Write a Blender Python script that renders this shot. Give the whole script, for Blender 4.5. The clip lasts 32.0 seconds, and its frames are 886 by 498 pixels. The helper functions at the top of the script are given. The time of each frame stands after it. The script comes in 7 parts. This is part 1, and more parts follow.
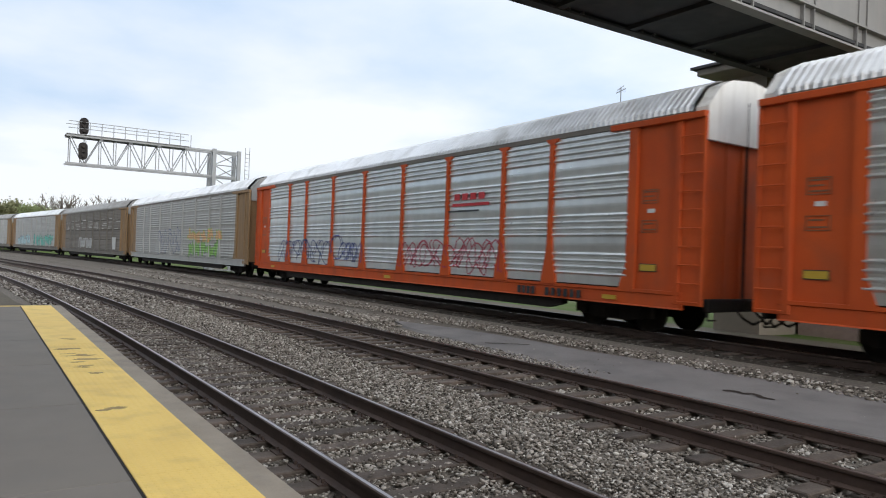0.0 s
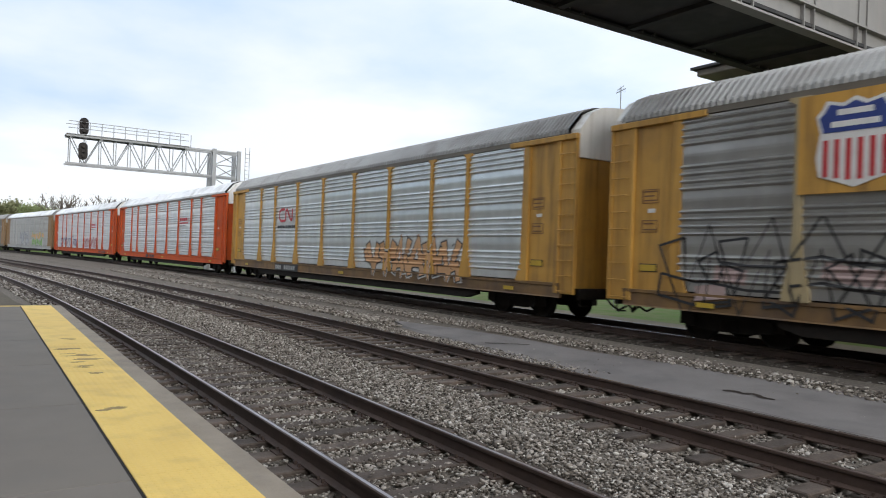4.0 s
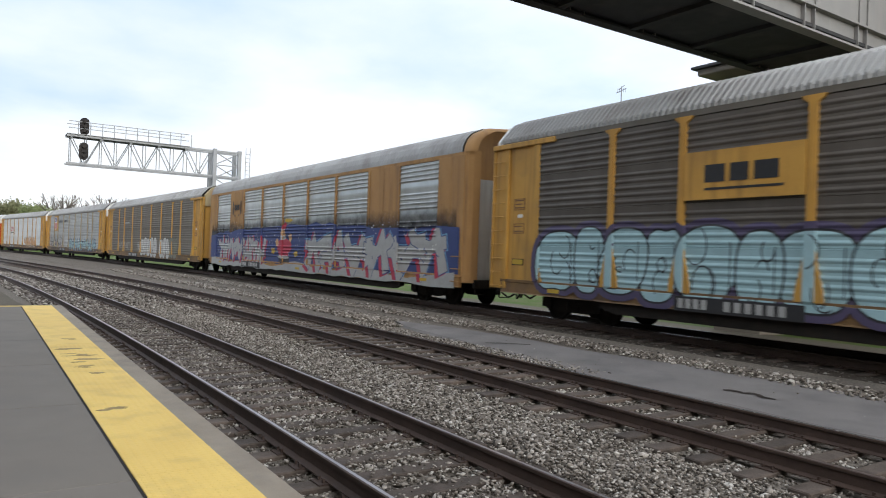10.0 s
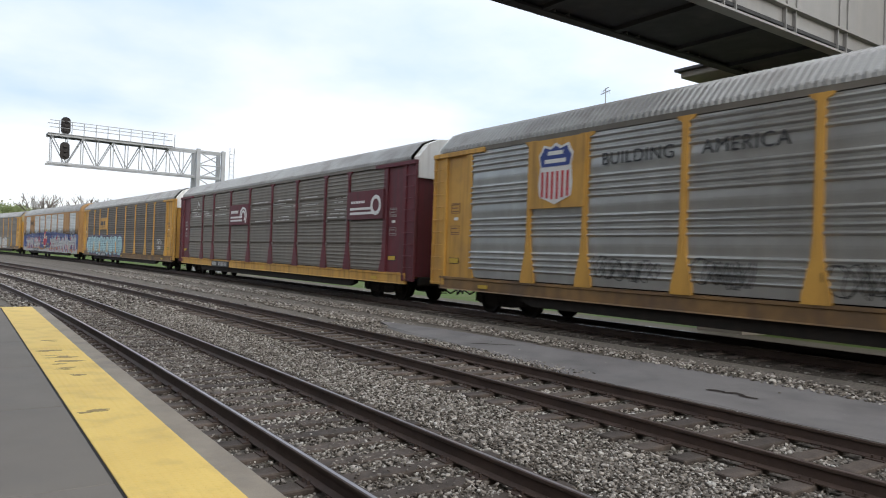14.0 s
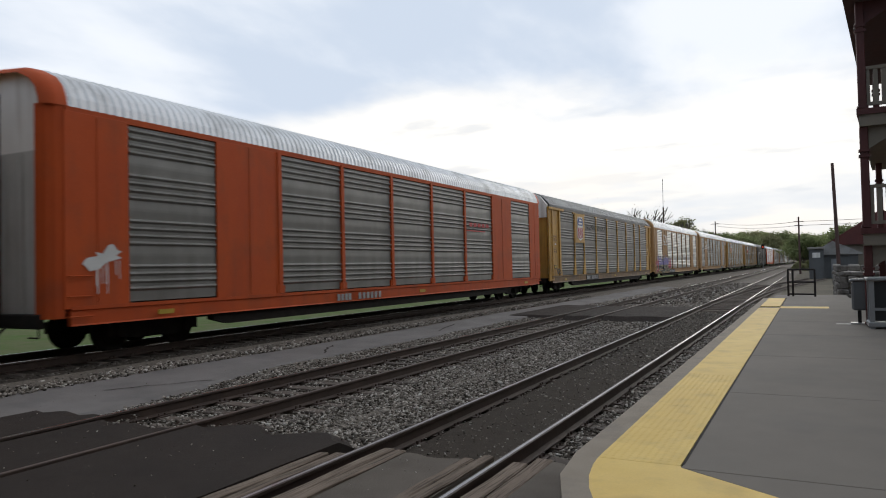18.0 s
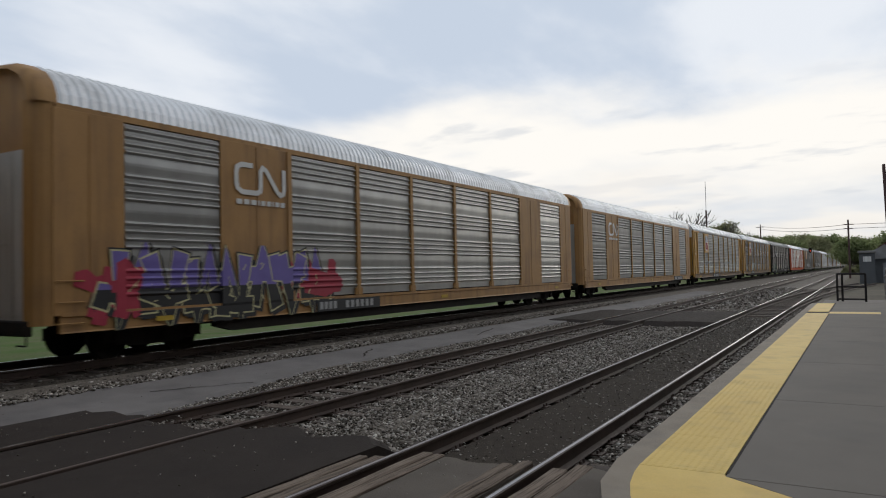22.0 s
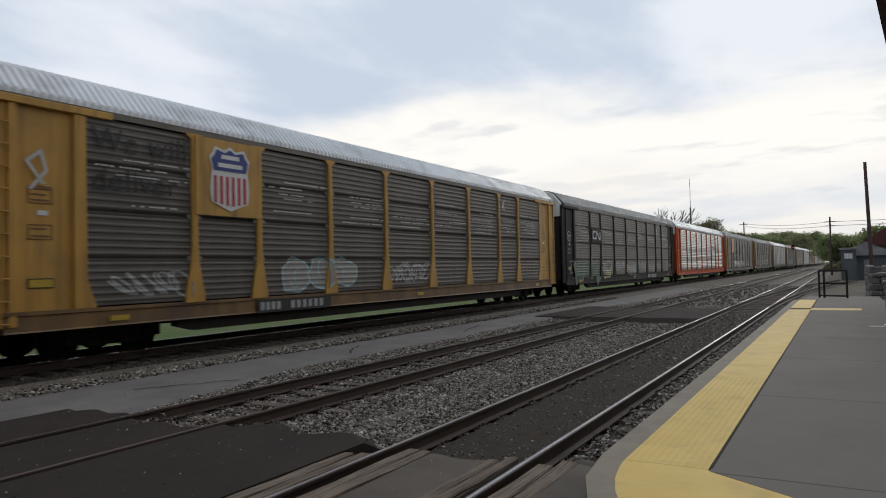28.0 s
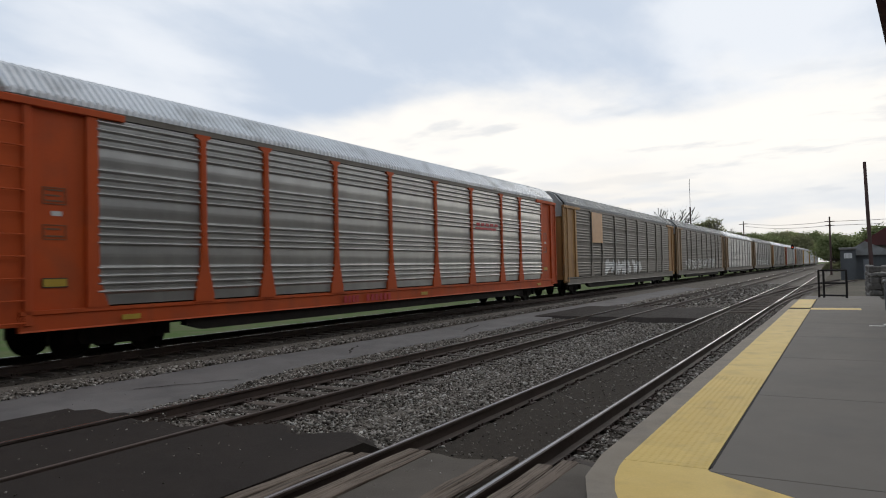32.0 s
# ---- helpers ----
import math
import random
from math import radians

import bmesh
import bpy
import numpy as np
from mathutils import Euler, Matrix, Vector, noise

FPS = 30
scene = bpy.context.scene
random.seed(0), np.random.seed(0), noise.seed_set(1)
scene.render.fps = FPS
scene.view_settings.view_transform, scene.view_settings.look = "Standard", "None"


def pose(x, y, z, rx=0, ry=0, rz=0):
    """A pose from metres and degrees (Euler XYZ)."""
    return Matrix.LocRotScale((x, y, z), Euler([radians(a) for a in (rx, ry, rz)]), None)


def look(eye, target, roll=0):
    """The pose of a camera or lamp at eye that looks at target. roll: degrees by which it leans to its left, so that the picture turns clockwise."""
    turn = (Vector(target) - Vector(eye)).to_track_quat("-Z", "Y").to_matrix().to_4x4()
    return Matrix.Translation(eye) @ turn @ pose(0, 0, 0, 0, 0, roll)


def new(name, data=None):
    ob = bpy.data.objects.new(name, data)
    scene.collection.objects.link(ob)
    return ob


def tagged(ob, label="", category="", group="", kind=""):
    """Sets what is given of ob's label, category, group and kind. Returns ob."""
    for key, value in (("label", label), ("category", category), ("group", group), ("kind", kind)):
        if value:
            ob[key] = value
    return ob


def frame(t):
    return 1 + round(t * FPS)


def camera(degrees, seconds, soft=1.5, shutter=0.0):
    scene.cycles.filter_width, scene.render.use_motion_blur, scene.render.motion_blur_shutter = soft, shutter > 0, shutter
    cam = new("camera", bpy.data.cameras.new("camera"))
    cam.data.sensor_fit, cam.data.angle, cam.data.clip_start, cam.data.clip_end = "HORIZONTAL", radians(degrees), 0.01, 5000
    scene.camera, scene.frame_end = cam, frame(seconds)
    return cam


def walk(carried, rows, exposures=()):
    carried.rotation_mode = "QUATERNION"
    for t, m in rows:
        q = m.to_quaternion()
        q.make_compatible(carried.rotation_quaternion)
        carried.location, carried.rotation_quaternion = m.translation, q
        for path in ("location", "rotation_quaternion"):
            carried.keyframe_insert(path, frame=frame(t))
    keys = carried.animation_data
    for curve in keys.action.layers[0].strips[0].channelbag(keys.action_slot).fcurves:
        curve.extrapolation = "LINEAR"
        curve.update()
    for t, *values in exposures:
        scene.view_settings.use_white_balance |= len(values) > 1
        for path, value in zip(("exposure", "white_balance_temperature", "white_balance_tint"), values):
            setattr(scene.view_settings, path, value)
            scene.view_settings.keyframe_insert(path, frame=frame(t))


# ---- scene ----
# ---------------------------------------------------------------- camera
EYE = (0.0, 0.0, 1.86)
cam = camera(64.4, 32.0, soft=1.05, shutter=0.17)
TURNS = [  # seconds, yaw, pitch, lean
    (0.0, 56.457, 0.564, 2.09), (9.5, 56.457, 0.564, 2.09), (10.0, 56.50, 0.55, 2.06), (10.5, 57.131, 0.376, 1.734),
    (11.0, 56.652, 0.55, 2.035), (11.5, 56.425, 0.575, 2.143), (12.5, 56.425, 0.575, 2.143), (13.0, 55.736, 0.632, 2.341),
    (13.5, 55.809, 0.603, 2.302), (14.0, 55.293, 0.655, 2.063), (14.5, 50.01, 0.782, 1.86), (14.7, 40.65, 0.97, 1.7),
    (14.8, 34.0, 1.35, 1.5), (15.0, 20.47, 1.6, 0.9), (15.2, 6.2, 2.0, 0.4), (15.5, -13.97, 2.17, -0.2), (15.7, -26.5, 2.1, -0.6),
    (15.9, -37.5, 2.0, -0.9), (16.1, -46.0, 1.9, -1.1), (16.4, -53.5, 1.75, -1.2), (16.8, -58.2, 1.65, -1.25),
    (17.2, -60.4, 1.6, -1.25), (17.5, -61.3, 1.579, -1.253), (18.0, -62.447, 1.523, -1.264), (18.5, -61.283, 1.619, -1.227),
    (19.0, -60.6, 1.747, -1.202), (19.5, -59.972, 1.834, -1.2), (20.0, -59.583, 1.92, -1.224), (21.0, -59.28, 1.933, -1.217),
    (22.0, -59.325, 1.926, -1.24), (23.0, -59.66, 1.806, -1.22), (24.0, -60.052, 1.766, -1.24), (25.0, -60.241, 1.719, -1.23),
    (28.0, -60.449, 1.649, -1.255), (32.0, -60.47, 1.628, -1.26)]


def aim(yaw, pitch, lean):
    y, p = radians(yaw), radians(pitch)
    e = Vector(EYE)
    return look(e, e + Vector((-math.sin(y) * math.cos(p), math.cos(y) * math.cos(p), math.sin(p))), lean)


walk(cam, [(t, aim(y, p, r)) for t, y, p, r in TURNS],
     exposures=[(0, 0.02), (9, 0.17), (14.2, 0.15), (14.7, 0.22), (15.0, 0.55), (15.2, 0.8), (15.6, 0.6), (17.5, -0.7), (18.6, -0.93), (22, -1.02), (27, -1.0), (32, -0.96)])

# ---------------------------------------------------------------- light: a bright overcast sky, low sun veiled by cloud
SUN_AZ, SUN_EL = -5.0, 17.0   # degrees from +x towards +y, and above the horizon


def cloudy_sky():
    w = bpy.data.worlds.new("cloudy_sky")
    scene.world = w
    w.use_nodes = True
    n, l = w.node_tree.nodes, w.node_tree.links
    n.clear()
    out, bg = n.new("ShaderNodeOutputWorld"), n.new("ShaderNodeBackground")
    sky = n.new("ShaderNodeTexSky")
    sky.sky_type, sky.sun_disc = "NISHITA", False
    sky.sun_elevation, sky.sun_rotation = radians(SUN_EL), radians(90 - SUN_AZ)
    sky.air_density, sky.dust_density = 1.0, 1.0
    tc, sep = n.new("ShaderNodeTexCoord"), n.new("ShaderNodeSeparateXYZ")
    l.new(tc.outputs["Generated"], sep.inputs[0])
    # project the directions on a flat layer of cloud: xy / (z + 0.12)
    up = n.new("ShaderNodeMath"); up.operation = "MAXIMUM"; up.inputs[1].default_value = 0.0
    l.new(sep.outputs["Z"], up.inputs[0])
    add = n.new("ShaderNodeMath"); add.operation = "ADD"; add.inputs[1].default_value = 0.16
    l.new(up.outputs[0], add.inputs[0])
    flat = n.new("ShaderNodeVectorMath"); flat.operation = "DIVIDE"
    comb = n.new("ShaderNodeCombineXYZ")
    for k in range(3):
        l.new(add.outputs[0], comb.inputs[k])
    l.new(tc.outputs["Generated"], flat.inputs[0]); l.new(comb.outputs[0], flat.inputs[1])
    n1 = n.new("ShaderNodeTexNoise"); n1.inputs["Scale"].default_value = 0.55; n1.inputs["Detail"].default_value = 7; n1.inputs["Roughness"].default_value = 0.5
    l.new(flat.outputs[0], n1.inputs["Vector"])
    r1 = n.new("ShaderNodeValToRGB")
    r1.color_ramp.elements[0].position, r1.color_ramp.elements[1].position = 0.4, 0.57
    r1.color_ramp.elements[0].color = (7.1, 8.9, 11.4, 1); r1.color_ramp.elements[1].color = (11.6, 12.0, 12.8, 1)
    l.new(n1.outputs["Fac"], r1.inputs[0])
    mix = n.new("ShaderNodeMixRGB"); mix.inputs[0].default_value = 0.85
    l.new(sky.outputs[0], mix.inputs[1]); l.new(r1.outputs[0], mix.inputs[2])
    # the veiled sun brightens the cloud round it, above a grey bank on the horizon
    az, el = radians(SUN_AZ), radians(SUN_EL)
    dot = n.new("ShaderNodeVectorMath"); dot.operation = "DOT_PRODUCT"
    dot.inputs[1].default_value = (math.cos(az) * math.cos(el), math.sin(az) * math.cos(el), math.sin(el))
    l.new(tc.outputs["Generated"], dot.inputs[0])
    lit = n.new("ShaderNodeMapRange"); lit.interpolation_type = "SMOOTHSTEP"
    lit.inputs["From Min"].default_value, lit.inputs["From Max"].default_value = 0.86, 0.99
    l.new(dot.outputs["Value"], lit.inputs["Value"])
    bank = n.new("ShaderNodeMapRange"); bank.interpolation_type = "SMOOTHSTEP"
    bank.inputs["From Min"].default_value, bank.inputs["From Max"].default_value = 0.05, 0.12
    bank.inputs["To Min"].default_value = 0.25
    n2 = n.new("ShaderNodeTexNoise"); n2.inputs["Scale"].default_value = 1.1; n2.inputs["Detail"].default_value = 6
    l.new(flat.outputs[0], n2.inputs["Vector"])
    ragged_z = n.new("ShaderNodeMath"); ragged_z.operation = "MULTIPLY_ADD"; ragged_z.inputs[1].default_value = 0.16
    l.new(n2.outputs["Fac"], ragged_z.inputs[0]); 
    low = n.new("ShaderNodeMath"); low.operation = "SUBTRACT"; low.inputs[1].default_value = 0.08
    l.new(sep.outputs["Z"], low.inputs[0]); l.new(low.outputs[0], ragged_z.inputs[2]); l.new(ragged_z.outputs[0], bank.inputs["Value"])
    both = n.new("ShaderNodeMath"); both.operation = "MULTIPLY"
    deck = n.new("ShaderNodeMapRange"); deck.interpolation_type = "SMOOTHSTEP"
    deck.inputs["From Min"].default_value, deck.inputs["From Max"].default_value = 0.2, 0.3
    deck.inputs["To Min"].default_value, deck.inputs["To Max"].default_value = 1.0, 0.12
    l.new(ragged_z.outputs[0], deck.inputs["Value"])
    gap = n.new("ShaderNodeMath"); gap.operation = "MULTIPLY"
    l.new(bank.outputs[0], gap.inputs[0]); l.new(deck.outputs[0], gap.inputs[1])
    l.new(lit.outputs[0], both.inputs[0]); l.new(gap.outputs[0], both.inputs[1])
    thin = n.new("ShaderNodeMapRange"); thin.inputs["From Min"].default_value, thin.inputs["From Max"].default_value = 0.36, 0.58
    thin.inputs["To Min"].default_value = 0.2
    l.new(n2.outputs["Fac"], thin.inputs["Value"])
    glow = n.new("ShaderNodeMath"); glow.operation = "MULTIPLY"
    l.new(both.outputs[0], glow.inputs[0]); l.new(thin.outputs[0], glow.inputs[1])
    veil = n.new("ShaderNodeMixRGB"); veil.blend_type = "ADD"; veil.inputs[2].default_value = (2.5, 1.7, 0.5, 1)
    l.new(glow.outputs[0], veil.inputs[0]); l.new(mix.outputs[0], veil.inputs[1])
    side = n.new("ShaderNodeMapRange")     # the sunward half of the sky is the brighter one
    side.inputs["From Min"].default_value, side.inputs["To Min"].default_value, side.inputs["To Max"].default_value = -1.0, 0.86, 1.48
    l.new(dot.outputs["Value"], side.inputs["Value"])
    tilt = n.new("ShaderNodeMixRGB"); tilt.blend_type = "MULTIPLY"; tilt.inputs[0].default_value = 1.0
    l.new(veil.outputs[0], tilt.inputs[1]); l.new(side.outputs[0], tilt.inputs[2])
    high = n.new("ShaderNodeMapRange"); high.inputs["From Min"].default_value = 0.36    # an overcast sky is brightest overhead
    l.new(sep.outputs["Z"], high.inputs["Value"])
    zenith = n.new("ShaderNodeMixRGB"); zenith.blend_type = "MULTIPLY"; zenith.inputs[2].default_value = (1.36, 1.28, 1.18, 1)
    l.new(high.outputs[0], zenith.inputs[0]); l.new(tilt.outputs[0], zenith.inputs[1])
    # towards the sun a blue-grey deck of cloud ends in a slanting edge over a cream-white gap and a pale bank
    def node_map(v, lo, hi, a=0.0, b=1.0):
        m = n.new("ShaderNodeMapRange"); m.interpolation_type = "SMOOTHSTEP"
        m.inputs["From Min"].default_value, m.inputs["From Max"].default_value, m.inputs["To Min"].default_value, m.inputs["To Max"].default_value = lo, hi, a, b
        l.new(v, m.inputs["Value"])
        return m.outputs[0]

    def node_math(op, a, b):
        m = n.new("ShaderNodeMath"); m.operation = op
        for k, v in enumerate((a, b)):
            if isinstance(v, float):
                m.inputs[k].default_value = v
            else:
                l.new(v, m.inputs[k])
        return m.outputs[0]

    def node_dot(v):
        m = n.new("ShaderNodeVectorMath"); m.operation = "DOT_PRODUCT"; m.inputs[1].default_value = v
        l.new(tc.outputs["Generated"], m.inputs[0])
        return m.outputs["Value"]

    def cloud(scale, detail, stretch=1.0):
        mp = n.new("ShaderNodeMapping"); mp.inputs["Scale"].default_value = (1.0, stretch, 1.0)
        t = n.new("ShaderNodeTexNoise"); t.inputs["Scale"].default_value, t.inputs["Detail"].default_value, t.inputs["Roughness"].default_value = scale, detail, 0.52
        l.new(flat.outputs[0], mp.inputs[0]); l.new(mp.outputs[0], t.inputs["Vector"])
        return t.outputs["Fac"]

    def tint(fac, a, b):
        m = n.new("ShaderNodeMixRGB")
        l.new(fac, m.inputs[0])
        for k, v in ((1, a), (2, b)):
            if isinstance(v, tuple):
                m.inputs[k].default_value = (*v, 1)
            else:
                l.new(v, m.inputs[k])
        return m.outputs[0]
    rough_edge = node_math("MULTIPLY", node_math("SUBTRACT", cloud(1.3, 7.0), 0.5), 0.22)
    over = node_math("ADD", node_dot((-0.24, 0.018, 0.97)), rough_edge)
    deck_tone = tint(node_map(cloud(0.9, 7.0, 1.6), 0.42, 0.66), (11.6, 13.2, 15.6), (16.6, 17.4, 18.6))
    gap_tone = tint(node_map(cloud(3.4, 5.0, 0.5), 0.54, 0.66), (20.3, 19.7, 18.7), (16.2, 16.3, 16.4))
    low_tone = tint(node_map(cloud(1.8, 6.0, 0.6), 0.4, 0.62), (14.8, 15.5, 16.4), (18.6, 17.9, 16.9))
    bank_low = node_map(node_math("ADD", sep.outputs["Z"], rough_edge), 0.02, 0.14, 1.0, 0.0)
    sunward = tint(node_map(over, -0.03, 0.045), tint(bank_low, gap_tone, low_tone), deck_tone)
    towards = node_map(node_dot((0.89, 0.43, 0.15)), 0.42, 0.8)
    l.new(tint(towards, zenith.outputs[0], sunward), bg.inputs["Color"])
    bg.inputs["Strength"].default_value = 0.1
    l.new(bg.outputs[0], out.inputs[0])


cloudy_sky()
sun = new("sun", bpy.data.lights.new("sun", "SUN"))
sun.data.energy, sun.data.angle, sun.data.color = 1.2, radians(30), (1.0, 0.95, 0.86)
_az, _el = radians(SUN_AZ), radians(SUN_EL)
sun.matrix_world = look((300 * math.cos(_az) * math.cos(_el), 300 * math.sin(_az) * math.cos(_el), 300 * math.sin(_el)), (0, 0, 0))


# ---------------------------------------------------------------- materials
def surface(name, base, rough=0.6, metal=0.0, second=None, mottle=(3.0, 0.5), grain=(60.0, 0.15), bump=0.0, bump_scale=80.0,
            streak=None, dirt=None, rand=0.0, coat=0.0, spec=0.5):
    """Base colour broken by large mottling towards `second`, fine grain, optional run-off streaks and dirt, and a fine bump."""
    m = bpy.data.materials.new(name)
    m.use_nodes = True
    n, l = m.node_tree.nodes, m.node_tree.links
    b = n["Principled BSDF"]
    b.inputs["Roughness"].default_value, b.inputs["Metallic"].default_value = rough, metal
    b.inputs["Specular IOR Level"].default_value = spec
    b.inputs["Coat Weight"].default_value = coat
    tc = n.new("ShaderNodeTexCoord")
    vec = tc.outputs["Object"]

    def noise_tex(scale, detail=4.0, v=vec):
        t = n.new("ShaderNodeTexNoise")
        t.inputs["Scale"].default_value, t.inputs["Detail"].default_value = scale, detail
        l.new(v, t.inputs["Vector"])
        return t.outputs["Fac"]

    def ramp(fac, lo, hi):
        r = n.new("ShaderNodeMapRange")
        r.inputs["From Min"].default_value, r.inputs["From Max"].default_value = lo, hi
        l.new(fac, r.inputs["Value"])
        return r.outputs[0]

    def times(fac, k):
        t = n.new("ShaderNodeMath"); t.operation = "MULTIPLY"; t.inputs[1].default_value = k
        l.new(fac, t.inputs[0])
        return t.outputs[0]

    def blend(fac, a, c, mode="MIX"):
        x = n.new("ShaderNodeMixRGB"); x.blend_type = mode
        l.new(fac, x.inputs[0])
        for s, v in ((1, a), (2, c)):
            if isinstance(v, tuple):
                x.inputs[s].default_value = (*v, 1)
            else:
                l.new(v, x.inputs[s])
        return x.outputs[0]

    second = second or tuple(c * 0.7 for c in base)
    col = blend(times(ramp(noise_tex(mottle[0]), 0.35, 0.68), mottle[1]), tuple(base), tuple(second))
    if grain:
        g = ramp(noise_tex(grain[0], 6), 0.3, 0.7)
        col = blend(times(g, grain[1]), col, tuple(c * 0.35 for c in base))
    if streak:   # vertical run-off: colour, amount, scale
        mp = n.new("ShaderNodeMapping"); mp.inputs["Scale"].default_value = (streak[2], streak[2], 0.35)
        l.new(vec, mp.inputs["Vector"])
        col = blend(times(ramp(noise_tex(1.0, 6, mp.outputs[0]), 0.48, 0.75), streak[1]), col, tuple(streak[0]))
    if dirt:
        col = blend(times(ramp(noise_tex(dirt[2], 8), 0.5, 0.72), dirt[1]), col, tuple(dirt[0]))
    if rand:
        oi = n.new("ShaderNodeObjectInfo")
        hs = n.new("ShaderNodeHueSaturation")
        mr = n.new("ShaderNodeMapRange"); mr.inputs["To Min"].default_value, mr.inputs["To Max"].default_value = 1 - rand, 1 + rand
        l.new(oi.outputs["Random"], mr.inputs["Value"]); l.new(mr.outputs[0], hs.inputs["Value"]); l.new(col, hs.inputs["Color"])
        col = hs.outputs[0]
    l.new(col, b.inputs["Base Color"])
    rg = n.new("ShaderNodeMapRange")
    rg.inputs["To Min"].default_value, rg.inputs["To Max"].default_value = max(0.05, rough - 0.07), min(1, rough + 0.07)
    l.new(noise_tex(mottle[0] * 4), rg.inputs["Value"]); l.new(rg.outputs[0], b.inputs["Roughness"])
    if bump:
        bp = n.new("ShaderNodeBump"); bp.inputs["Strength"].default_value = bump; bp.inputs["Distance"].default_value = 0.02
        l.new(noise_tex(bump_scale, 6), bp.inputs["Height"]); l.new(bp.outputs[0], b.inputs["Normal"])
    return m


RUST = (0.10, 0.05, 0.028)
M = {}
M["orange"] = surface("orange_paint", (0.54, 0.085, 0.012), 0.68, second=(0.44, 0.06, 0.012), mottle=(0.7, 0.6), streak=((0.2, 0.05, 0.02), 0.3, 3), dirt=((0.16, 0.06, 0.03), 0.35, 1.2), grain=(30, 0.12), spec=0.3)
M["orange_far"] = surface("faded_red_orange_paint", (0.42, 0.055, 0.02), 0.55, second=(0.32, 0.05, 0.02), mottle=(0.7, 0.6), streak=((0.10, 0.03, 0.015), 0.5, 5), grain=(30, 0.12))
M["yellow"] = surface("yellow_paint", (0.54, 0.295, 0.055), 0.6, second=(0.43, 0.225, 0.04), mottle=(0.8, 0.7), streak=((0.10, 0.05, 0.02), 0.6, 5), dirt=((0.16, 0.10, 0.05), 0.35, 1.1), grain=(30, 0.12))
M["ochre"] = surface("ochre_brown_paint", (0.40, 0.215, 0.07), 0.64, second=(0.31, 0.16, 0.05), mottle=(0.6, 0.7), streak=((0.10, 0.05, 0.025), 0.5, 4), dirt=((0.16, 0.09, 0.05), 0.35, 1.1), grain=(25, 0.12))
M["maroon"] = surface("maroon_paint", (0.115, 0.014, 0.022), 0.6, second=(0.08, 0.012, 0.017), mottle=(0.8, 0.7), streak=((0.04, 0.02, 0.02), 0.6, 5), grain=(30, 0.2))
M["black"] = surface("black_paint", (0.024, 0.021, 0.021), 0.75, second=(0.04, 0.035, 0.031), mottle=(0.8, 0.7), streak=((0.05, 0.04, 0.033), 0.4, 3), grain=(30, 0.2), spec=0.25)
M["white"] = surface("white_paint", (0.80, 0.79, 0.76), 0.55, second=(0.66, 0.64, 0.6), mottle=(1.0, 0.6), streak=((0.25, 0.2, 0.15), 0.5, 5), grain=(30, 0.1))
M["bright_steel"] = surface("bright_galvanised_steel", (0.74, 0.75, 0.73), 0.3, 0.8, second=(0.56, 0.57, 0.56), mottle=(1.3, 0.85), streak=((0.3, 0.29, 0.27), 0.2, 1.5), grain=(40, 0.1))
M["grey_steel"] = surface("weathered_grey_steel", (0.40, 0.395, 0.37), 0.5, 0.35, second=(0.34, 0.335, 0.31), mottle=(0.9, 0.8), streak=((0.2, 0.18, 0.155), 0.3, 2), grain=(40, 0.12))
M["dark_steel"] = surface("grimy_dark_steel", (0.178, 0.158, 0.13), 0.62, 0.2, second=(0.125, 0.11, 0.09), mottle=(0.9, 0.8), streak=((0.1, 0.085, 0.065), 0.35, 2), grain=(40, 0.15))
M["roof_white"] = surface("pale_roof_steel", (0.78, 0.79, 0.80), 0.4, 0.5, second=(0.6, 0.6, 0.6), mottle=(0.5, 0.6), dirt=((0.25, 0.24, 0.22), 0.5, 1.2), grain=(30, 0.15))
M["roof_grey"] = surface("grey_roof_steel", (0.36, 0.36, 0.35), 0.55, 0.3, second=(0.28, 0.27, 0.26), mottle=(0.5, 0.7), dirt=((0.15, 0.13, 0.12), 0.5, 1.2), grain=(30, 0.25))
M["grime"] = surface("oily_black_iron", (0.017, 0.015, 0.0135), 0.82, 0.1, second=(0.034, 0.026, 0.02), mottle=(4, 0.6), grain=(60, 0.3), bump=0.2, spec=0.2)
M["rail_rust"] = surface("rusty_rail", (0.07, 0.043, 0.032), 0.7, 0.1, second=(0.035, 0.022, 0.018), mottle=(2, 0.7), grain=(50, 0.3), bump=0.15)
M["rail_shine"] = surface("polished_rail_head", (0.5, 0.49, 0.49), 0.25, 0.9, second=(0.25, 0.23, 0.22), mottle=(1.5, 0.6), grain=(60, 0.2))
M["rail_dull"] = surface("dull_brown_rail_head", (0.43, 0.4, 0.4), 0.32, 0.88, second=(0.24, 0.22, 0.22), mottle=(1.5, 0.6), grain=(60, 0.2))
M["rail_brown"] = surface("brown_unused_rail_head", (0.12, 0.085, 0.07), 0.5, 0.5, second=(0.07, 0.05, 0.04), mottle=(1.5, 0.6), grain=(60, 0.2))
M["tie"] = surface("weathered_tie_timber", (0.11, 0.083, 0.066), 0.9, second=(0.045, 0.034, 0.027), mottle=(5, 0.85), grain=(60, 0.35), bump=0.4, bump_scale=40, rand=0.35)
M["stone"] = surface("ballast_stone", (0.255, 0.25, 0.24), 0.85, second=(0.15, 0.145, 0.14), mottle=(14, 0.8), grain=(90, 0.3), bump=0.3)
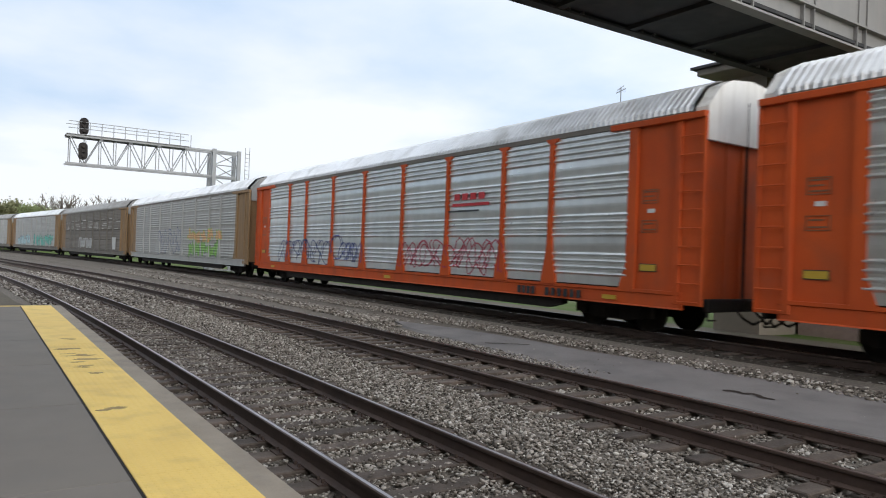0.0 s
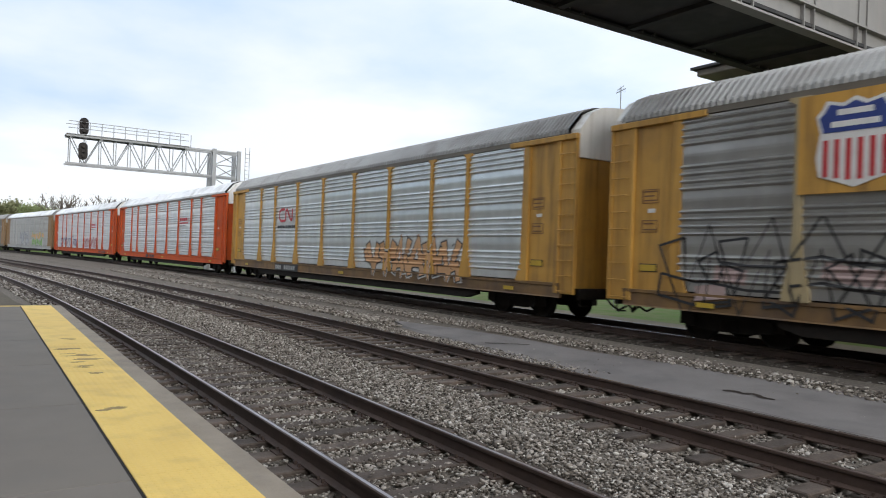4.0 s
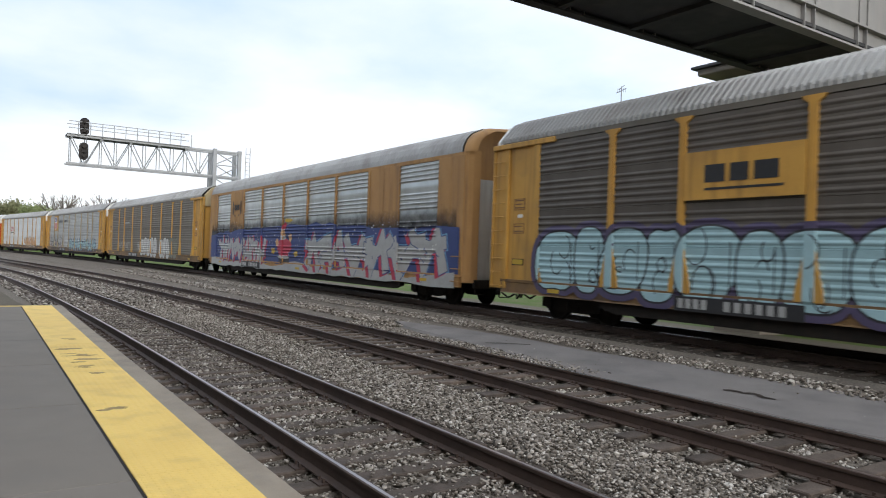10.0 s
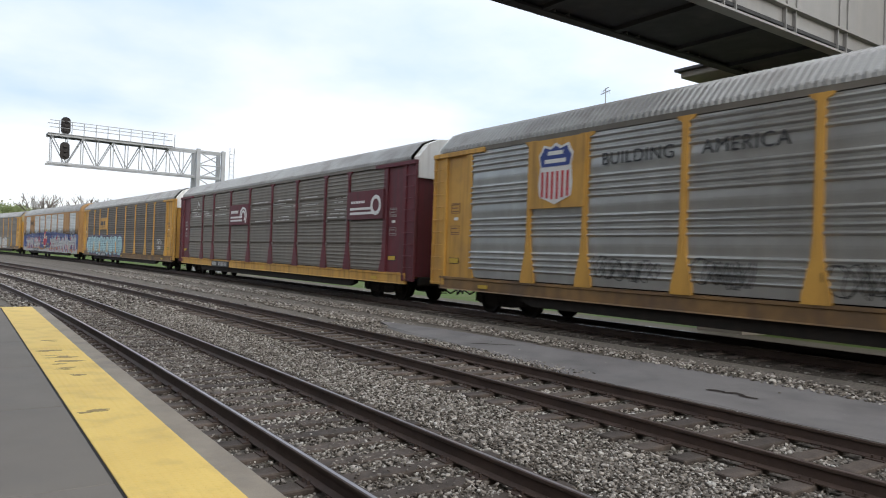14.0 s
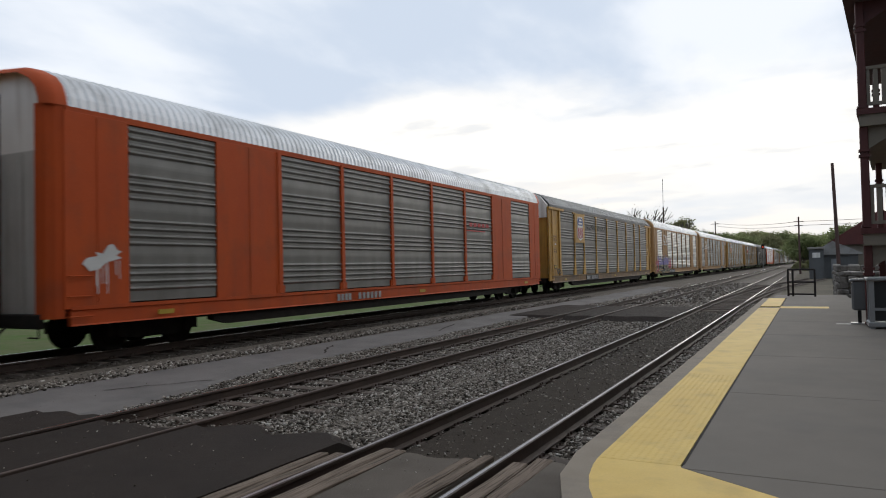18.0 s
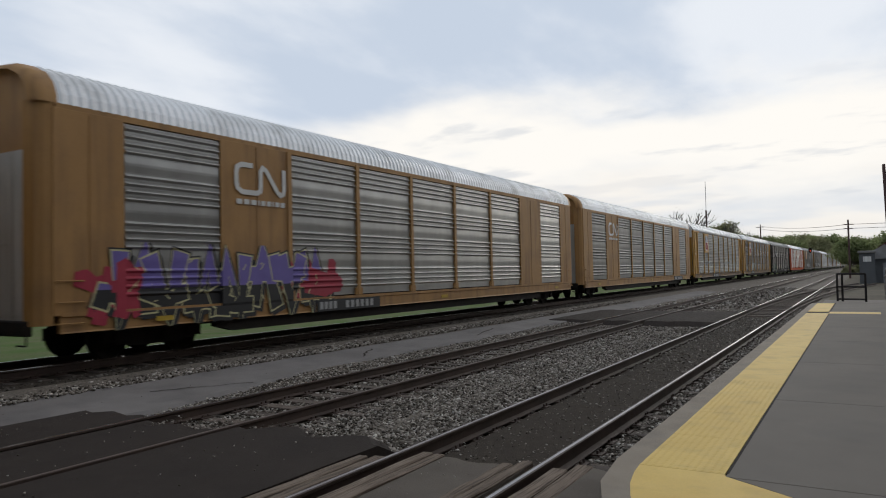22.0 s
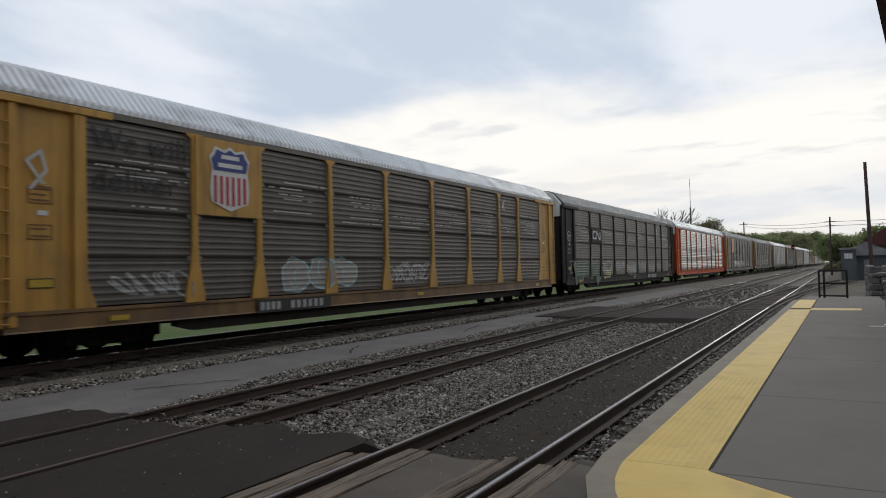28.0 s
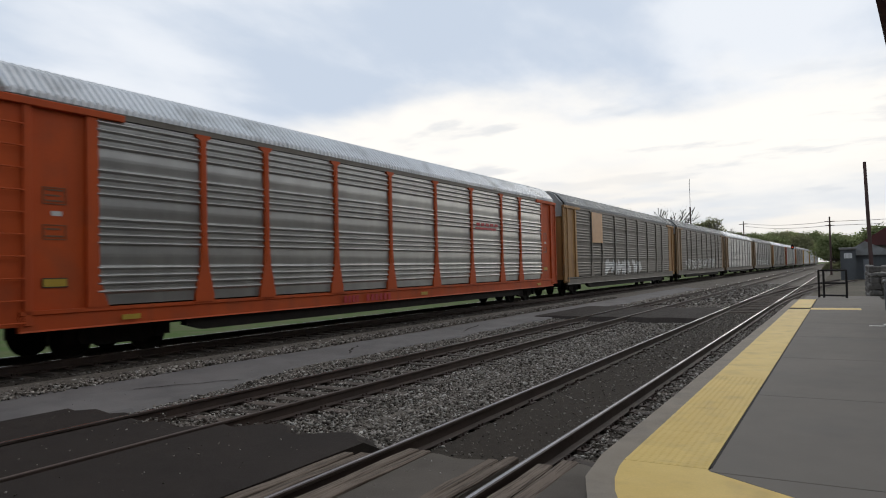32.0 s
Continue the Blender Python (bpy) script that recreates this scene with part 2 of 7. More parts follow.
M["ballast"] = surface("ballast_bed", (0.23, 0.2, 0.17), 0.9, second=(0.1, 0.085, 0.07), mottle=(28, 0.9), grain=(70, 0.5), bump=1.0, bump_scale=45, dirt=((0.09, 0.08, 0.07), 0.5, 0.7), spec=0.15)
M["concrete"] = surface("platform_concrete", (0.195, 0.174, 0.15), 0.85, second=(0.165, 0.147, 0.127), mottle=(0.8, 0.6), grain=(120, 0.12), bump=0.12, bump_scale=150, dirt=((0.14, 0.13, 0.12), 0.4, 1.1), spec=0.25)
M["nosing"] = surface("pale_concrete_edge", (0.30, 0.252, 0.195), 0.85, second=(0.23, 0.19, 0.147), mottle=(2, 0.7), grain=(90, 0.2), bump=0.2, bump_scale=120, dirt=((0.16, 0.14, 0.12), 0.5, 3))
M["tactile"] = surface("yellow_tactile_plate", (0.76, 0.53, 0.14), 0.7, second=(0.66, 0.44, 0.11), mottle=(1.2, 0.6), grain=(60, 0.1), dirt=((0.4, 0.27, 0.09), 0.35, 3))
M["asphalt"] = surface("dark_asphalt", (0.042, 0.033, 0.028), 0.9, second=(0.03, 0.024, 0.021), mottle=(1.2, 0.7), grain=(120, 0.3), bump=0.3, bump_scale=140, spec=0.15)
M["asphalt_pale"] = surface("worn_grey_asphalt", (0.21, 0.195, 0.187), 0.86, second=(0.15, 0.138, 0.132), mottle=(0.7, 0.7), grain=(100, 0.2), bump=0.25, bump_scale=120, dirt=((0.10, 0.095, 0.095), 0.5, 1.2), spec=0.2)
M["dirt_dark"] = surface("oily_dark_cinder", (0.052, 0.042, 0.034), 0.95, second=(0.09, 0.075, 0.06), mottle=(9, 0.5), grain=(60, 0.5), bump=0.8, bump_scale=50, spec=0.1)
M["asphalt_mid"] = surface("grimy_grey_fill", (0.15, 0.127, 0.106), 0.9, second=(0.085, 0.072, 0.06), mottle=(1.2, 0.7), grain=(100, 0.3), bump=0.3, bump_scale=120, spec=0.2)


def long_grained(name, base, dark):
    """Split, weathered timber with its grain along x."""
    m = surface(name, base, 0.88, second=dark, mottle=(2.5, 0.6), grain=(50, 0.2), rand=0.25, spec=0.15)
    n, l = m.node_tree.nodes, m.node_tree.links
    b = n["Principled BSDF"]
    old = b.inputs["Base Color"].links[0].from_socket
    tc, mp, t, mr, mx, bp = (n.new(k) for k in ("ShaderNodeTexCoord", "ShaderNodeMapping", "ShaderNodeTexNoise", "ShaderNodeMapRange", "ShaderNodeMixRGB", "ShaderNodeBump"))
    mp.inputs["Scale"].default_value = (1.6, 55, 55)
    t.inputs["Scale"].default_value, t.inputs["Detail"].default_value = 1.0, 6
    l.new(tc.outputs["Object"], mp.inputs[0]); l.new(mp.outputs[0], t.inputs["Vector"]); l.new(t.outputs["Fac"], mr.inputs["Value"])
    mr.inputs["From Min"].default_value, mr.inputs["From Max"].default_value, mr.inputs["To Max"].default_value = 0.46, 0.64, 0.85
    mx.inputs[2].default_value = (*(c * 0.6 for c in dark), 1)
    l.new(mr.outputs[0], mx.inputs[0]); l.new(old, mx.inputs[1]); l.new(mx.outputs[0], b.inputs["Base Color"])
    bp.inputs["Strength"].default_value, bp.inputs["Distance"].default_value, bp.invert = 0.8, 0.02, True
    l.new(t.outputs["Fac"], bp.inputs["Height"]); l.new(bp.outputs[0], b.inputs["Normal"])
    return m


M["grass"] = surface("grass_ground", (0.075, 0.13, 0.027), 0.95, second=(0.14, 0.13, 0.07), mottle=(0.9, 0.8), grain=(12, 0.4), bump=0.8, bump_scale=20, spec=0.1)
M["yard"] = surface("bare_yard_soil", (0.15, 0.13, 0.10), 0.95, second=(0.10, 0.09, 0.07), mottle=(0.3, 0.8), grain=(20, 0.4), bump=0.6, bump_scale=25, spec=0.1)


# ---------------------------------------------------------------- mesh helpers
def link(name, me, material, parent=None, label=""):
    if isinstance(material, (list, tuple)):
        for m in material:
            me.materials.append(m)
    elif material and not me.materials:
        me.materials.append(material)
    ob = new(name, me)
    if parent:
        ob.parent = parent
    if label:
        ob["label"] = label
    return ob


def mesh_of(bm, name, smooth=False):
    me = bpy.data.meshes.new(name)
    bm.normal_update()
    bm.to_mesh(me)
    bm.free()
    if smooth:
        me.shade_smooth()
    return me


def part(name, bm, material, parent=None, label="", smooth=False):
    return link(name, mesh_of(bm, name, smooth), material, parent, label)


def box(bm, x0, x1, y0, y1, z0, z1, bevel=0.0, mat=0):
    m = Matrix.LocRotScale(((x0 + x1) / 2, (y0 + y1) / 2, (z0 + z1) / 2), None, (abs(x1 - x0), abs(y1 - y0), abs(z1 - z0)))
    r = bmesh.ops.create_cube(bm, size=1.0, matrix=m)
    fs = {f for v in r["verts"] for f in v.link_faces}
    for f in fs:
        f.material_index = mat
    if bevel:
        es = list({e for v in r["verts"] for e in v.link_edges})
        bmesh.ops.bevel(bm, geom=es, offset=bevel, segments=1, affect="EDGES", profile=0.5)
    return r["verts"]


def boxed(*a, bevel=0.0):
    bm = bmesh.new()
    box(bm, *a, bevel=bevel)
    return bm


def rod(bm, a, b, r, seg=8, r2=None):
    a, b = Vector(a), Vector(b)
    d = b - a
    q = d.to_track_quat("Z", "Y").to_matrix().to_4x4()
    bmesh.ops.create_cone(bm, cap_ends=True, segments=seg, radius1=r, radius2=r if r2 is None else r2, depth=d.length, matrix=Matrix.Translation((a + b) / 2) @ q)


def extruded(bm, poly, axis, lo, hi, mat=0):
    """A prism: poly is a list of 2D points in the plane across `axis`."""
    def at(p, c):
        return {"x": (c, p[0], p[1]), "y": (p[0], c, p[1]), "z": (p[0], p[1], c)}[axis]
    a = [bm.verts.new(at(p, lo)) for p in poly]
    b = [bm.verts.new(at(p, hi)) for p in poly]
    k = len(poly)
    fs = [bm.faces.new(a[::-1]), bm.faces.new(b)] + [bm.faces.new((a[i], a[(i + 1) % k], b[(i + 1) % k], b[i])) for i in range(k)]
    for f in fs:
        f.material_index = mat
    bmesh.ops.recalc_face_normals(bm, faces=fs)


def empty(name, label, category, group="", kind=""):
    return tagged(new(name), label, category, group, kind)


# ---------------------------------------------------------------- lines of the tracks
def bend_near(x):      # sideways shift of the two near tracks
    if x > -6.3:
        return 0.0
    x = -x - 6.3
    return -0.0011 * x * x if x < 60 else -0.0011 * 3600 - 0.132 * (x - 60)


def bend_train(x):     # sideways shift of the train's track
    if x > 0:
        return 0.006 * x - 8e-5 * x * x if x < 160 else 0.006 * 160 - 8e-5 * 25600 - 0.0196 * (x - 160)
    x = -x - 18.7
    return 0.0 if x < 0 else (-0.00076 * x * x if x < 130 else -0.00076 * 16900 - 0.1976 * (x - 130))


T1, T2, T3 = 3.46, 7.63, 14.08      # centre lines
Z1, Z3 = 0.0, 0.253                 # rail tops


def swept(bm, section, line, xs, mat=-1):
    """A section of (offset, z) carried along y = line(x); its stretch number `mat` takes the second material."""
    rings = []
    for x in xs:
        s = (line(x + 0.05) - line(x - 0.05)) / 0.1
        k = 1 / math.hypot(1, s)
        rings.append([bm.verts.new((x - o * s * k, line(x) + o * k, z)) for o, z in section])
    n = len(section)
    for a, b in zip(rings, rings[1:]):
        for i in range(n - 1):
            f = bm.faces.new((a[i], b[i], b[i + 1], a[i + 1]))
            f.material_index = 1 if i == mat else 0
    return rings


def steps(a, b, fine=2.0):
    out, x = [], a
    while x < b:
        out.append(x)
        x += fine if abs(x) < 60 else fine * 4
    return out + [b]


M["ochre_dull"] = surface("dull_brown_ochre_paint", (0.27, 0.165, 0.075), 0.65, second=(0.2, 0.125, 0.06), mottle=(0.6, 0.7), streak=((0.10, 0.06, 0.035), 0.5, 4), grain=(25, 0.15))
M["panel_pale"] = surface("pale_grey_door_paint", (0.5, 0.5, 0.48), 0.5, second=(0.38, 0.38, 0.36), mottle=(1.0, 0.7), streak=((0.2, 0.17, 0.14), 0.5, 5), grain=(30, 0.15))
M["mid_steel"] = surface("dusty_grey_steel", (0.232, 0.224, 0.203), 0.55, 0.25, second=(0.17, 0.163, 0.147), mottle=(0.9, 0.8), streak=((0.13, 0.11, 0.09), 0.35, 2), grain=(40, 0.12))
# sill yellow: grime, and the shade low on the cars darkened into the base
M["grimy_yellow"] = surface("grimy_yellow_paint", (0.21, 0.117, 0.04), 0.62, second=(0.085, 0.053, 0.028), mottle=(1.6, 0.8), streak=((0.09, 0.05, 0.03), 0.6, 4), dirt=((0.08, 0.055, 0.04), 0.6, 1.5), grain=(30, 0.15))
M["soot_steel"] = surface("sooty_brown_steel", (0.203, 0.182, 0.155), 0.65, 0.15, second=(0.142, 0.127, 0.108), mottle=(0.9, 0.8), streak=((0.068, 0.057, 0.046), 0.4, 2), grain=(40, 0.2), spec=0.35)
M["sheen_steel"] = surface("dusty_galvanised_steel", (0.60, 0.605, 0.585), 0.33, 0.75, second=(0.46, 0.46, 0.44), mottle=(0.9, 0.8), streak=((0.26, 0.24, 0.21), 0.3, 2), grain=(40, 0.12))
M["gloss_steel"] = surface("ribbed_grey_steel", (0.43, 0.425, 0.405), 0.34, 0.7, second=(0.31, 0.305, 0.29), mottle=(0.9, 0.8), streak=((0.2, 0.19, 0.17), 0.3, 2), grain=(40, 0.12))
M["umber_steel"] = surface("grimy_umber_steel", (0.125, 0.108, 0.092), 0.62, 0.2, second=(0.085, 0.073, 0.062), mottle=(0.9, 0.8), streak=((0.065, 0.054, 0.043), 0.4, 2), grain=(40, 0.15))
M["dim_steel"] = surface("dull_leaden_steel", (0.245, 0.238, 0.22), 0.5, 0.35, second=(0.18, 0.174, 0.16), mottle=(0.9, 0.8), streak=((0.09, 0.08, 0.068), 0.35, 2), grain=(40, 0.12))
M["slate_steel"] = surface("dull_slate_steel", (0.155, 0.148, 0.135), 0.52, 0.3, second=(0.112, 0.106, 0.097), mottle=(0.9, 0.8), streak=((0.085, 0.075, 0.064), 0.35, 2), grain=(40, 0.12))
M["faded_post"] = surface("faded_yellow_grey_paint", (0.40, 0.315, 0.17), 0.65, second=(0.3, 0.25, 0.16), mottle=(1.2, 0.7), streak=((0.13, 0.09, 0.05), 0.5, 3), grain=(30, 0.15))
# ---------------------------------------------------------------- ground and tracks
RAIL = [(-0.075, -0.172), (-0.075, -0.16), (-0.012, -0.14), (-0.009, -0.045), (-0.036, -0.03), (-0.036, -0.004), (-0.03, -0.001), (-0.017, 0.0),
        (0.017, 0.0), (0.03, -0.001), (0.036, -0.004), (0.036, -0.03), (0.009, -0.045), (0.012, -0.14), (0.075, -0.16), (0.075, -0.172)]


def track(name, centre, bend, ztop, x0, x1, head, label, near_head=None):
    root = tagged(new(name), label, "railway track", kind="structure")
    for side in (-0.7525, 0.7525):
        bm = bmesh.new()
        swept(bm, [(o + side, z + ztop) for o, z in RAIL], lambda x: centre + bend(x), steps(x0, x1), 7)
        me = mesh_of(bm, "rail")
        me.materials.append(M["rail_rust"]); me.materials.append(near_head if near_head and side < 0 else head)
        link("rail", me, None, root, "steel rail with a worn running surface")
    return root


def bend_siding(x):     # a siding leaves the near track beyond the platform
    return -0.00172 * max(0.0, x - 31) ** 2


track_1 = track("track_near", T1, bend_near, Z1, -150, 260, M["rail_dull"], "near railway track with rusty rails on timber ties")
track_2 = track("track_middle", T2, bend_near, Z1, -150, 260, M["rail_shine"], "middle railway track with rusty rails on timber ties", M["rail_brown"])
siding = track("track_siding", T1, bend_siding, Z1 + .004, 32, 79, M["rail_rust"], "siding that curves off the near track past the platform end")
track_3 = track("track_far", T3, bend_train, Z3, -420, 560, M["rail_shine"], "raised far railway track under the freight train")


def ground_sheet():
    """One sheet: track bed with shoulders near the line, soil and grass beyond, out to the horizon."""
    ys = [-900, -300, -80, -20, 1.7, 2.0, 2.3, 4.7, 5.6, 6.2, 9.0, 9.35, 10.9, 11.6, 12.2, 16.0, 17.2, 18.4, 20, 30, 60, 150, 400, 1200]
    zs = [-.4, -.4, -.4, -.35, -.235, -.24, -.24, -.24, -.19, -.24, -.245, -.14, -.05, 0.0, 0.05, 0.05, -.1, -.3, -.35, -.4, -.5, -.5, -.5, -.5]
    xs = [-1500, -700, -400] + list(range(-300, -60, 20)) + list(range(-60, 62, 4)) + list(range(80, 320, 20)) + [400, 700, 1500]
    bm = bmesh.new()
    rows = []
    for x in xs:
        row = []
        for y, z in zip(ys, zs):
            b = bend_near(x) if y < 9 else bend_train(x)
            if y < 1.8 or y > 25:
                b = 0 if -25 < x < 60 else b
            row.append(bm.verts.new((x, y + b, z)))
        rows.append(row)
    for a, b in zip(rows, rows[1:]):
        for i in range(len(ys) - 1):
            f = bm.faces.new((a[i], b[i], b[i + 1], a[i + 1]))
            y = (ys[i] + ys[i + 1]) / 2
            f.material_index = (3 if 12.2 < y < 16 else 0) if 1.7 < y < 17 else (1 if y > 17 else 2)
    bmesh.ops.recalc_face_normals(bm, faces=bm.faces)
    ob = part("ground", bm, (M["ballast"], M["grass"], M["yard"], M["dirt_dark"]))
    tagged(ob, "grey ballast track bed with grass and bare soil beyond", "ground", kind="structure")
    if ob.data.polygons[0].normal.z < 0:
        ob.data.flip_normals()


ground_sheet()


def rock_base(seed):
    rng = random.Random(seed)
    bm = bmesh.new()
    bmesh.ops.create_icosphere(bm, subdivisions=1, radius=1.0)
    for v in bm.verts:
        v.co *= rng.uniform(0.55, 1.3)
    me = ([v.co[:] for v in bm.verts], [[v.index for v in f.verts] for f in bm.faces])
    bm.free()
    return np.array(me[0]), np.array(me[1])


def stones(name, label, boxes, seed, parent=None, look_of="stone_isle"):
    """Loose stones strewn over strips (x0, x1, y0, y1, z, count, size, bend)."""
    rng = np.random.default_rng(seed)
    bases = [rock_base(k) for k in range(6)]
    V, F, base = [], [], 0
    for x0, x1, y0, y1, z, count, size, bend in boxes:
        xs = rng.uniform(x0, x1, count)
        ys = rng.uniform(y0, y1, count) + np.array([bend(x) for x in xs])
        for k in range(6):
            sel = np.arange(k, count, 6)
            v, f = bases[k]
            n = len(sel)
            s = size * rng.lognormal(0, 0.3, n)
            a = rng.uniform(0, 6.283, n)
            sc = np.stack([s * rng.uniform(.8, 1.3, n), s * rng.uniform(.7, 1.1, n), s * rng.uniform(.45, .8, n)], 1)
            p = v[None] * sc[:, None, :]
            c, t = np.cos(a)[:, None], np.sin(a)[:, None]
            tilt = rng.uniform(-.5, .5, n)[:, None]
            q = np.stack([p[..., 0] * c - p[..., 1] * t, p[..., 0] * t + p[..., 1] * c, p[..., 2] + tilt * p[..., 0]], 2)
            q += np.stack([xs[sel], ys[sel], z + rng.uniform(-.012, .02, n)], 1)[:, None, :]
            V.append(q.reshape(-1, 3))
            F.append((f[None] + (np.arange(n) * len(v))[:, None, None] + base).reshape(-1, 3))
            base += n * len(v)
    V, F = np.concatenate(V), np.concatenate(F)
    me = bpy.data.meshes.new(name)
    me.vertices.add(len(V)); me.vertices.foreach_set("co", V.ravel())
    me.loops.add(F.size); me.loops.foreach_set("vertex_index", F.ravel())
    me.polygons.add(len(F)); me.polygons.foreach_set("loop_start", np.arange(len(F)) * 3)
    me.update()
    ob = link(name, me, M[look_of], parent)
    return tagged(ob, label, "gravel", kind="stuff")


def island_stone(name="loose_ballast", k=1.0):
    """Ballast stone whose tone differs from piece to piece."""
    m = bpy.data.materials.new(name)
    m.use_nodes = True
    n, l = m.node_tree.nodes, m.node_tree.links
    b = n["Principled BSDF"]; b.inputs["Roughness"].default_value = 0.92; b.inputs["Specular IOR Level"].default_value = 0.15
    g, r = n.new("ShaderNodeNewGeometry"), n.new("ShaderNodeValToRGB")
    e = r.color_ramp.elements
    e[0].color, e[1].color = (0.05, 0.042, 0.034, 1), (0.7, 0.66, 0.6, 1)
    e.new(0.35).color = (0.2, 0.172, 0.145, 1); e.new(0.82).color = (0.46, 0.412, 0.36, 1)
    for c in e:
        c.color = tuple(v * k for v in c.color[:3]) + (1,)
    l.new(g.outputs["Random Per Island"], r.inputs[0])
    t = n.new("ShaderNodeTexNoise"); t.inputs["Scale"].default_value = 60
    x = n.new("ShaderNodeMixRGB"); x.blend_type = "MULTIPLY"; x.inputs[0].default_value = 0.5
    tc = n.new("ShaderNodeTexCoord"); l.new(tc.outputs["Object"], t.inputs["Vector"])
    l.new(r.outputs[0], x.inputs[1]); l.new(t.outputs["Fac"], x.inputs[2]); l.new(x.outputs[0], b.inputs["Base Color"])
    return m


M["stone_isle"] = island_stone()
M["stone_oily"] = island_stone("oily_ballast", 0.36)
flat = lambda x: 0.0
stones("ballast_gravel", "loose grey crushed-stone ballast between the rails", [
    (-24, 1.0, 1.95, 2.66, -.232, 9000, .018, bend_near), (-24, 1.0, 2.83, 4.12, -.218, 23000, .019, bend_near), (-24, 1.0, 2.83, 4.12, -.183, 3200, .015, bend_near),
    (-24, 1.0, 4.26, 4.8, -.225, 8500, .016, bend_near), (-24, 1.0, 4.75, 6.25, -.196, 36000, .0182, bend_near), (-24, 1.0, 6.2, 6.8, -.24, 8500, .0185, bend_near), (-24, 1.0, 6.98, 8.28, -.235, 18000, .0195, bend_near),
    (-24, 1.0, 8.45, 9.3, -.21, 13000, .019, bend_near), (-55, -24, 2.0, 9.4, -.2, 14000, .04, bend_near), (-60, -16.6, 9.4, 11.2, -.1, 11000, .035, bend_train), (-18, -8.5, 8.75, 9.3, -.085, 2500, .019, bend_near),
    (-60, 0, 10.9, 12.3, 0.0, 17000, .026, bend_train), (0, 40, 11.15, 12.5, 0.005, 15000, .026, bend_train),
    (6.5, 36, 1.95, 2.6, -.2, 8500, .02, flat), (14, 30, 2.85, 4.1, -.168, 2600, .017, flat), (6.45, 14, 2.85, 4.1, -.17, 1300, .012, flat),
    (6.5, 20, 4.28, 6.75, -.206, 30000, .02, flat), (20, 36, 4.28, 6.75, -.206, 12000, .026, flat), (6.5, 36, 6.98, 8.25, -.208, 17000, .02, flat),
    (6.5, 12, 8.45, 9.45, -.15, 4200, .021, flat), (9, 36, 8.45, 9.95, -.13, 13000, .023, flat), (36, 70, 4.3, 12.5, -.16, 6000, .05, flat)], 5)


def tie_mesh():
    bm = boxed(-.112, .112, -1.3, 1.3, -.16, 0, bevel=.012)
    for s in (-.7525, .7525):
        box(bm, -.1, .1, s - .16, s + .16, 0.0, .014)
        for q in (-.1, .1):
            box(bm, -.06, -.04, s + q - .012, s + q + .012, 0.014, .05)
            box(bm, .04, .06, s + q - .012, s + q + .012, 0.014, .05)
    me = mesh_of(bm, "tie")
    me.materials.append(M["tie"]); me.materials.append(M["rail_rust"])
    for f in me.polygons:
        f.material_index = 1 if f.center.z > .003 else 0
    return me


def lay_ties(root, centre, bend, z, ranges):
    me = tie_mesh()
    rng = random.Random(centre)
    for a, b in ranges:
        x = a
        while x < b:
            ob = new("tie", me)
            ob.parent = root
            s = (bend(x + .1) - bend(x - .1)) / .2
            ob.matrix_basis = pose(x + rng.uniform(-.03, .03), centre + bend(x) + rng.uniform(-.04, .04), z + rng.uniform(-.012, .008), 0, 0, math.degrees(math.atan(s)) + rng.uniform(-1.2, 1.2))
            x += 0.54


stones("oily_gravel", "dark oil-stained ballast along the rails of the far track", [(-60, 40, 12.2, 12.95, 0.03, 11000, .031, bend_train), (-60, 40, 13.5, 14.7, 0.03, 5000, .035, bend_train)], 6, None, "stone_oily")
# ---------------------------------------------------------------- platforms and crossings
ZP = 0.24


def rounded(x0, x1, y0, y1, r, corners, n=7):
    """Outline of a rectangle with the named corners ('tl','tr') of the y1 side rounded, counter-clockwise."""
    pts = [(x0, y0), (x1, y0)]
    pts += [(x1 - r + r * math.cos(a), y1 - r + r * math.sin(a)) for a in [math.pi / 2 * k / n for k in range(n + 1)]] if "tr" in corners else [(x1, y1)]
    pts += [(x0 + r - r * math.sin(a), y1 - r + r * math.cos(a)) for a in [math.pi / 2 * k / n for k in range(n + 1)]] if "tl" in corners else [(x0, y1)]
    return pts


def ring(bm, outer, inner, z0, z1):
    """A band between two outlines with the same number of points."""
    n = len(outer)
    vo, vi = [bm.verts.new((*p, z1)) for p in outer], [bm.verts.new((*p, z1)) for p in inner]
    wo = [bm.verts.new((*p, z0)) for p in outer]
    for i in range(n - 1):
        bm.faces.new((vi[i], vo[i], vo[i + 1], vi[i + 1]))
        bm.faces.new((vo[i], wo[i], wo[i + 1], vo[i + 1]))


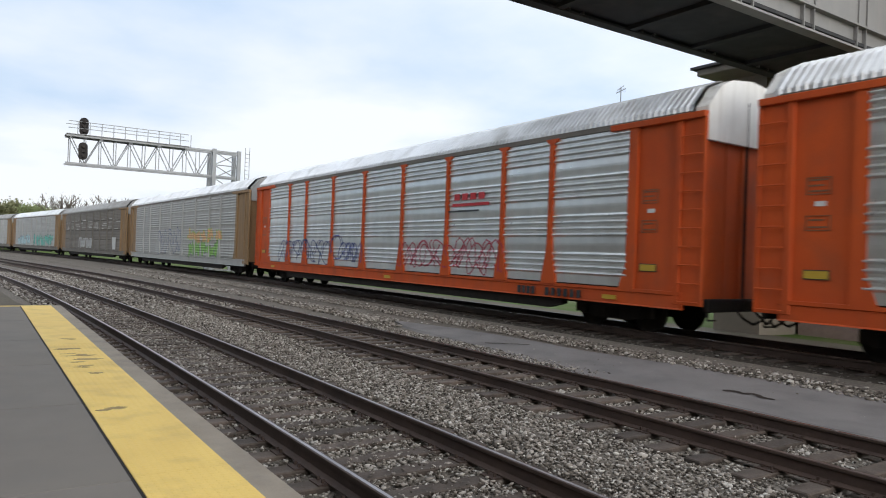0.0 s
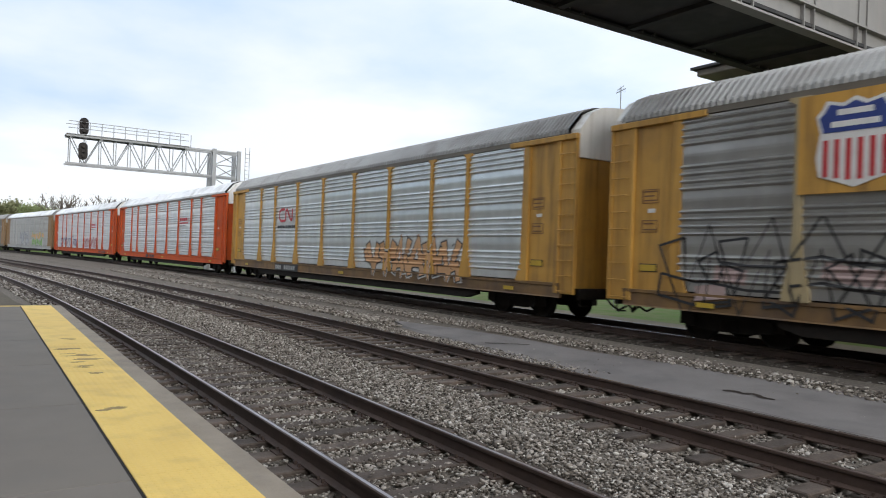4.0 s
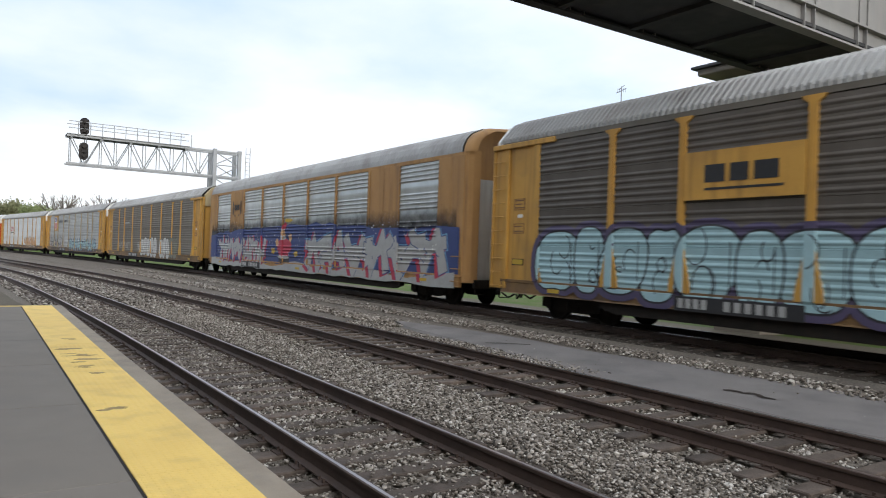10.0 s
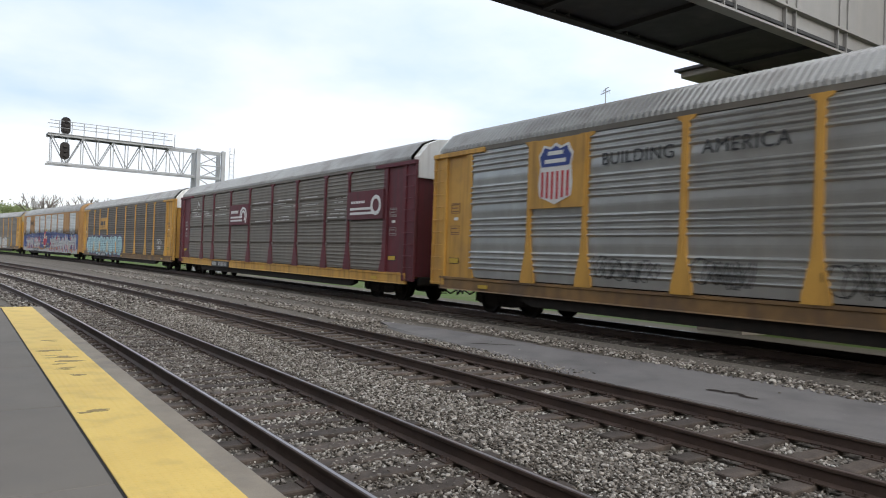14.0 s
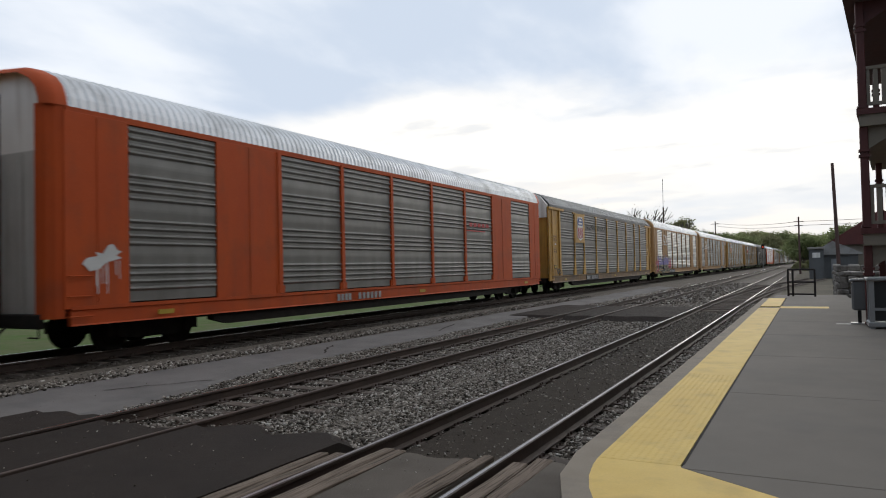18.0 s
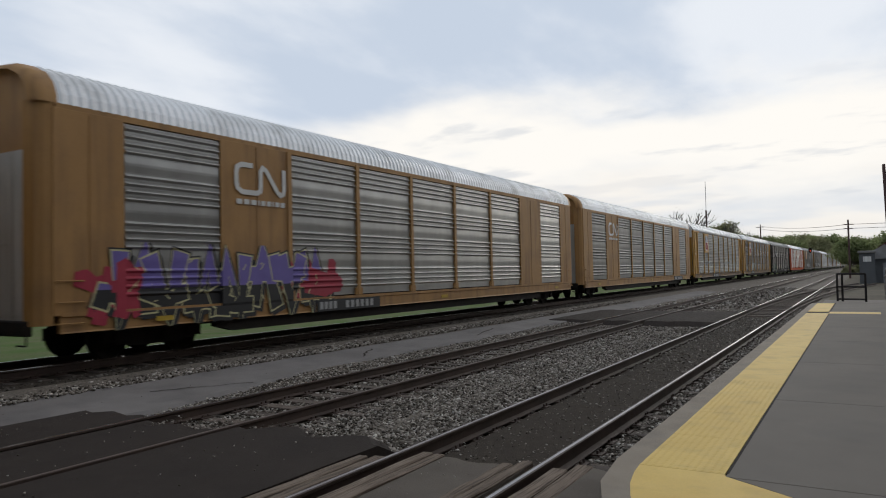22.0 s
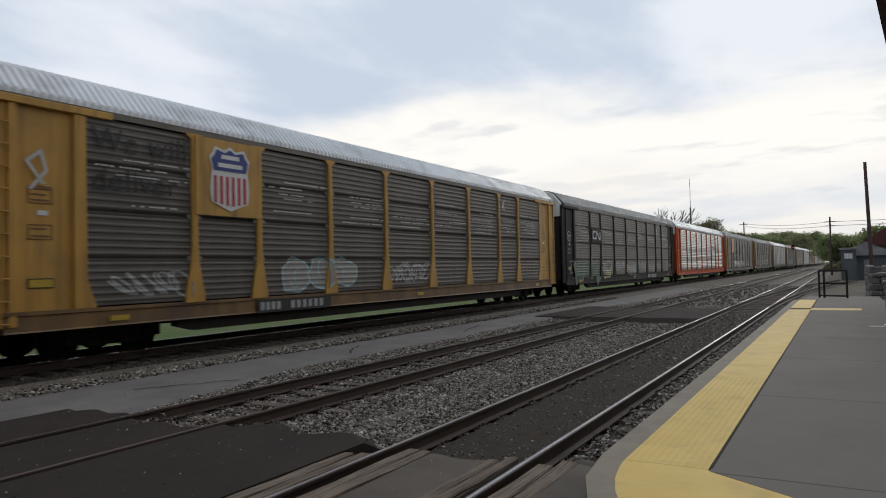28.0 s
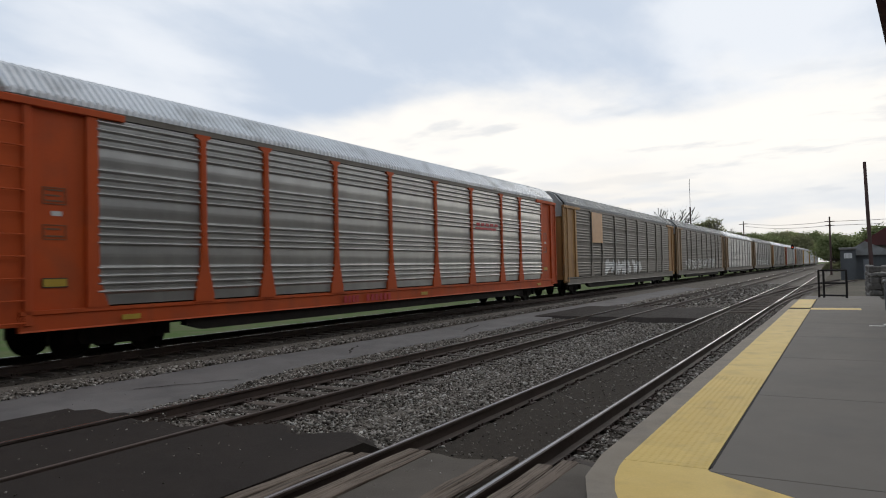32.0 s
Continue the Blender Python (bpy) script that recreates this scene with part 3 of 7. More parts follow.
def platform(name, x0, x1, corners, far_back, label, slabs):
    root = tagged(new(name), label, "station platform", kind="structure")
    r = 3.0
    out = rounded(x0, x1, far_back, 1.85, r, corners)
    bm = bmesh.new()
    extruded(bm, out, "z", -.35, ZP - .021)
    part("platform_body", bm, M["asphalt_mid"], root)
    # joints divide the grey deck in slabs
    lo, hi = (x0 + (2.85 if "tl" in corners else 0.0)), (x1 - (1.45 if "tr" in corners else 0.0))
    cuts = [lo] + [c for c in slabs if lo < c < hi] + [hi]
    for a, b in zip(cuts, cuts[1:]):
        for y0, y1 in ((far_back, -2.6), (-2.6, .965)):
            part("deck_slab", boxed(a + .006, b - .006, y0 + .006, y1 - .006, ZP - .02, ZP, bevel=.006), M["concrete"], root)
    part("dark_joint", boxed(max(x0, 5.9 if "tl" in corners else x0), x1 - .1, .945, .9655, ZP - .01, ZP + .0015), M["grime"], root)
    # pale nosing
    cs = lambda d: rounded(x0 + d * ("tl" in corners), x1 - d * ("tr" in corners), far_back, 1.85 - d, r - d, corners)
    bm = bmesh.new()
    ring(bm, cs(0)[1:] + [cs(0)[0]], cs(.22)[1:] + [cs(.22)[0]], -.1, ZP + .002)
    bmesh.ops.recalc_face_normals(bm, faces=bm.faces)
    part("nosing", bm, M["nosing"], root, "pale worn concrete platform edge")
    return root


plat_a = platform("platform_west", -20.4, -1.6, "", -7.0, "grey concrete platform with a yellow tactile edge strip", [-16.6, -13.3, -10.6, -7.9, -5.2])
plat_b = platform("platform_east", 2.95, 33.5, "tl", -7.0, "grey concrete platform with a rounded corner and yellow tactile edge", [9.4, 13.2, 17.0, 20.8, 24.6, 28.4])


def dots(bm, x0, x1, y0, y1, z, step=.06):
    nx, ny = int((x1 - x0) / step), int((y1 - y0) / step)
    for i in range(nx):
        for j in range(ny):
            cx, cy = x0 + (i + .5) * (x1 - x0) / nx, y0 + (j + .5) * (y1 - y0) / ny
            lo = [bm.verts.new((cx + sx * .016, cy + sy * .016, z)) for sx, sy in ((-1, -1), (1, -1), (1, 1), (-1, 1))]
            up = [bm.verts.new((cx + sx * .009, cy + sy * .009, z + .0024)) for sx, sy in ((-1, -1), (1, -1), (1, 1), (-1, 1))]
            bm.faces.new(up)
            for k in range(4):
                bm.faces.new((lo[k], lo[(k + 1) % 4], up[(k + 1) % 4], up[k]))


def plate(root, x0, x1, y0, y1, dotted=True):
    bm = boxed(x0 + .002, x1 - .002, y0, y1, ZP - .012, ZP + .004)
    if dotted:
        dots(bm, x0 + .01, x1 - .01, y0 + .01, y1 - .01, ZP + .004)
    part("tactile_plate", bm, M["tactile"], root)


for k in range(15):
    plate(plat_a, -1.6 - 1.22 * (k + 1), -1.6 - 1.22 * k, .97, 1.63, k < 9)
plate(plat_a, -20.4, -1.6 - 1.22 * 15, .97, 1.63, False)
part("tactile_plate", boxed(-20.38, -20.15, -4.0, .965, ZP - .012, ZP + .004), M["tactile"], plat_a)
for k in range(17):
    x = 5.86 + 1.22 * k
    plate(plat_b, x, min(x + 1.22, 27.4), .97, 1.63, k < 4)
part("tactile_plate", boxed(26.4, 27.4, -.5, .966, ZP - .012, ZP + .004), M["tactile"], plat_b)
part("tactile_plate", boxed(27.41, 33.4, 1.0, 1.63, ZP - .012, ZP + .004), M["tactile"], plat_b)
bm = bmesh.new()   # curved corner of the strip, its inner edge cut straight
arc = [(5.95 - 2.78 * math.sin(a), -1.15 + 2.78 * math.cos(a)) for a in [math.pi / 2 * k / 14 for k in range(1, 15)]]
extruded(bm, [(3.9, -1.6), (5.1, -.1), (5.80, .95), (5.855, .97), (5.855, 1.63)] + arc + [(3.17, -1.6)], "z", ZP - .012, ZP + .004)
part("tactile_plate", bm, M["tactile"], plat_b)
bm = bmesh.new()
for i in range(48):
    for j in range(60):
        x, y = 3.3 + i * .055, -1.5 + j * .052
        if math.hypot(x - 5.95, y + 1.15) < 2.74 and y > -1.15 and x < 5.84 and (y - .93) > (x - 5.78) * 1.32:
            dots(bm, x, x + .05, y, y + .05, ZP + .004, .05)
part("tactile_studs", bm, M["tactile"], plat_b)
part("deck_slab", boxed(3.2, 5.79, -7, -1.61, ZP - .02, ZP, bevel=.004), M["concrete"], plat_b)
bm = bmesh.new()
extruded(bm, [(3.91, -1.6), (5.79, -1.6), (5.79, .9), (5.1, -.12)], "z", ZP - .02, ZP)
part("deck_slab", bm, M["concrete"], plat_b)

# path between the platforms and the track crossing in dark asphalt
bm = bmesh.new()
extruded(bm, [(-1.58, -7), (2.94, -7), (2.94, -1.2), (3.3, .3), (4.3, 1.45), (5.9, 1.87), (6.4, 2.0), (6.5, 2.25), (1.0, 2.25), (-1.2, 2.0), (-1.58, 1.0)], "z", -.3, -.02)
tagged(part("crossing_path", bm, M["asphalt_mid"]), "worn grey asphalt path down to the track crossing", "path", kind="structure")


def ragged(x0, x1, y0, y1, seed, j=.12, n=26):
    rng = random.Random(seed)
    ph = rng.uniform(0, 6)
    right = [(x1 + j * .7 * math.sin(ph + k * .5) + rng.uniform(-j, j) * .12, y0 + (y1 - y0) * k / n) for k in range(n + 1)]
    left = [(x0 + j * .7 * math.sin(ph + k * .4) + rng.uniform(-j, j) * .12, y1 - (y1 - y0) * k / n) for k in range(n + 1)]
    return right + left


for i, (x0, x1, y0, y1, z) in enumerate([(1.15, 6.45, 4.62, 6.80, -.02), (1.1, 6.0, 6.99, 8.27, -.025), (1.1, 6.15, 8.43, 9.7, -.015), (25.5, 31.5, 4.35, 6.8, -.03), (25.5, 31.5, 6.99, 8.27, -.03), (25.5, 32, 8.43, 10.4, -.02)]):
    bm = bmesh.new()
    edge = ragged(x0, x1, y0, y1, i, .18 if i != 0 else .25)
    mid = (x0 + x1) / 2
    top = [bm.verts.new((x, y, z)) for x, y in edge]
    foot = [bm.verts.new((x + (.55 if x > mid else -.55), y, -.27)) for x, y in edge]   # the ends feather out into the ballast
    bm.faces.new(top)
    for k in range(len(top)):
        bm.faces.new((foot[k], foot[(k + 1) % len(top)], top[(k + 1) % len(top)], top[k]))
    bmesh.ops.recalc_face_normals(bm, faces=bm.faces)
    tagged(part("crossing_asphalt", bm, M["asphalt"]), "dark asphalt fill of the level crossing", "crossing", kind="structure")
bm = bmesh.new()
extruded(bm, ragged(6.4, 30.0, 2.87, 4.05, 77, .25), "z", -.25, -.165)
tagged(part("cinder_patch", bm, M["dirt_dark"]), "dark cinder fill between the rails", "ground patch", kind="structure")
bm = bmesh.new()
extruded(bm, ragged(6.6, 33.0, 1.87, 2.6, 79, .2), "z", -.26, -.205)
tagged(part("cinder_strip", bm, M["dirt_dark"]), "dark cinders between the platform edge and the near rail", "ground patch", kind="structure")
bm = bmesh.new()
extruded(bm, ragged(2.2, 6.3, 2.86, 4.06, 78, .05), "z", -.2, -.05)
tagged(part("crossing_asphalt", bm, M["asphalt_mid"]), "grey fill between the crossing planks", "crossing", kind="structure")
# strip of old asphalt between the middle track and the train's track
bm = bmesh.new()
top = []
rng = random.Random(4)
xs = [-17.2] + [-16.5 + .75 * k for k in range(100)]
EDGE_NEAR = ([-17, -12, -8, -4, 0, 5.4, 6.6, 8.5, 10.8, 14, 17, 60], [9.9, 9.2, 8.75, 8.85, 9.3, 9.6, 9.1, 9.35, 9.85, 9.85, 9.8, 9.8])
EDGE_FAR = ([-17, -15.2, -10, -6, 6, 10, 18, 60], [9.9, 10.55, 10.75, 11.15, 11.45, 11.2, 11.05, 11.0])
edge_a = [(x, float(np.interp(x, *EDGE_NEAR)) + .06 * math.sin(x * 1.7) + rng.uniform(-.07, .07)) for x in xs]
edge_b = [(x, float(np.interp(x, *EDGE_FAR)) + .05 * math.sin(x * 1.3) + rng.uniform(-.06, .06)) for x in xs]
va = [(bm.verts.new((x, y, -.075)), bm.verts.new((x, y - .25, -.27))) for x, y in edge_a]
vb = [(bm.verts.new((x, y, -.005)), bm.verts.new((x, y, -.2))) for x, y in edge_b]
for i in range(len(xs) - 1):
    bm.faces.new((va[i][0], va[i + 1][0], vb[i + 1][0], vb[i][0]))
    bm.faces.new((va[i][1], va[i + 1][1], va[i + 1][0], va[i][0]))
    bm.faces.new((vb[i][0], vb[i + 1][0], vb[i + 1][1], vb[i][1]))
strip = tagged(part("asphalt_strip", bm, M["asphalt_pale"]), "cracked pale asphalt strip between the tracks", "service path", kind="structure")


def strip_z(x, y):
    a, b = float(np.interp(x, *EDGE_NEAR)), float(np.interp(x, *EDGE_FAR))
    return -.075 + .07 * min(1.0, max(0.0, (y - a) / (b - a)))


def crack(pts, wd, seed):
    """A wandering dark joint or crack in the old asphalt."""
    rng = random.Random(seed)
    line = []
    for (ax, ay), (bx, by) in zip(pts, pts[1:]):
        line += [(ax + (bx - ax) * k / 6 + rng.uniform(-.03, .03), ay + (by - ay) * k / 6 + rng.uniform(-.05, .05)) for k in range(6)]
    line.append(pts[-1])
    bm, prev = bmesh.new(), None
    for i, (x, y) in enumerate(line):
        (ax, ay), (bx, by) = line[max(0, i - 1)], line[min(len(line) - 1, i + 1)]
        L = math.hypot(bx - ax, by - ay)
        w = wd * rng.uniform(.4, 1.0) / 2
        ox, oy = -(by - ay) / L * w, (bx - ax) / L * w
        pair = [bm.verts.new((x + k * ox, y + k * oy, strip_z(x + k * ox, y + k * oy) + .008)) for k in (1, -1)]
        if prev:
            bm.faces.new((prev[0], prev[1], pair[1], pair[0]))
        prev = pair
    bmesh.ops.recalc_face_normals(bm, faces=bm.faces)
    part("crack", bm, M["asphalt"], strip, "dark open crack")


for k, (pts, wd) in enumerate([([(-1.9, 9.35), (-1.5, 10.1), (-1.1, 10.9)], .06), ([(7.7, 10.35), (8.3, 10.1), (9.3, 9.6)], .05), ([(13.2, 10.1), (14.4, 10.7)], .07), ([(-12.6, 9.6), (-11.8, 10.2)], .08), ([(-6.6, 9.6), (-6.2, 9.75), (-5.8, 9.7)], .16), ([(4.1, 10.0), (4.6, 10.7), (4.7, 11.3)], .05), ([(19, 10.1), (21, 10.6)], .08)]):
    crack(pts, wd, 60 + k)


def plank(x0, x1, y0, y1, seed):
    bm = bmesh.new()
    rng = random.Random(seed)
    n = 2
    for k in range(n):
        a, b = y0 + (y1 - y0) * k / n, y0 + (y1 - y0) * (k + 1) / n
        xa, xb, m = x0 + rng.uniform(-.15, .1), x1 + rng.uniform(-.18, .16), 9
        rows = []
        for i in range(m + 1):      # worn boards: uneven edges and a slightly wavy top
            x = xa + (xb - xa) * i / m
            lo, hi, z = a + rng.uniform(.002, .016), b - rng.uniform(.002, .018), -.012 - rng.uniform(0, .022)
            rows.append([bm.verts.new(p) for p in ((x, lo, -.16), (x, lo, z - .012), (x, lo + .014, z), (x, hi - .014, z - rng.uniform(0, .006)), (x, hi, z - .012), (x, hi, -.16))])
        for p, q in zip(rows, rows[1:]):
            for i in range(5):
                bm.faces.new((p[i], p[i + 1], q[i + 1], q[i]))
        bm.faces.new(rows[0]); bm.faces.new(rows[-1])
    bmesh.ops.recalc_face_normals(bm, faces=bm.faces)
    return bm


M["timber"] = long_grained("weathered_split_plank", (0.21, 0.165, 0.13), (0.125, 0.096, 0.075))
crossing_boards = tagged(new("crossing_boards"), "weathered grey timber planks beside the rails of the crossing", "crossing boards")
for i, (x0, x1, y0, y1) in enumerate([(1.2, 6.45, 2.25, 2.63), (3.9, 6.4, 2.86, 3.14), (2.6, 6.2, 3.78, 4.08), (1.4, 6.0, 4.30, 4.62)]):
    part("plank", plank(x0, x1, y0, y1, i), M["timber"], crossing_boards)

bm = bmesh.new()
ribbon_pts = [(3.1, 7.42), (3.22, 7.5), (3.36, 7.43), (3.5, 7.5), (3.58, 7.46)]
for (ax, ay), (bx, by) in zip(ribbon_pts, ribbon_pts[1:]):
    L = math.hypot(bx - ax, by - ay)
    ox, oy = -(by - ay) / L * .02, (bx - ax) / L * .02
    extruded(bm, [(ax + ox, ay + oy), (ax - ox, ay - oy), (bx - ox, by - oy), (bx + ox, by + oy)], "z", -.024, -.02)
tagged(part("paint_mark", bm, M["white"]), "small white paint mark on the dark asphalt", "paint mark", kind="structure")

M["scuff"] = surface("brown_scuff", (.36, .26, .1), .8, second=(.22, .155, .06), mottle=(14, .8), grain=(60, .3))
rng = random.Random(21)
for x, y, w in ((-11.9, 1.26, .30), (-11.35, 1.30, .36), (-10.75, 1.25, .34), (-10.2, 1.28, .22), (-7.55, 1.15, .2), (-13.2, 1.3, .2), (-9.7, 1.32, .16)):
    for k in range(4):
        bm = bmesh.new()
        cx, cy, a, b = x + rng.uniform(-.5, .5) * w, y + rng.uniform(-.4, .4) * w, w * rng.uniform(.1, .3), w * rng.uniform(.25, .7)
        extruded(bm, [(cx + a * math.cos(t) * rng.uniform(.4, 1), cy + b * math.sin(t) * rng.uniform(.4, 1)) for t in [q * math.pi / 8 for q in range(16)]], "z", ZP + .0045, ZP + .0062 + .0004 * k)
        part("scuff_mark", bm, M["scuff"], plat_a, "brown tyre scuff on the yellow strip")
tagged(part("paint_mark", boxed(20.1, 20.24, -.98, -.52, ZP + .0005, ZP + .003), M["white"]), "faded white paint dash on the platform deck", "paint mark", kind="structure")
stones("loose_grit", "loose pale grit scattered on the crossing asphalt", [
    (1.3, 6.0, 4.75, 6.7, -.018, 90, .009, flat), (1.3, 5.9, 7.05, 8.2, -.023, 50, .009, flat), (1.3, 6.0, 8.5, 9.6, -.013, 60, .009, flat),
    (2.4, 6.2, 2.9, 4.0, -.047, 70, .009, flat), (5.9, 6.9, 4.7, 6.75, -.06, 220, .016, flat), (5.6, 6.6, 7.0, 8.25, -.06, 160, .016, flat), (-14, 12, 9.5, 10.7, -.025, 60, .009, flat)], 15)
# ---------------------------------------------------------------- the freight train: enclosed car carriers
# A car's own space: x from its leading end (0) to its trailing end, y = 0 on its centre line with the near side at -1.6, z from the rail top.
CAR, PITCH, HALF = 27.3, 28.5, 1.6
Z_SILL, Z_PAN, Z_TOP, Z_EAVE = 0.64, 1.05, 4.72, 4.86
POSTS = [4.6, 6.6, 9.4, 12.2, 15.1, 17.9, 20.7, 22.7]
SHARED = {}
SHINY = ("bright_galvanised_steel", "dusty_galvanised_steel", "ribbed_grey_steel", "dull_leaden_steel", "dull_slate_steel")
SKIN = {}      # how a car's side is shaped: style, setback, posts


def shared(key, build):
    if key not in SHARED:
        SHARED[key] = build()
    return SHARED[key]


def fixed(name, key, build, material, parent, label="", at=None):
    """A part whose mesh is shared by all cars; the material sits on the object's slot."""
    me = shared(key, build)
    if not me.materials:
        me.materials.append(None)
    ob = new(name, me)
    ob.parent = parent
    ob.material_slots[0].link = "OBJECT"
    ob.material_slots[0].material = material
    if at is not None:
        ob.matrix_basis = at
    if label:
        ob["label"] = label
    return ob


def rib_profile(style, z0, z1):
    """(depth, z) up a side panel. Grouped: four bands of four ribs with flat sheet between; seamed: even corrugation and lap seams."""
    pts, n = [(0.0, z0)], 4
    h = (z1 - z0) / n
    if style == "low":       # older sides: even, flatter ribs, with a plain strip at each lap
        for k in range(23):
            c = z0 + .09 + .156 * k
            if k % 6 != 5:
                pts += [(0, c - .055), (-.02, c - .02), (-.024, c), (-.02, c + .014), (0, c + .05)]
            else:
                pts += [(-.004, c - .05), (-.012, c + .04), (.012, c + .045), (0, c + .06)]
        return pts + [(0.0, z1)]
    if style == "grouped":
        for k in range(n):
            for r in range(4):
                c = z0 + .265 + .95 * k + .155 * r
                pts += [(0, c - .052), (-.036, c - .016), (-.042, c - .002), (-.037, c + .012), (0, c + .045)]
            if k < n - 1:      # the flat sheet between two bands is folded to a shallow ridge
                c = z0 + .265 + .95 * k + .705
                pts += [(0, c - .16), (-.009, c - .03), (-.009, c + .03), (0, c + .16)]
        return pts + [(0.0, z1)]
    for k in range(n):
        a = z0 + k * h
        for r in range(6):
            c = a + h * (.10 + .155 * r)
            pts += [(0, c - .04), (-.013, c - .012), (-.013, c + .01), (0, c + .045)]
        pts += [(-.01, a + h - .03), (.045, a + h - .024), (.045, a + h)]
    return pts + [(0.0, z1)]


def panel_mesh(style, w, z0=Z_PAN, z1=Z_TOP):
    def build():
        bm = bmesh.new()
        prof = [p for p in rib_profile(style, z0, z1)]
        a = [bm.verts.new((0, d, z)) for d, z in prof]
        b = [bm.verts.new((w, d, z)) for d, z in prof]
        for i in range(len(prof) - 1):
            bm.faces.new((a[i], b[i], b[i + 1], a[i + 1]))
        return mesh_of(bm, "side_panel")
    return build


def post_mesh():
    bm = bmesh.new()
    ws = [(.27, Z_PAN - .05), (.26, Z_PAN + .12), (.12, Z_PAN + .75), (.085, Z_PAN + 1.2), (.085, Z_TOP - .12), (.09, Z_TOP - .1), (.2, Z_TOP - .03), (.22, Z_TOP + .03)]
    outline = [(w, z) for w, z in ws] + [(-w, z) for w, z in reversed(ws)]
    extruded(bm, outline, "y", -.056, .02)
    box(bm, -.035, .035, -.066, -.056, Z_PAN + .8, Z_TOP - .2)
    return mesh_of(bm, "post")


def thin_post_mesh():
    bm = bmesh.new()
    box(bm, -.075, .075, -.045, .02, Z_PAN - .02, Z_TOP + .06)
    box(bm, -.16, .16, -.03, .02, Z_PAN - .02, Z_PAN + .18)
    return mesh_of(bm, "post")


def roof_section(style):
    if style == "round":
        return [(-1.6, Z_EAVE), (-1.57, 5.05), (-1.47, 5.27), (-1.27, 5.47), (-.85, 5.66), (0, 5.74), (.85, 5.66), (1.27, 5.47), (1.47, 5.27), (1.57, 5.05), (1.6, Z_EAVE)]
    return [(-1.6, Z_EAVE), (-1.6, 4.95), (-1.18, 5.42), (-.75, 5.6), (0, 5.68), (.75, 5.6), (1.18, 5.42), (1.6, 4.95), (1.6, Z_EAVE)]


def roof_mesh(style):
    def build():
        bm = bmesh.new()
        sec = roof_section(style)
        pitch = .165 if style == "peak" else .2
        x, rings = (0.28 if style == 'peak' else .42), []
        d = .034 if style == "peak" else .022
        offs = [(0, 0), (.34, 0), (.5, d), (.84, d)]
        xs = []
        while x < CAR - (.3 if style == 'peak' else .6):
            xs += [(x + o * pitch, d) for o, d in offs]
            x += pitch
        for x, d in xs:
            rings.append([bm.verts.new((x, y * (1 + d / 1.7), z + (d if z > Z_EAVE + .02 else 0))) for y, z in sec])
        for a, b in zip(rings, rings[1:]):
            for i in range(len(sec) - 1):
                bm.faces.new((a[i], b[i], b[i + 1], a[i + 1]))
        bmesh.ops.recalc_face_normals(bm, faces=bm.faces)
        return mesh_of(bm, "roof")
    return build


def end_cap_mesh(style, flip):
    """The upper end wall in the roof's shape."""
    def build():
        bm = bmesh.new()
        sec = roof_section(style)
        x0, x1 = (.02, .34) if style == "peak" else (.2, .3)
        if flip:
            x0, x1 = CAR - x1, CAR - x0
        w = 1.5 if style == "peak" else 1.46
        low = 4.24 if style == "peak" else 4.0
        pts = [(-w, low)] + [(y * (w / 1.6), z if style == "peak" else z - .06) for y, z in sec] + [(w, low)]
        extruded(bm, pts, "x", x0, x1)
        return mesh_of(bm, "end_cap")
    return build


def roof_edge_mesh(flip):
    """Rounded painted edge of the roof over the end of a flush-sided car."""
    def build():
        bm = bmesh.new()
        rings = []
        for x, k in ((.02, .86), (.05, .93), (.13, .985), (.26, 1.0), (.46, 1.003)):
            xx = x if not flip else CAR - x
            rings.append([bm.verts.new((xx, y * k, Z_EAVE + (z - Z_EAVE) * k)) for y, z in roof_section("round")])
        for p, q in zip(rings, rings[1:]):
            for i in range(len(p) - 1):
                bm.faces.new((p[i], q[i], q[i + 1], p[i + 1]))
        bmesh.ops.recalc_face_normals(bm, faces=bm.faces)
        return mesh_of(bm, "roof_edge", True)
    return build


def end_door_mesh(flip, s, top):
    def build():
        bm = bmesh.new()
        x = .16 if not flip else CAR - .16
        y0, y1 = sorted((s * 1.46, s * .03))
        box(bm, x - .04, x + .04, y0, y1, .9, top)
        for zz in (1.0, 2.3):
            box(bm, x - .05, x + .05, y0 + .05, y1 - .05, zz, zz + .05)
        for yy in (y0 + .04, (y0 + y1) / 2, y1 - .1):
            box(bm, x - .055, x + .055, yy, yy + .05, .92, top - .02)
        return mesh_of(bm, "end_door")
    return build


def lock_rod_mesh(flip):
    def build():
        bm = bmesh.new()
        x = .04 if not flip else CAR - .04
        rod(bm, (x, -.1, .9), (x, -.1, 5.2), .028, 6)
        return mesh_of(bm, "lock_rod")
    return build


def mirrored(build, flip, name):
    """A piece of the leading end, or the same turned round for the trailing end."""
    def make():
        bm = bmesh.new()
        build(bm)
        if flip:
            for v in bm.verts:
                v.co.x = CAR - v.co.x
            bmesh.ops.reverse_faces(bm, faces=bm.faces)
        return mesh_of(bm, name)
    return make


def bay_frame(bm):
    o = -HALF
    extruded(bm, [(1.78, Z_PAN - .05), (2.24, Z_PAN - .05), (2.04, Z_PAN + .5), (2.02, Z_TOP + .02), (1.78, Z_TOP + .02)], "y", o - .03, o + .07)


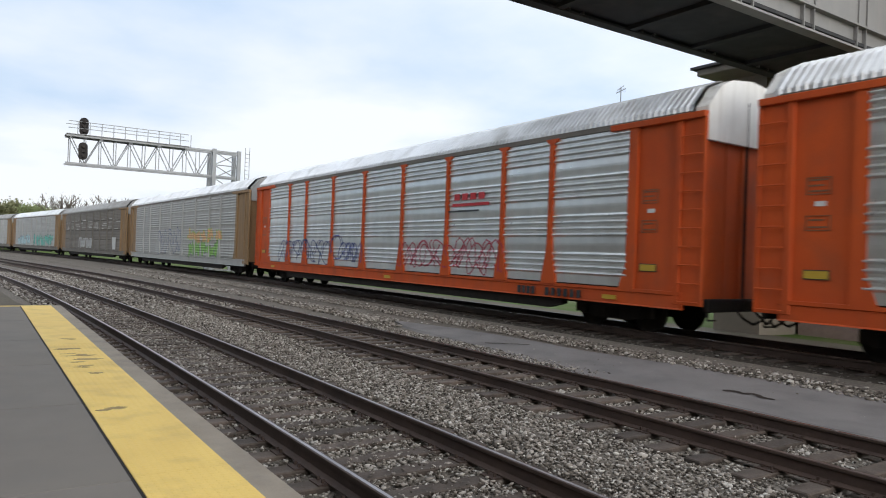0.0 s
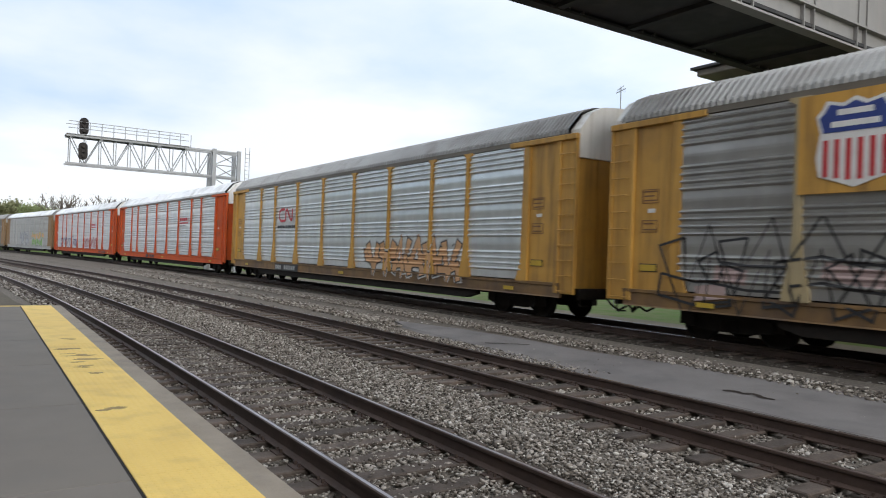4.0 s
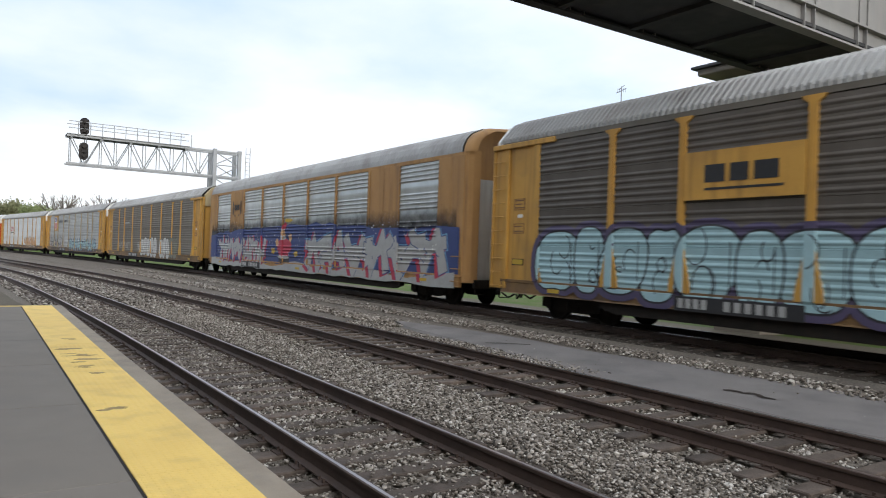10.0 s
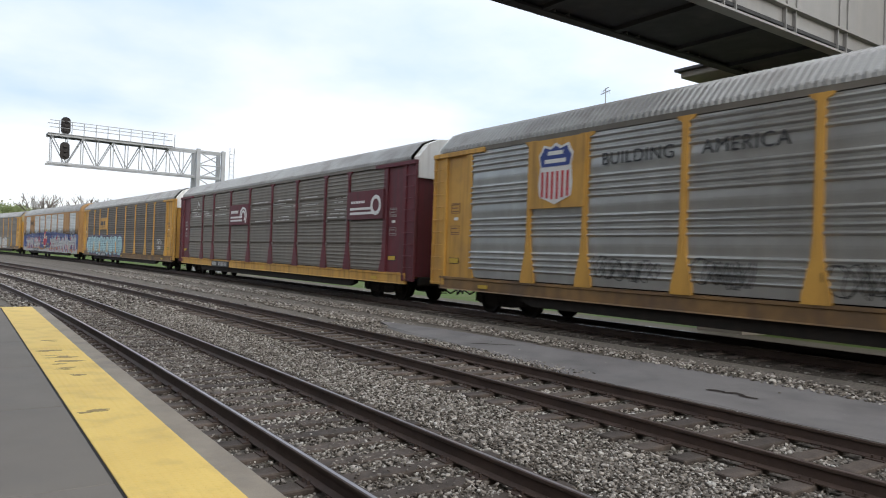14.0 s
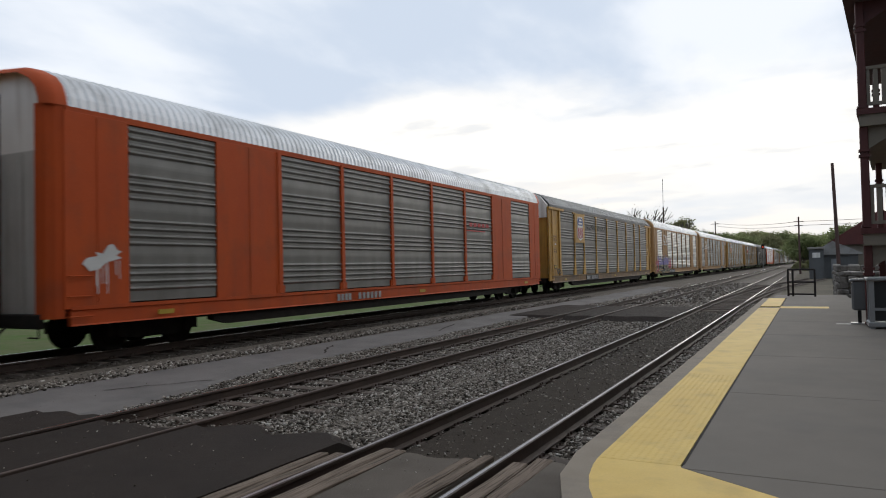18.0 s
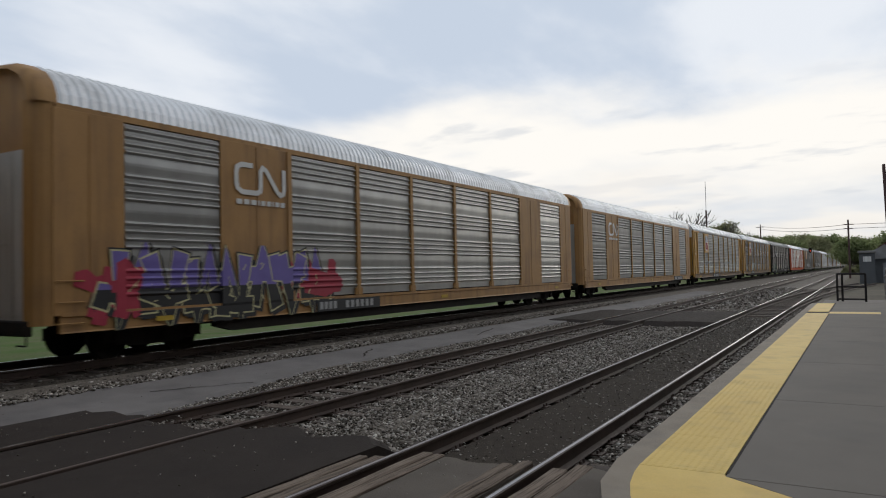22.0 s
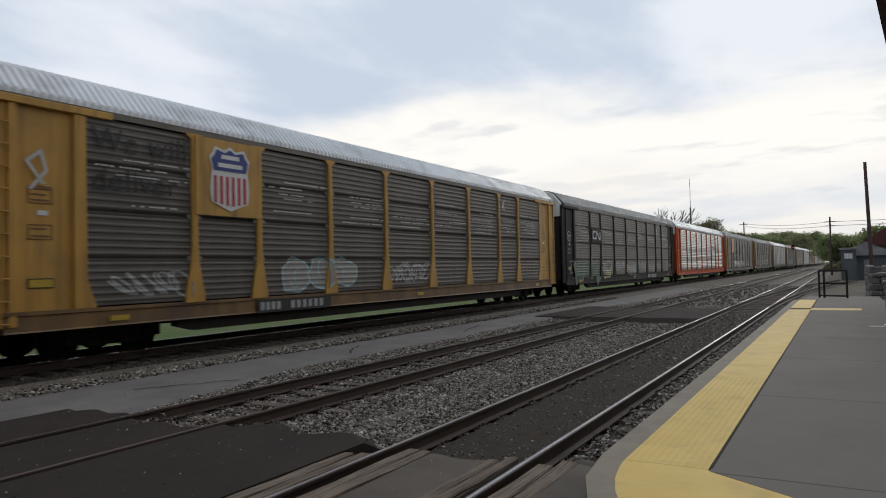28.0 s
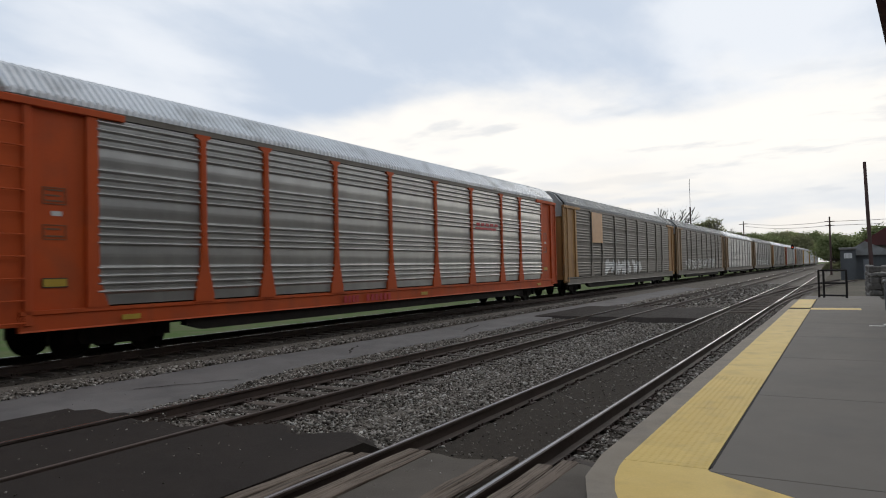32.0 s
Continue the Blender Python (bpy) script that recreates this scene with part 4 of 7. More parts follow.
BAY = [("bay_plate", lambda bm: box(bm, .70, 1.80, -HALF + .04, -HALF + .1, Z_PAN - .05, Z_TOP)),
       ("bay_frame", bay_frame),
       ("bay_flange", lambda bm: box(bm, .57, .72, -HALF - .03, -HALF + .08, Z_PAN - .3, Z_TOP - .02, bevel=.015)),
       ("lintel", lambda bm: box(bm, .0, 2.6, -HALF - .06, -HALF + .08, Z_TOP - .03, Z_TOP + .11, bevel=.012)),
       ("corner_plate", lambda bm: box(bm, .0, .57, -HALF + .02, -HALF + .06, .75, Z_TOP - .03)),
       ("corner_edge", lambda bm: box(bm, .0, .07, -HALF - .02, -HALF + .02, .75, Z_TOP - .03)),
       ("far_bay", lambda bm: box(bm, .0, 2.0, HALF - .1, HALF - .04, .75, Z_TOP))]


def rung_mesh():
    bm = bmesh.new()
    rod(bm, (.07, -HALF - .07, 0), (.56, -HALF - .07, 0), .015, 6)
    for x in (.07, .56):
        rod(bm, (x, -HALF - .07, 0), (x, -HALF + .03, 0), .012, 5)
    return mesh_of(bm, "rung")


def ladder(parent, x, top, material):
    z = .82
    while z < top:
        fixed("rung", "rung", rung_mesh, material, parent, "", Matrix.Translation((x, 0, z)))
        z += .39


def sill_mesh(s):
    def build():
        y = s * HALF
        prof = [(y, Z_SILL + .03), (y + s * .02, Z_SILL), (y - s * .1, Z_SILL), (y - s * .1, Z_PAN - .03), (y + s * .03, Z_PAN - .03), (y + s * .03, Z_PAN - .1), (y, Z_PAN - .12)]
        bm = bmesh.new()
        extruded(bm, prof, "x", .5, CAR - .5)
        return mesh_of(bm, "side_sill")
    return build


def floor_mesh():
    return mesh_of(boxed(.2, CAR - .2, -1.48, 1.48, .92, 1.0), "floor")


def belly_mesh():
    bm = bmesh.new()
    box(bm, 3.6, CAR - 3.6, -.45, .45, .5, .92)
    for s in (-1, 1):
        extruded(bm, [(4.2, .66), (4.2, .5), (4.7, .37), (CAR - 4.7, .37), (CAR - 4.2, .5), (CAR - 4.2, .66)], "y", min(s * 1.5, s * 1.3), max(s * 1.5, s * 1.3))
    for x in (8.3, 12.9, 17.6):
        box(bm, x, x + .12, -1.45, 1.45, .5, .9)
    box(bm, 13.5, 14.6, -1.1, -.5, .45, .85, bevel=.05)
    return mesh_of(bm, "underframe")


def eave_mesh():
    bm = bmesh.new()
    for s in (-1, 1):
        y = s * HALF
        box(bm, .4, CAR - .4, min(y + s * .015, y - s * .1), max(y + s * .015, y - s * .1), Z_TOP + .02, Z_EAVE + .01)
    return mesh_of(bm, "top_chord")


def far_side_mesh():
    return mesh_of(boxed(2.0, CAR - 2.0, HALF - .07, HALF - .03, Z_PAN - .02, Z_TOP + .02), "far_side")


def truck_frame_mesh():
    bm = bmesh.new()
    for s in (-1, 1):
        y = s * 1.0
        pts = [(-1.2, .32), (-1.2, .58), (-.95, .62), (-.45, .74), (.45, .74), (.95, .62), (1.2, .58), (1.2, .32), (.95, .34), (.5, .24), (-.5, .24), (-.95, .34)]
        extruded(bm, pts, "y", y - .08, y + .08)
        for k in range(-2, 3):
            rod(bm, (k * .09, y + s * .06, .26), (k * .09, y + s * .06, .5), .05, 8)
        for x in (-.89, .89):
            rod(bm, (x, y + s * .02, .42), (x, y + s * .15, .42), .13, 10)
    box(bm, -.22, .22, -1.0, 1.0, .45, .66)
    return mesh_of(bm, "side_frame")


def wheel_mesh():
    bm = bmesh.new()
    rings = [(.06, .12), (.42, .12), (.42, .0), (.455, -.0), (.455, -.035), (.39, -.035), (.36, .02), (.12, .03), (.1, -.06), (.001, -.06)]
    seg = 20
    vs = []
    for r, o in rings:
        vs.append([bm.verts.new((r * math.cos(2 * math.pi * k / seg), o, r * math.sin(2 * math.pi * k / seg))) for k in range(seg)])
    for a, b in zip(vs, vs[1:]):
        for k in range(seg):
            bm.faces.new((a[k], a[(k + 1) % seg], b[(k + 1) % seg], b[k]))
    bmesh.ops.recalc_face_normals(bm, faces=bm.faces)
    return mesh_of(bm, "wheel", True)


def coupler_mesh(flip):
    def build():
        bm = bmesh.new()
        box(bm, -.5, .6, -.1, .1, .68, .88, bevel=.03)
        box(bm, -.62, -.4, -.17, .17, .62, .95, bevel=.05)
        for s in (-.35, .3):
            pts = [(.1, s, .74), (-.15, s, .5), (-.35, s * .8, .38), (-.52, s * .5, .5)]
            for a, b in zip(pts, pts[1:]):
                rod(bm, a, b, .028, 6)
        box(bm, .0, .14, -1.35, 1.35, .62, .9, bevel=.02)
        for s in (-1.3, 1.2):
            rod(bm, (.05, s, .45), (.05, s, .7), .018, 5)
            rod(bm, (.05, s, .45), (.05, s + .3, .45), .018, 5)
        if flip:
            for v in bm.verts:
                v.co.x = CAR - v.co.x
            bmesh.ops.reverse_faces(bm, faces=bm.faces)
        return mesh_of(bm, "coupler")
    return build


def common_parts(root, body, sill, roof, roof_style, cap, door):
    fixed("side_sill", ("sill", -1), sill_mesh(-1), sill, root)
    fixed("side_sill", ("sill", 1), sill_mesh(1), sill, root)
    fixed("floor", "floor", floor_mesh, M["grime"], root)
    fixed("underframe", "belly", belly_mesh, M["grime"], root, "grimy black underframe")
    fixed("far_side", "far", far_side_mesh, M["grey_steel"], root)
    fixed("roof", "roof" + roof_style, roof_mesh(roof_style), roof, root)
    for flip in (False, True):
        fixed("coupler", ("coupler", flip), coupler_mesh(flip), M["grime"], root, "black coupler with hanging hoses")
        for s in (-1, 1):
            fixed("end_door", ("edoor", roof_style, flip, s), end_door_mesh(flip, s, 4.26 if roof_style == "peak" else 4.02), door if (roof_style == "round" and s < 0) else body, root)
        fixed("lock_rod", ("lrod", flip), lock_rod_mesh(flip), M["grime"], root)
        fixed("end_cap", ("cap", roof_style, flip), end_cap_mesh(roof_style, flip), cap, root)
        if roof_style == "round":
            fixed("roof_edge", ("redge", flip), roof_edge_mesh(flip), body, root)
        tx = 2.9 if not flip else CAR - 2.9
        truck = fixed("truck", "truck", truck_frame_mesh, M["grime"], root, "grimy black four-wheel truck", Matrix.Translation((tx, 0, 0)))
        for dx in (-.89, .89):
            for s in (-1, 1):
                fixed("wheel", "wheel", wheel_mesh, M["grime"], truck, "", pose(dx, s * .72, .42, 0, 0, 0 if s < 0 else 180))


def patch(name, root, pts, material, y=-HALF - .09, label="", depth=.012):
    """A thin plate or painted shape on the near side: outline in (x, z)."""
    bm = bmesh.new()
    extruded(bm, pts, "y", y, y + depth)
    return part(name, bm, material, root, label)


def rect(x0, x1, z0, z1):
    return [(x0, z0), (x1, z0), (x1, z1), (x0, z1)]


def post_car(name, label, body, panel, roof, style="grouped", sill=None, cap=None, posts=None):
    root = empty(name, label, "freight car", "cars of the train")
    body_m = M[body]
    style = "low" if style == "grouped" and panel.name not in SHINY else style
    # yellow and ochre cars take the sill colour with shade mixed in
    sill = sill or (M['grimy_yellow'] if body in ('yellow', 'ochre') else body_m)
    SKIN[root.name] = (style, 0.0, [(p - .11, p + .11, -.07) for p in POSTS] + [(-.1, 2.1, -.056), (CAR - 2.1, CAR + .1, -.056)])
    common_parts(root, body_m, sill, roof, "peak", cap or M["white"], panel)
    fixed("top_chord", "eave", eave_mesh, M["dark_steel"], root)
    edges = [2.0] + POSTS + [CAR - 2.0]
    for i, (a, b) in enumerate(zip(edges, edges[1:])):
        w = round(b - a, 2)
        fixed("side_panel", ("panel", style, w), panel_mesh(style, w), panel, root, "", Matrix.Translation((a, -HALF, 0)))
    for x in POSTS:
        fixed("post", "post", post_mesh, posts or body_m, root, "", Matrix.Translation((x, -HALF, 0)))
    if style == "seamed":
        seam_details(root, edges)
    for flip in (False, True):
        for nm, fn in BAY:
            ob = fixed(nm, (nm, flip), mirrored(fn, flip, nm), body_m, root)
            if nm == "corner_plate":
                ladder(ob, CAR - .63 if flip else 0, Z_TOP - .1, body_m)
    return root


def flush_car(name, label, body, panel, roof, cap=None):
    root = empty(name, label, "freight car", "cars of the train")
    body_m = M[body]
    rib = "grouped" if panel.name in SHINY else "low"
    SKIN[root.name] = (rib, 0.02, [(p - .08, p + .08, -.047) for p in [6.5 + 2.86 * k for k in range(1, 5)]] + [(-.1, 1.82, -.033), (4.24, 6.58, -.047), (20.72, 23.06, -.047), (25.48, CAR + .1, -.033)])
    common_parts(root, body_m, body_m, roof, "round", cap or body_m, M["panel_pale"])
    fixed("top_chord", "eave", eave_mesh, body_m, root)
    spans = [(1.75, 4.3)] + [(6.5 + 2.86 * k, 6.5 + 2.86 * (k + 1)) for k in range(5)] + [(23.0, 25.55)]
    for a, b in spans:
        w = round(b - a - .16, 2)
        fixed("side_panel", ("panel", rib, w), panel_mesh(rib, w), panel, root, "", Matrix.Translation((a + .08, -HALF + .02, 0)))
    for k in range(6):
        fixed("post", "thin_post", thin_post_mesh, body_m, root, "", Matrix.Translation((6.5 + 2.86 * k, -HALF, 0)))
    for a, b in ((.36, 1.8), (4.25, 6.5), (20.8, 23.05), (25.5, CAR - .36)):
        w = round(b - a, 2)
        def sheet(w=w):
            bm = boxed(0, w, -.02, .03, Z_PAN - .08, Z_TOP + .06, bevel=.008)
            box(bm, w * .5 - .02, w * .5 + .02, -.03, 0, Z_PAN, Z_TOP)
            return mesh_of(bm, "plate")
        fixed("plate", ("plate", w), sheet, body_m, root, "", Matrix.Translation((a, -HALF, 0)))
    for flip in (False, True):
        for s in (-1, 1):
            def corner(flip=flip, s=s):
                bm = bmesh.new()
                r = [(.02, -1.25), (.1, -1.45), (.22, -1.56), (.38, -1.6), (.38, -1.5), (.12, -1.2)]
                extruded(bm, [(x if not flip else CAR - x, y * (1 if s < 0 else -1)) for x, y in r], "z", .8, Z_EAVE + .02)
                return mesh_of(bm, "corner_post")
            ob = fixed("corner_post", ("corner", flip, s), corner, body_m, root)
            if s < 0:
                ladder(ob, CAR - .95 if flip else .35, 1.9, body_m)
    return root


# markings ------------------------------------------------------------
def paint(name, col, rough=.55):
    return surface(name, col, rough, second=tuple(c * .75 for c in col), mottle=(3, .5), grain=(50, .2))


M["ink_white"], M["ink_black"], M["ink_red"], M["ink_blue"] = paint("white_marking", (.7, .69, .66)), paint("black_marking", (.02, .02, .022)), paint("red_marking", (.5, .025, .03)), paint("blue_marking", (.025, .05, .22))
M["spray_moss"], M["spray_dull"] = paint("sprayed_dark_green", (.07, .13, .08)), paint("faded_sprayed_grey", (.3, .29, .26))
M["ink_faint"] = paint("faded_brown_stencil", (.17, .085, .04))
M["spray_faint"] = paint("half_washed_green_grey_spray", (.17, .17, .13))
M["spray_violet"] = paint("sprayed_violet", (.17, .13, .40))
M["spray_blush"], M["spray_sky"], M["spray_cream"], M["spray_lime"] = paint("sprayed_dusty_pink", (.42, .31, .29)), paint("sprayed_sky_blue", (.16, .36, .55)), paint("sprayed_pale_yellow", (.6, .56, .3)), paint("sprayed_yellow_green", (.3, .42, .1))
M["ink_yellow"] = paint("safety_yellow_marking", (.5, .33, .03))
M["spray_white"], M["spray_cyan"], M["spray_green"], M["spray_navy"], M["spray_peach"], M["spray_grey"], M["spray_purple"], M["spray_teal"], M["spray_red"] = (
    paint("sprayed_white", (.52, .52, .5)), paint("sprayed_pale_cyan", (.33, .5, .54)), paint("sprayed_green", (.2, .42, .08)), paint("sprayed_navy", (.03, .05, .17)),
    paint("sprayed_peach", (.6, .34, .16)), paint("sprayed_grey", (.36, .36, .35)), paint("sprayed_purple", (.075, .06, .12)), paint("sprayed_teal", (.1, .42, .34)), paint("sprayed_crimson", (.4, .03, .06)))


def shield(root, xc, zc, w, h):
    """Plain striped shield: blue head, red and white bars, pale rim."""
    def outline(k):
        return [(xc + a * w * k, zc + (b - .5) * h * k) for a, b in ((0, -.06), (.28, .03), (.45, .08), (.49, .3), (.44, .62), (.5, .82), (.42, .9), (.36, 1.0), (.15, .95), (0, 1.02), (-.15, .95), (-.36, 1.0), (-.42, .9), (-.5, .82), (-.44, .62), (-.49, .3), (-.45, .08), (-.28, .03))]
    em = patch("shield_emblem", root, outline(1.0), M["ink_white"], -HALF - .105, "striped red, white and blue shield")
    top = [p for p in outline(.9) if p[1] > zc + .02 * h]
    bm = bmesh.new()
    ks = sorted(top, key=lambda p: math.atan2(p[1] - (zc + .25 * h), p[0] - xc))
    extruded(bm, [(xc + (x - xc), z) for x, z in ks], "y", -HALF - .115, -HALF - .106)
    part("shield_head", bm, M["ink_blue"], em)
    for k in range(6):
        x = xc + (k - 2.5) * w * .145
        d = abs(k - 2.5)
        patch("stripe", em, rect(x - .032 * w, x + .032 * w, zc - h * (.5 - .02 - .022 * d), zc + .02 * h), M["ink_red"], -HALF - .115, "", .009)
    for k, ww in ((0, .22), (1, .3)):
        z = zc + h * (.34 - .14 * k)
        patch("bar", em, rect(xc - ww * w, xc + ww * w, z - .035 * h, z + .035 * h), M["ink_white"], -HALF - .12, "", .005)


def emblem_panel(root, x0, x1, z0, z1, body):
    patch("emblem_panel", root, rect(x0, x1, z0, z1), M[body], -HALF - .085, "painted plate between two posts", .05)


def bars(root, x0, z, widths, h, ink, gap=.06, plate_col=None, name="marking", y=-HALF - .05):
    w = sum(widths) + gap * (len(widths) - 1)
    if plate_col:
        patch(name + "_plate", root, rect(x0 - .06, x0 + w + .06, z - .06, z + h + .06), plate_col, -HALF - .042, "dark plate with unreadable marking")
    x = x0
    for ww in widths:
        patch(name, root, rect(x, x + ww, z, z + h), ink, y, "", .007)
        x += ww + gap


def lettering(root, words, x, z, size, ink, y=-HALF - .05):
    cu = bpy.data.curves.new("lettering", "FONT")
    cu.body, cu.size, cu.extrude = words, size, .004
    cu.space_character = 1.1
    tmp = new("lettering_curve", cu)
    dg = bpy.context.evaluated_depsgraph_get()
    me = bpy.data.meshes.new_from_object(tmp.evaluated_get(dg))
    bpy.data.objects.remove(tmp)
    me.materials.clear()
    ob = link("lettering", me, ink, root, "painted capital letters")
    ob.matrix_basis = pose(x, y, z, 90, 0, 0)


def loops_of_wave(rng, w, h):
    """Outline of one bulging sprayed letter form."""
    n = 14
    r = [rng.uniform(.78, 1.06) for _ in range(n)]
    lean = rng.uniform(-.2, .25)
    sq = rng.uniform(2.2, 3.4)
    pts = []
    for k in range(n):
        a = 2 * math.pi * k / n
        c, s = math.cos(a), math.sin(a)
        q = (abs(c) ** sq + abs(s) ** sq) ** (-1 / sq)
        pts.append((.5 * w * c * q * r[k] + lean * .5 * h * s * q, .5 * h * s * q * r[k]))
    return pts


def ribbon(bm, pts, wd, y, depth=.004):
    """One mitred band along a line of (x, z) points."""
    n = len(pts)
    sides = []
    for i, (x, z) in enumerate(pts):
        a, b = Vector(pts[max(0, i - 1)]), Vector(pts[min(n - 1, i + 1)])
        p = Vector((x, z))
        d0 = (p - a).normalized() if i else (b - p).normalized()
        d1 = (b - p).normalized() if i < n - 1 else d0
        t = (d0 + d1).normalized()
        nrm = Vector((-t.y, t.x)) * (wd / 2 / max(.5, t.dot(d0)))
        sides.append((p + nrm, p - nrm))
    rows = [[bm.verts.new((s.x, yy, s.y)) for s in pr for yy in (y, y + depth)] for pr in sides]
    for a, b in zip(rows, rows[1:]):
        for k, m in ((0, 2), (1, 0), (3, 1), (2, 3)):
            bm.faces.new((a[k], b[k], b[m], a[m]))
    bm.faces.new(rows[0]); bm.faces.new(rows[-1])
    bmesh.ops.recalc_face_normals(bm, faces=bm.faces)


# sprayed paint lies on the corrugated skin: flat outlines are cut at each rib and pressed on to it
def drape(bm, root, z0, z1, x0, x1):
    style, back, posts = SKIN[root.name]
    prof = sorted(rib_profile(style, Z_PAN, Z_TOP), key=lambda p: p[1])
    zs = [p[1] for p in prof]
    for z in sorted({round(z, 3) for z in zs if z0 < z < z1} | ({1.02, .96} if z0 < 1.02 else set())):
        bmesh.ops.bisect_plane(bm, geom=bm.verts[:] + bm.edges[:] + bm.faces[:], plane_co=(0, 0, z), plane_no=(0, 0, 1))
    hits = [p for p in posts if x0 - .1 < p[1] and x1 + .1 > p[0]]
    for p in hits:
        for q in p[:2]:
            for o in (-.004, .004):
                bmesh.ops.bisect_plane(bm, geom=bm.verts[:] + bm.edges[:] + bm.faces[:], plane_co=(q + o, 0, 0), plane_no=(1, 0, 0))
    for v in bm.verts:
        x, z = v.co.x, v.co.z
        if z < 1.0:
            d = -.034
        elif any(a < x < b for a, b, _ in hits):
            d = next(e for a, b, e in hits if a < x < b)
        else:
            d = back + float(np.interp(z, zs, [p[0] for p in prof])) - .001
        v.co.y += -HALF + d


def sheet_poly(bm, pts, y, mi=0):
    """A flat star-shaped patch of paint, as a fan round its middle."""
    cx, cz = sum(p[0] for p in pts) / len(pts), sum(p[1] for p in pts) / len(pts)
    c = bm.verts.new((cx, y, cz))
    vs = [bm.verts.new((x, y, z)) for x, z in pts]
    for a, b in zip(vs, vs[1:] + vs[:1]):
        bm.faces.new((c, a, b)).material_index = mi


def stroke(bm, pts, wd, y, mi=0):
    """A connected line of paint."""
    n, prev = len(pts), None
    for i, (x, z) in enumerate(pts):
        (ax, az), (bx, bz) = pts[max(0, i - 1)], pts[min(n - 1, i + 1)]
        L = math.hypot(bx - ax, bz - az) or 1e-6
        ox, oz = -(bz - az) / L * wd / 2, (bx - ax) / L * wd / 2
        pair = (bm.verts.new((x + ox, y, z + oz)), bm.verts.new((x - ox, y, z - oz)))
        if prev:
            bm.faces.new((prev[0], pair[0], pair[1], prev[1])).material_index = mi
        prev = pair
        y -= .00008


def draped(name, root, pts, material, label="", y=-.0005):
    bm = bmesh.new()
    xs, zs = [p[0] for p in pts], [p[1] for p in pts]
    sheet_poly(bm, pts, y)
    drape(bm, root, min(zs), max(zs), min(xs), max(xs))
    return part(name, bm, material, root, label)


def draped_band(name, root, x0, x1, low, high, seed, material, label="", y=-.0004, n=36, rough=.1):
    """A band of paint along the side with uneven upper and lower edges; low and high are functions of x."""
    rng = random.Random(seed)
    xs = [x0 + (x1 - x0) * k / n for k in range(n + 1)]
    zs = [(low(x) + rng.uniform(-rough, rough), high(x) + rng.uniform(-rough, rough)) for x in xs]
    bm = bmesh.new()
    cols = [[bm.verts.new((x, y, z)) for z in pair] for x, pair in zip(xs, zs)]
    for a, b in zip(cols, cols[1:]):
        bm.faces.new((a[0], b[0], b[1], a[1]))
    drape(bm, root, min(z[0] for z in zs), max(z[1] for z in zs), x0, x1)
    return part(name, bm, material, root, label)


def shard(rng, cx, cz, w, h):
    """One slanting bar of a wild-style piece, with a hooked or pointed end."""
    a = rng.choice((1.45, 1.7, 1.2, .25, -.2, 2.4)) + rng.uniform(-.2, .2)
    L, t = rng.uniform(.55, .95) * (h if abs(math.sin(a)) > .6 else w), rng.uniform(.22, .36) * min(w, h)
    c, s = math.cos(a), math.sin(a)
    k = rng.uniform(.1, .5)
    out = [(-L / 2, -t / 2), (L / 2 - k * t, -t * .6), (L / 2 + k * t, -t * .1), (L / 2, t * .55), (0, t * .42), (-L / 2 - k * t * .6, t / 2)]
    ox, oz = rng.uniform(-.28, .28) * w, rng.uniform(-.16, .16) * h
    return [(cx + ox + u * c - v * s, cz + oz + u * s + v * c) for u, v in out]


def grown(pts, d):
    cx, cz = sum(p[0] for p in pts) / len(pts), sum(p[1] for p in pts) / len(pts)
    return [(x + (x - cx) / (math.hypot(x - cx, z - cz) or 1) * d, z + (z - cz) / (math.hypot(x - cx, z - cz) or 1) * d) for x, z in pts]


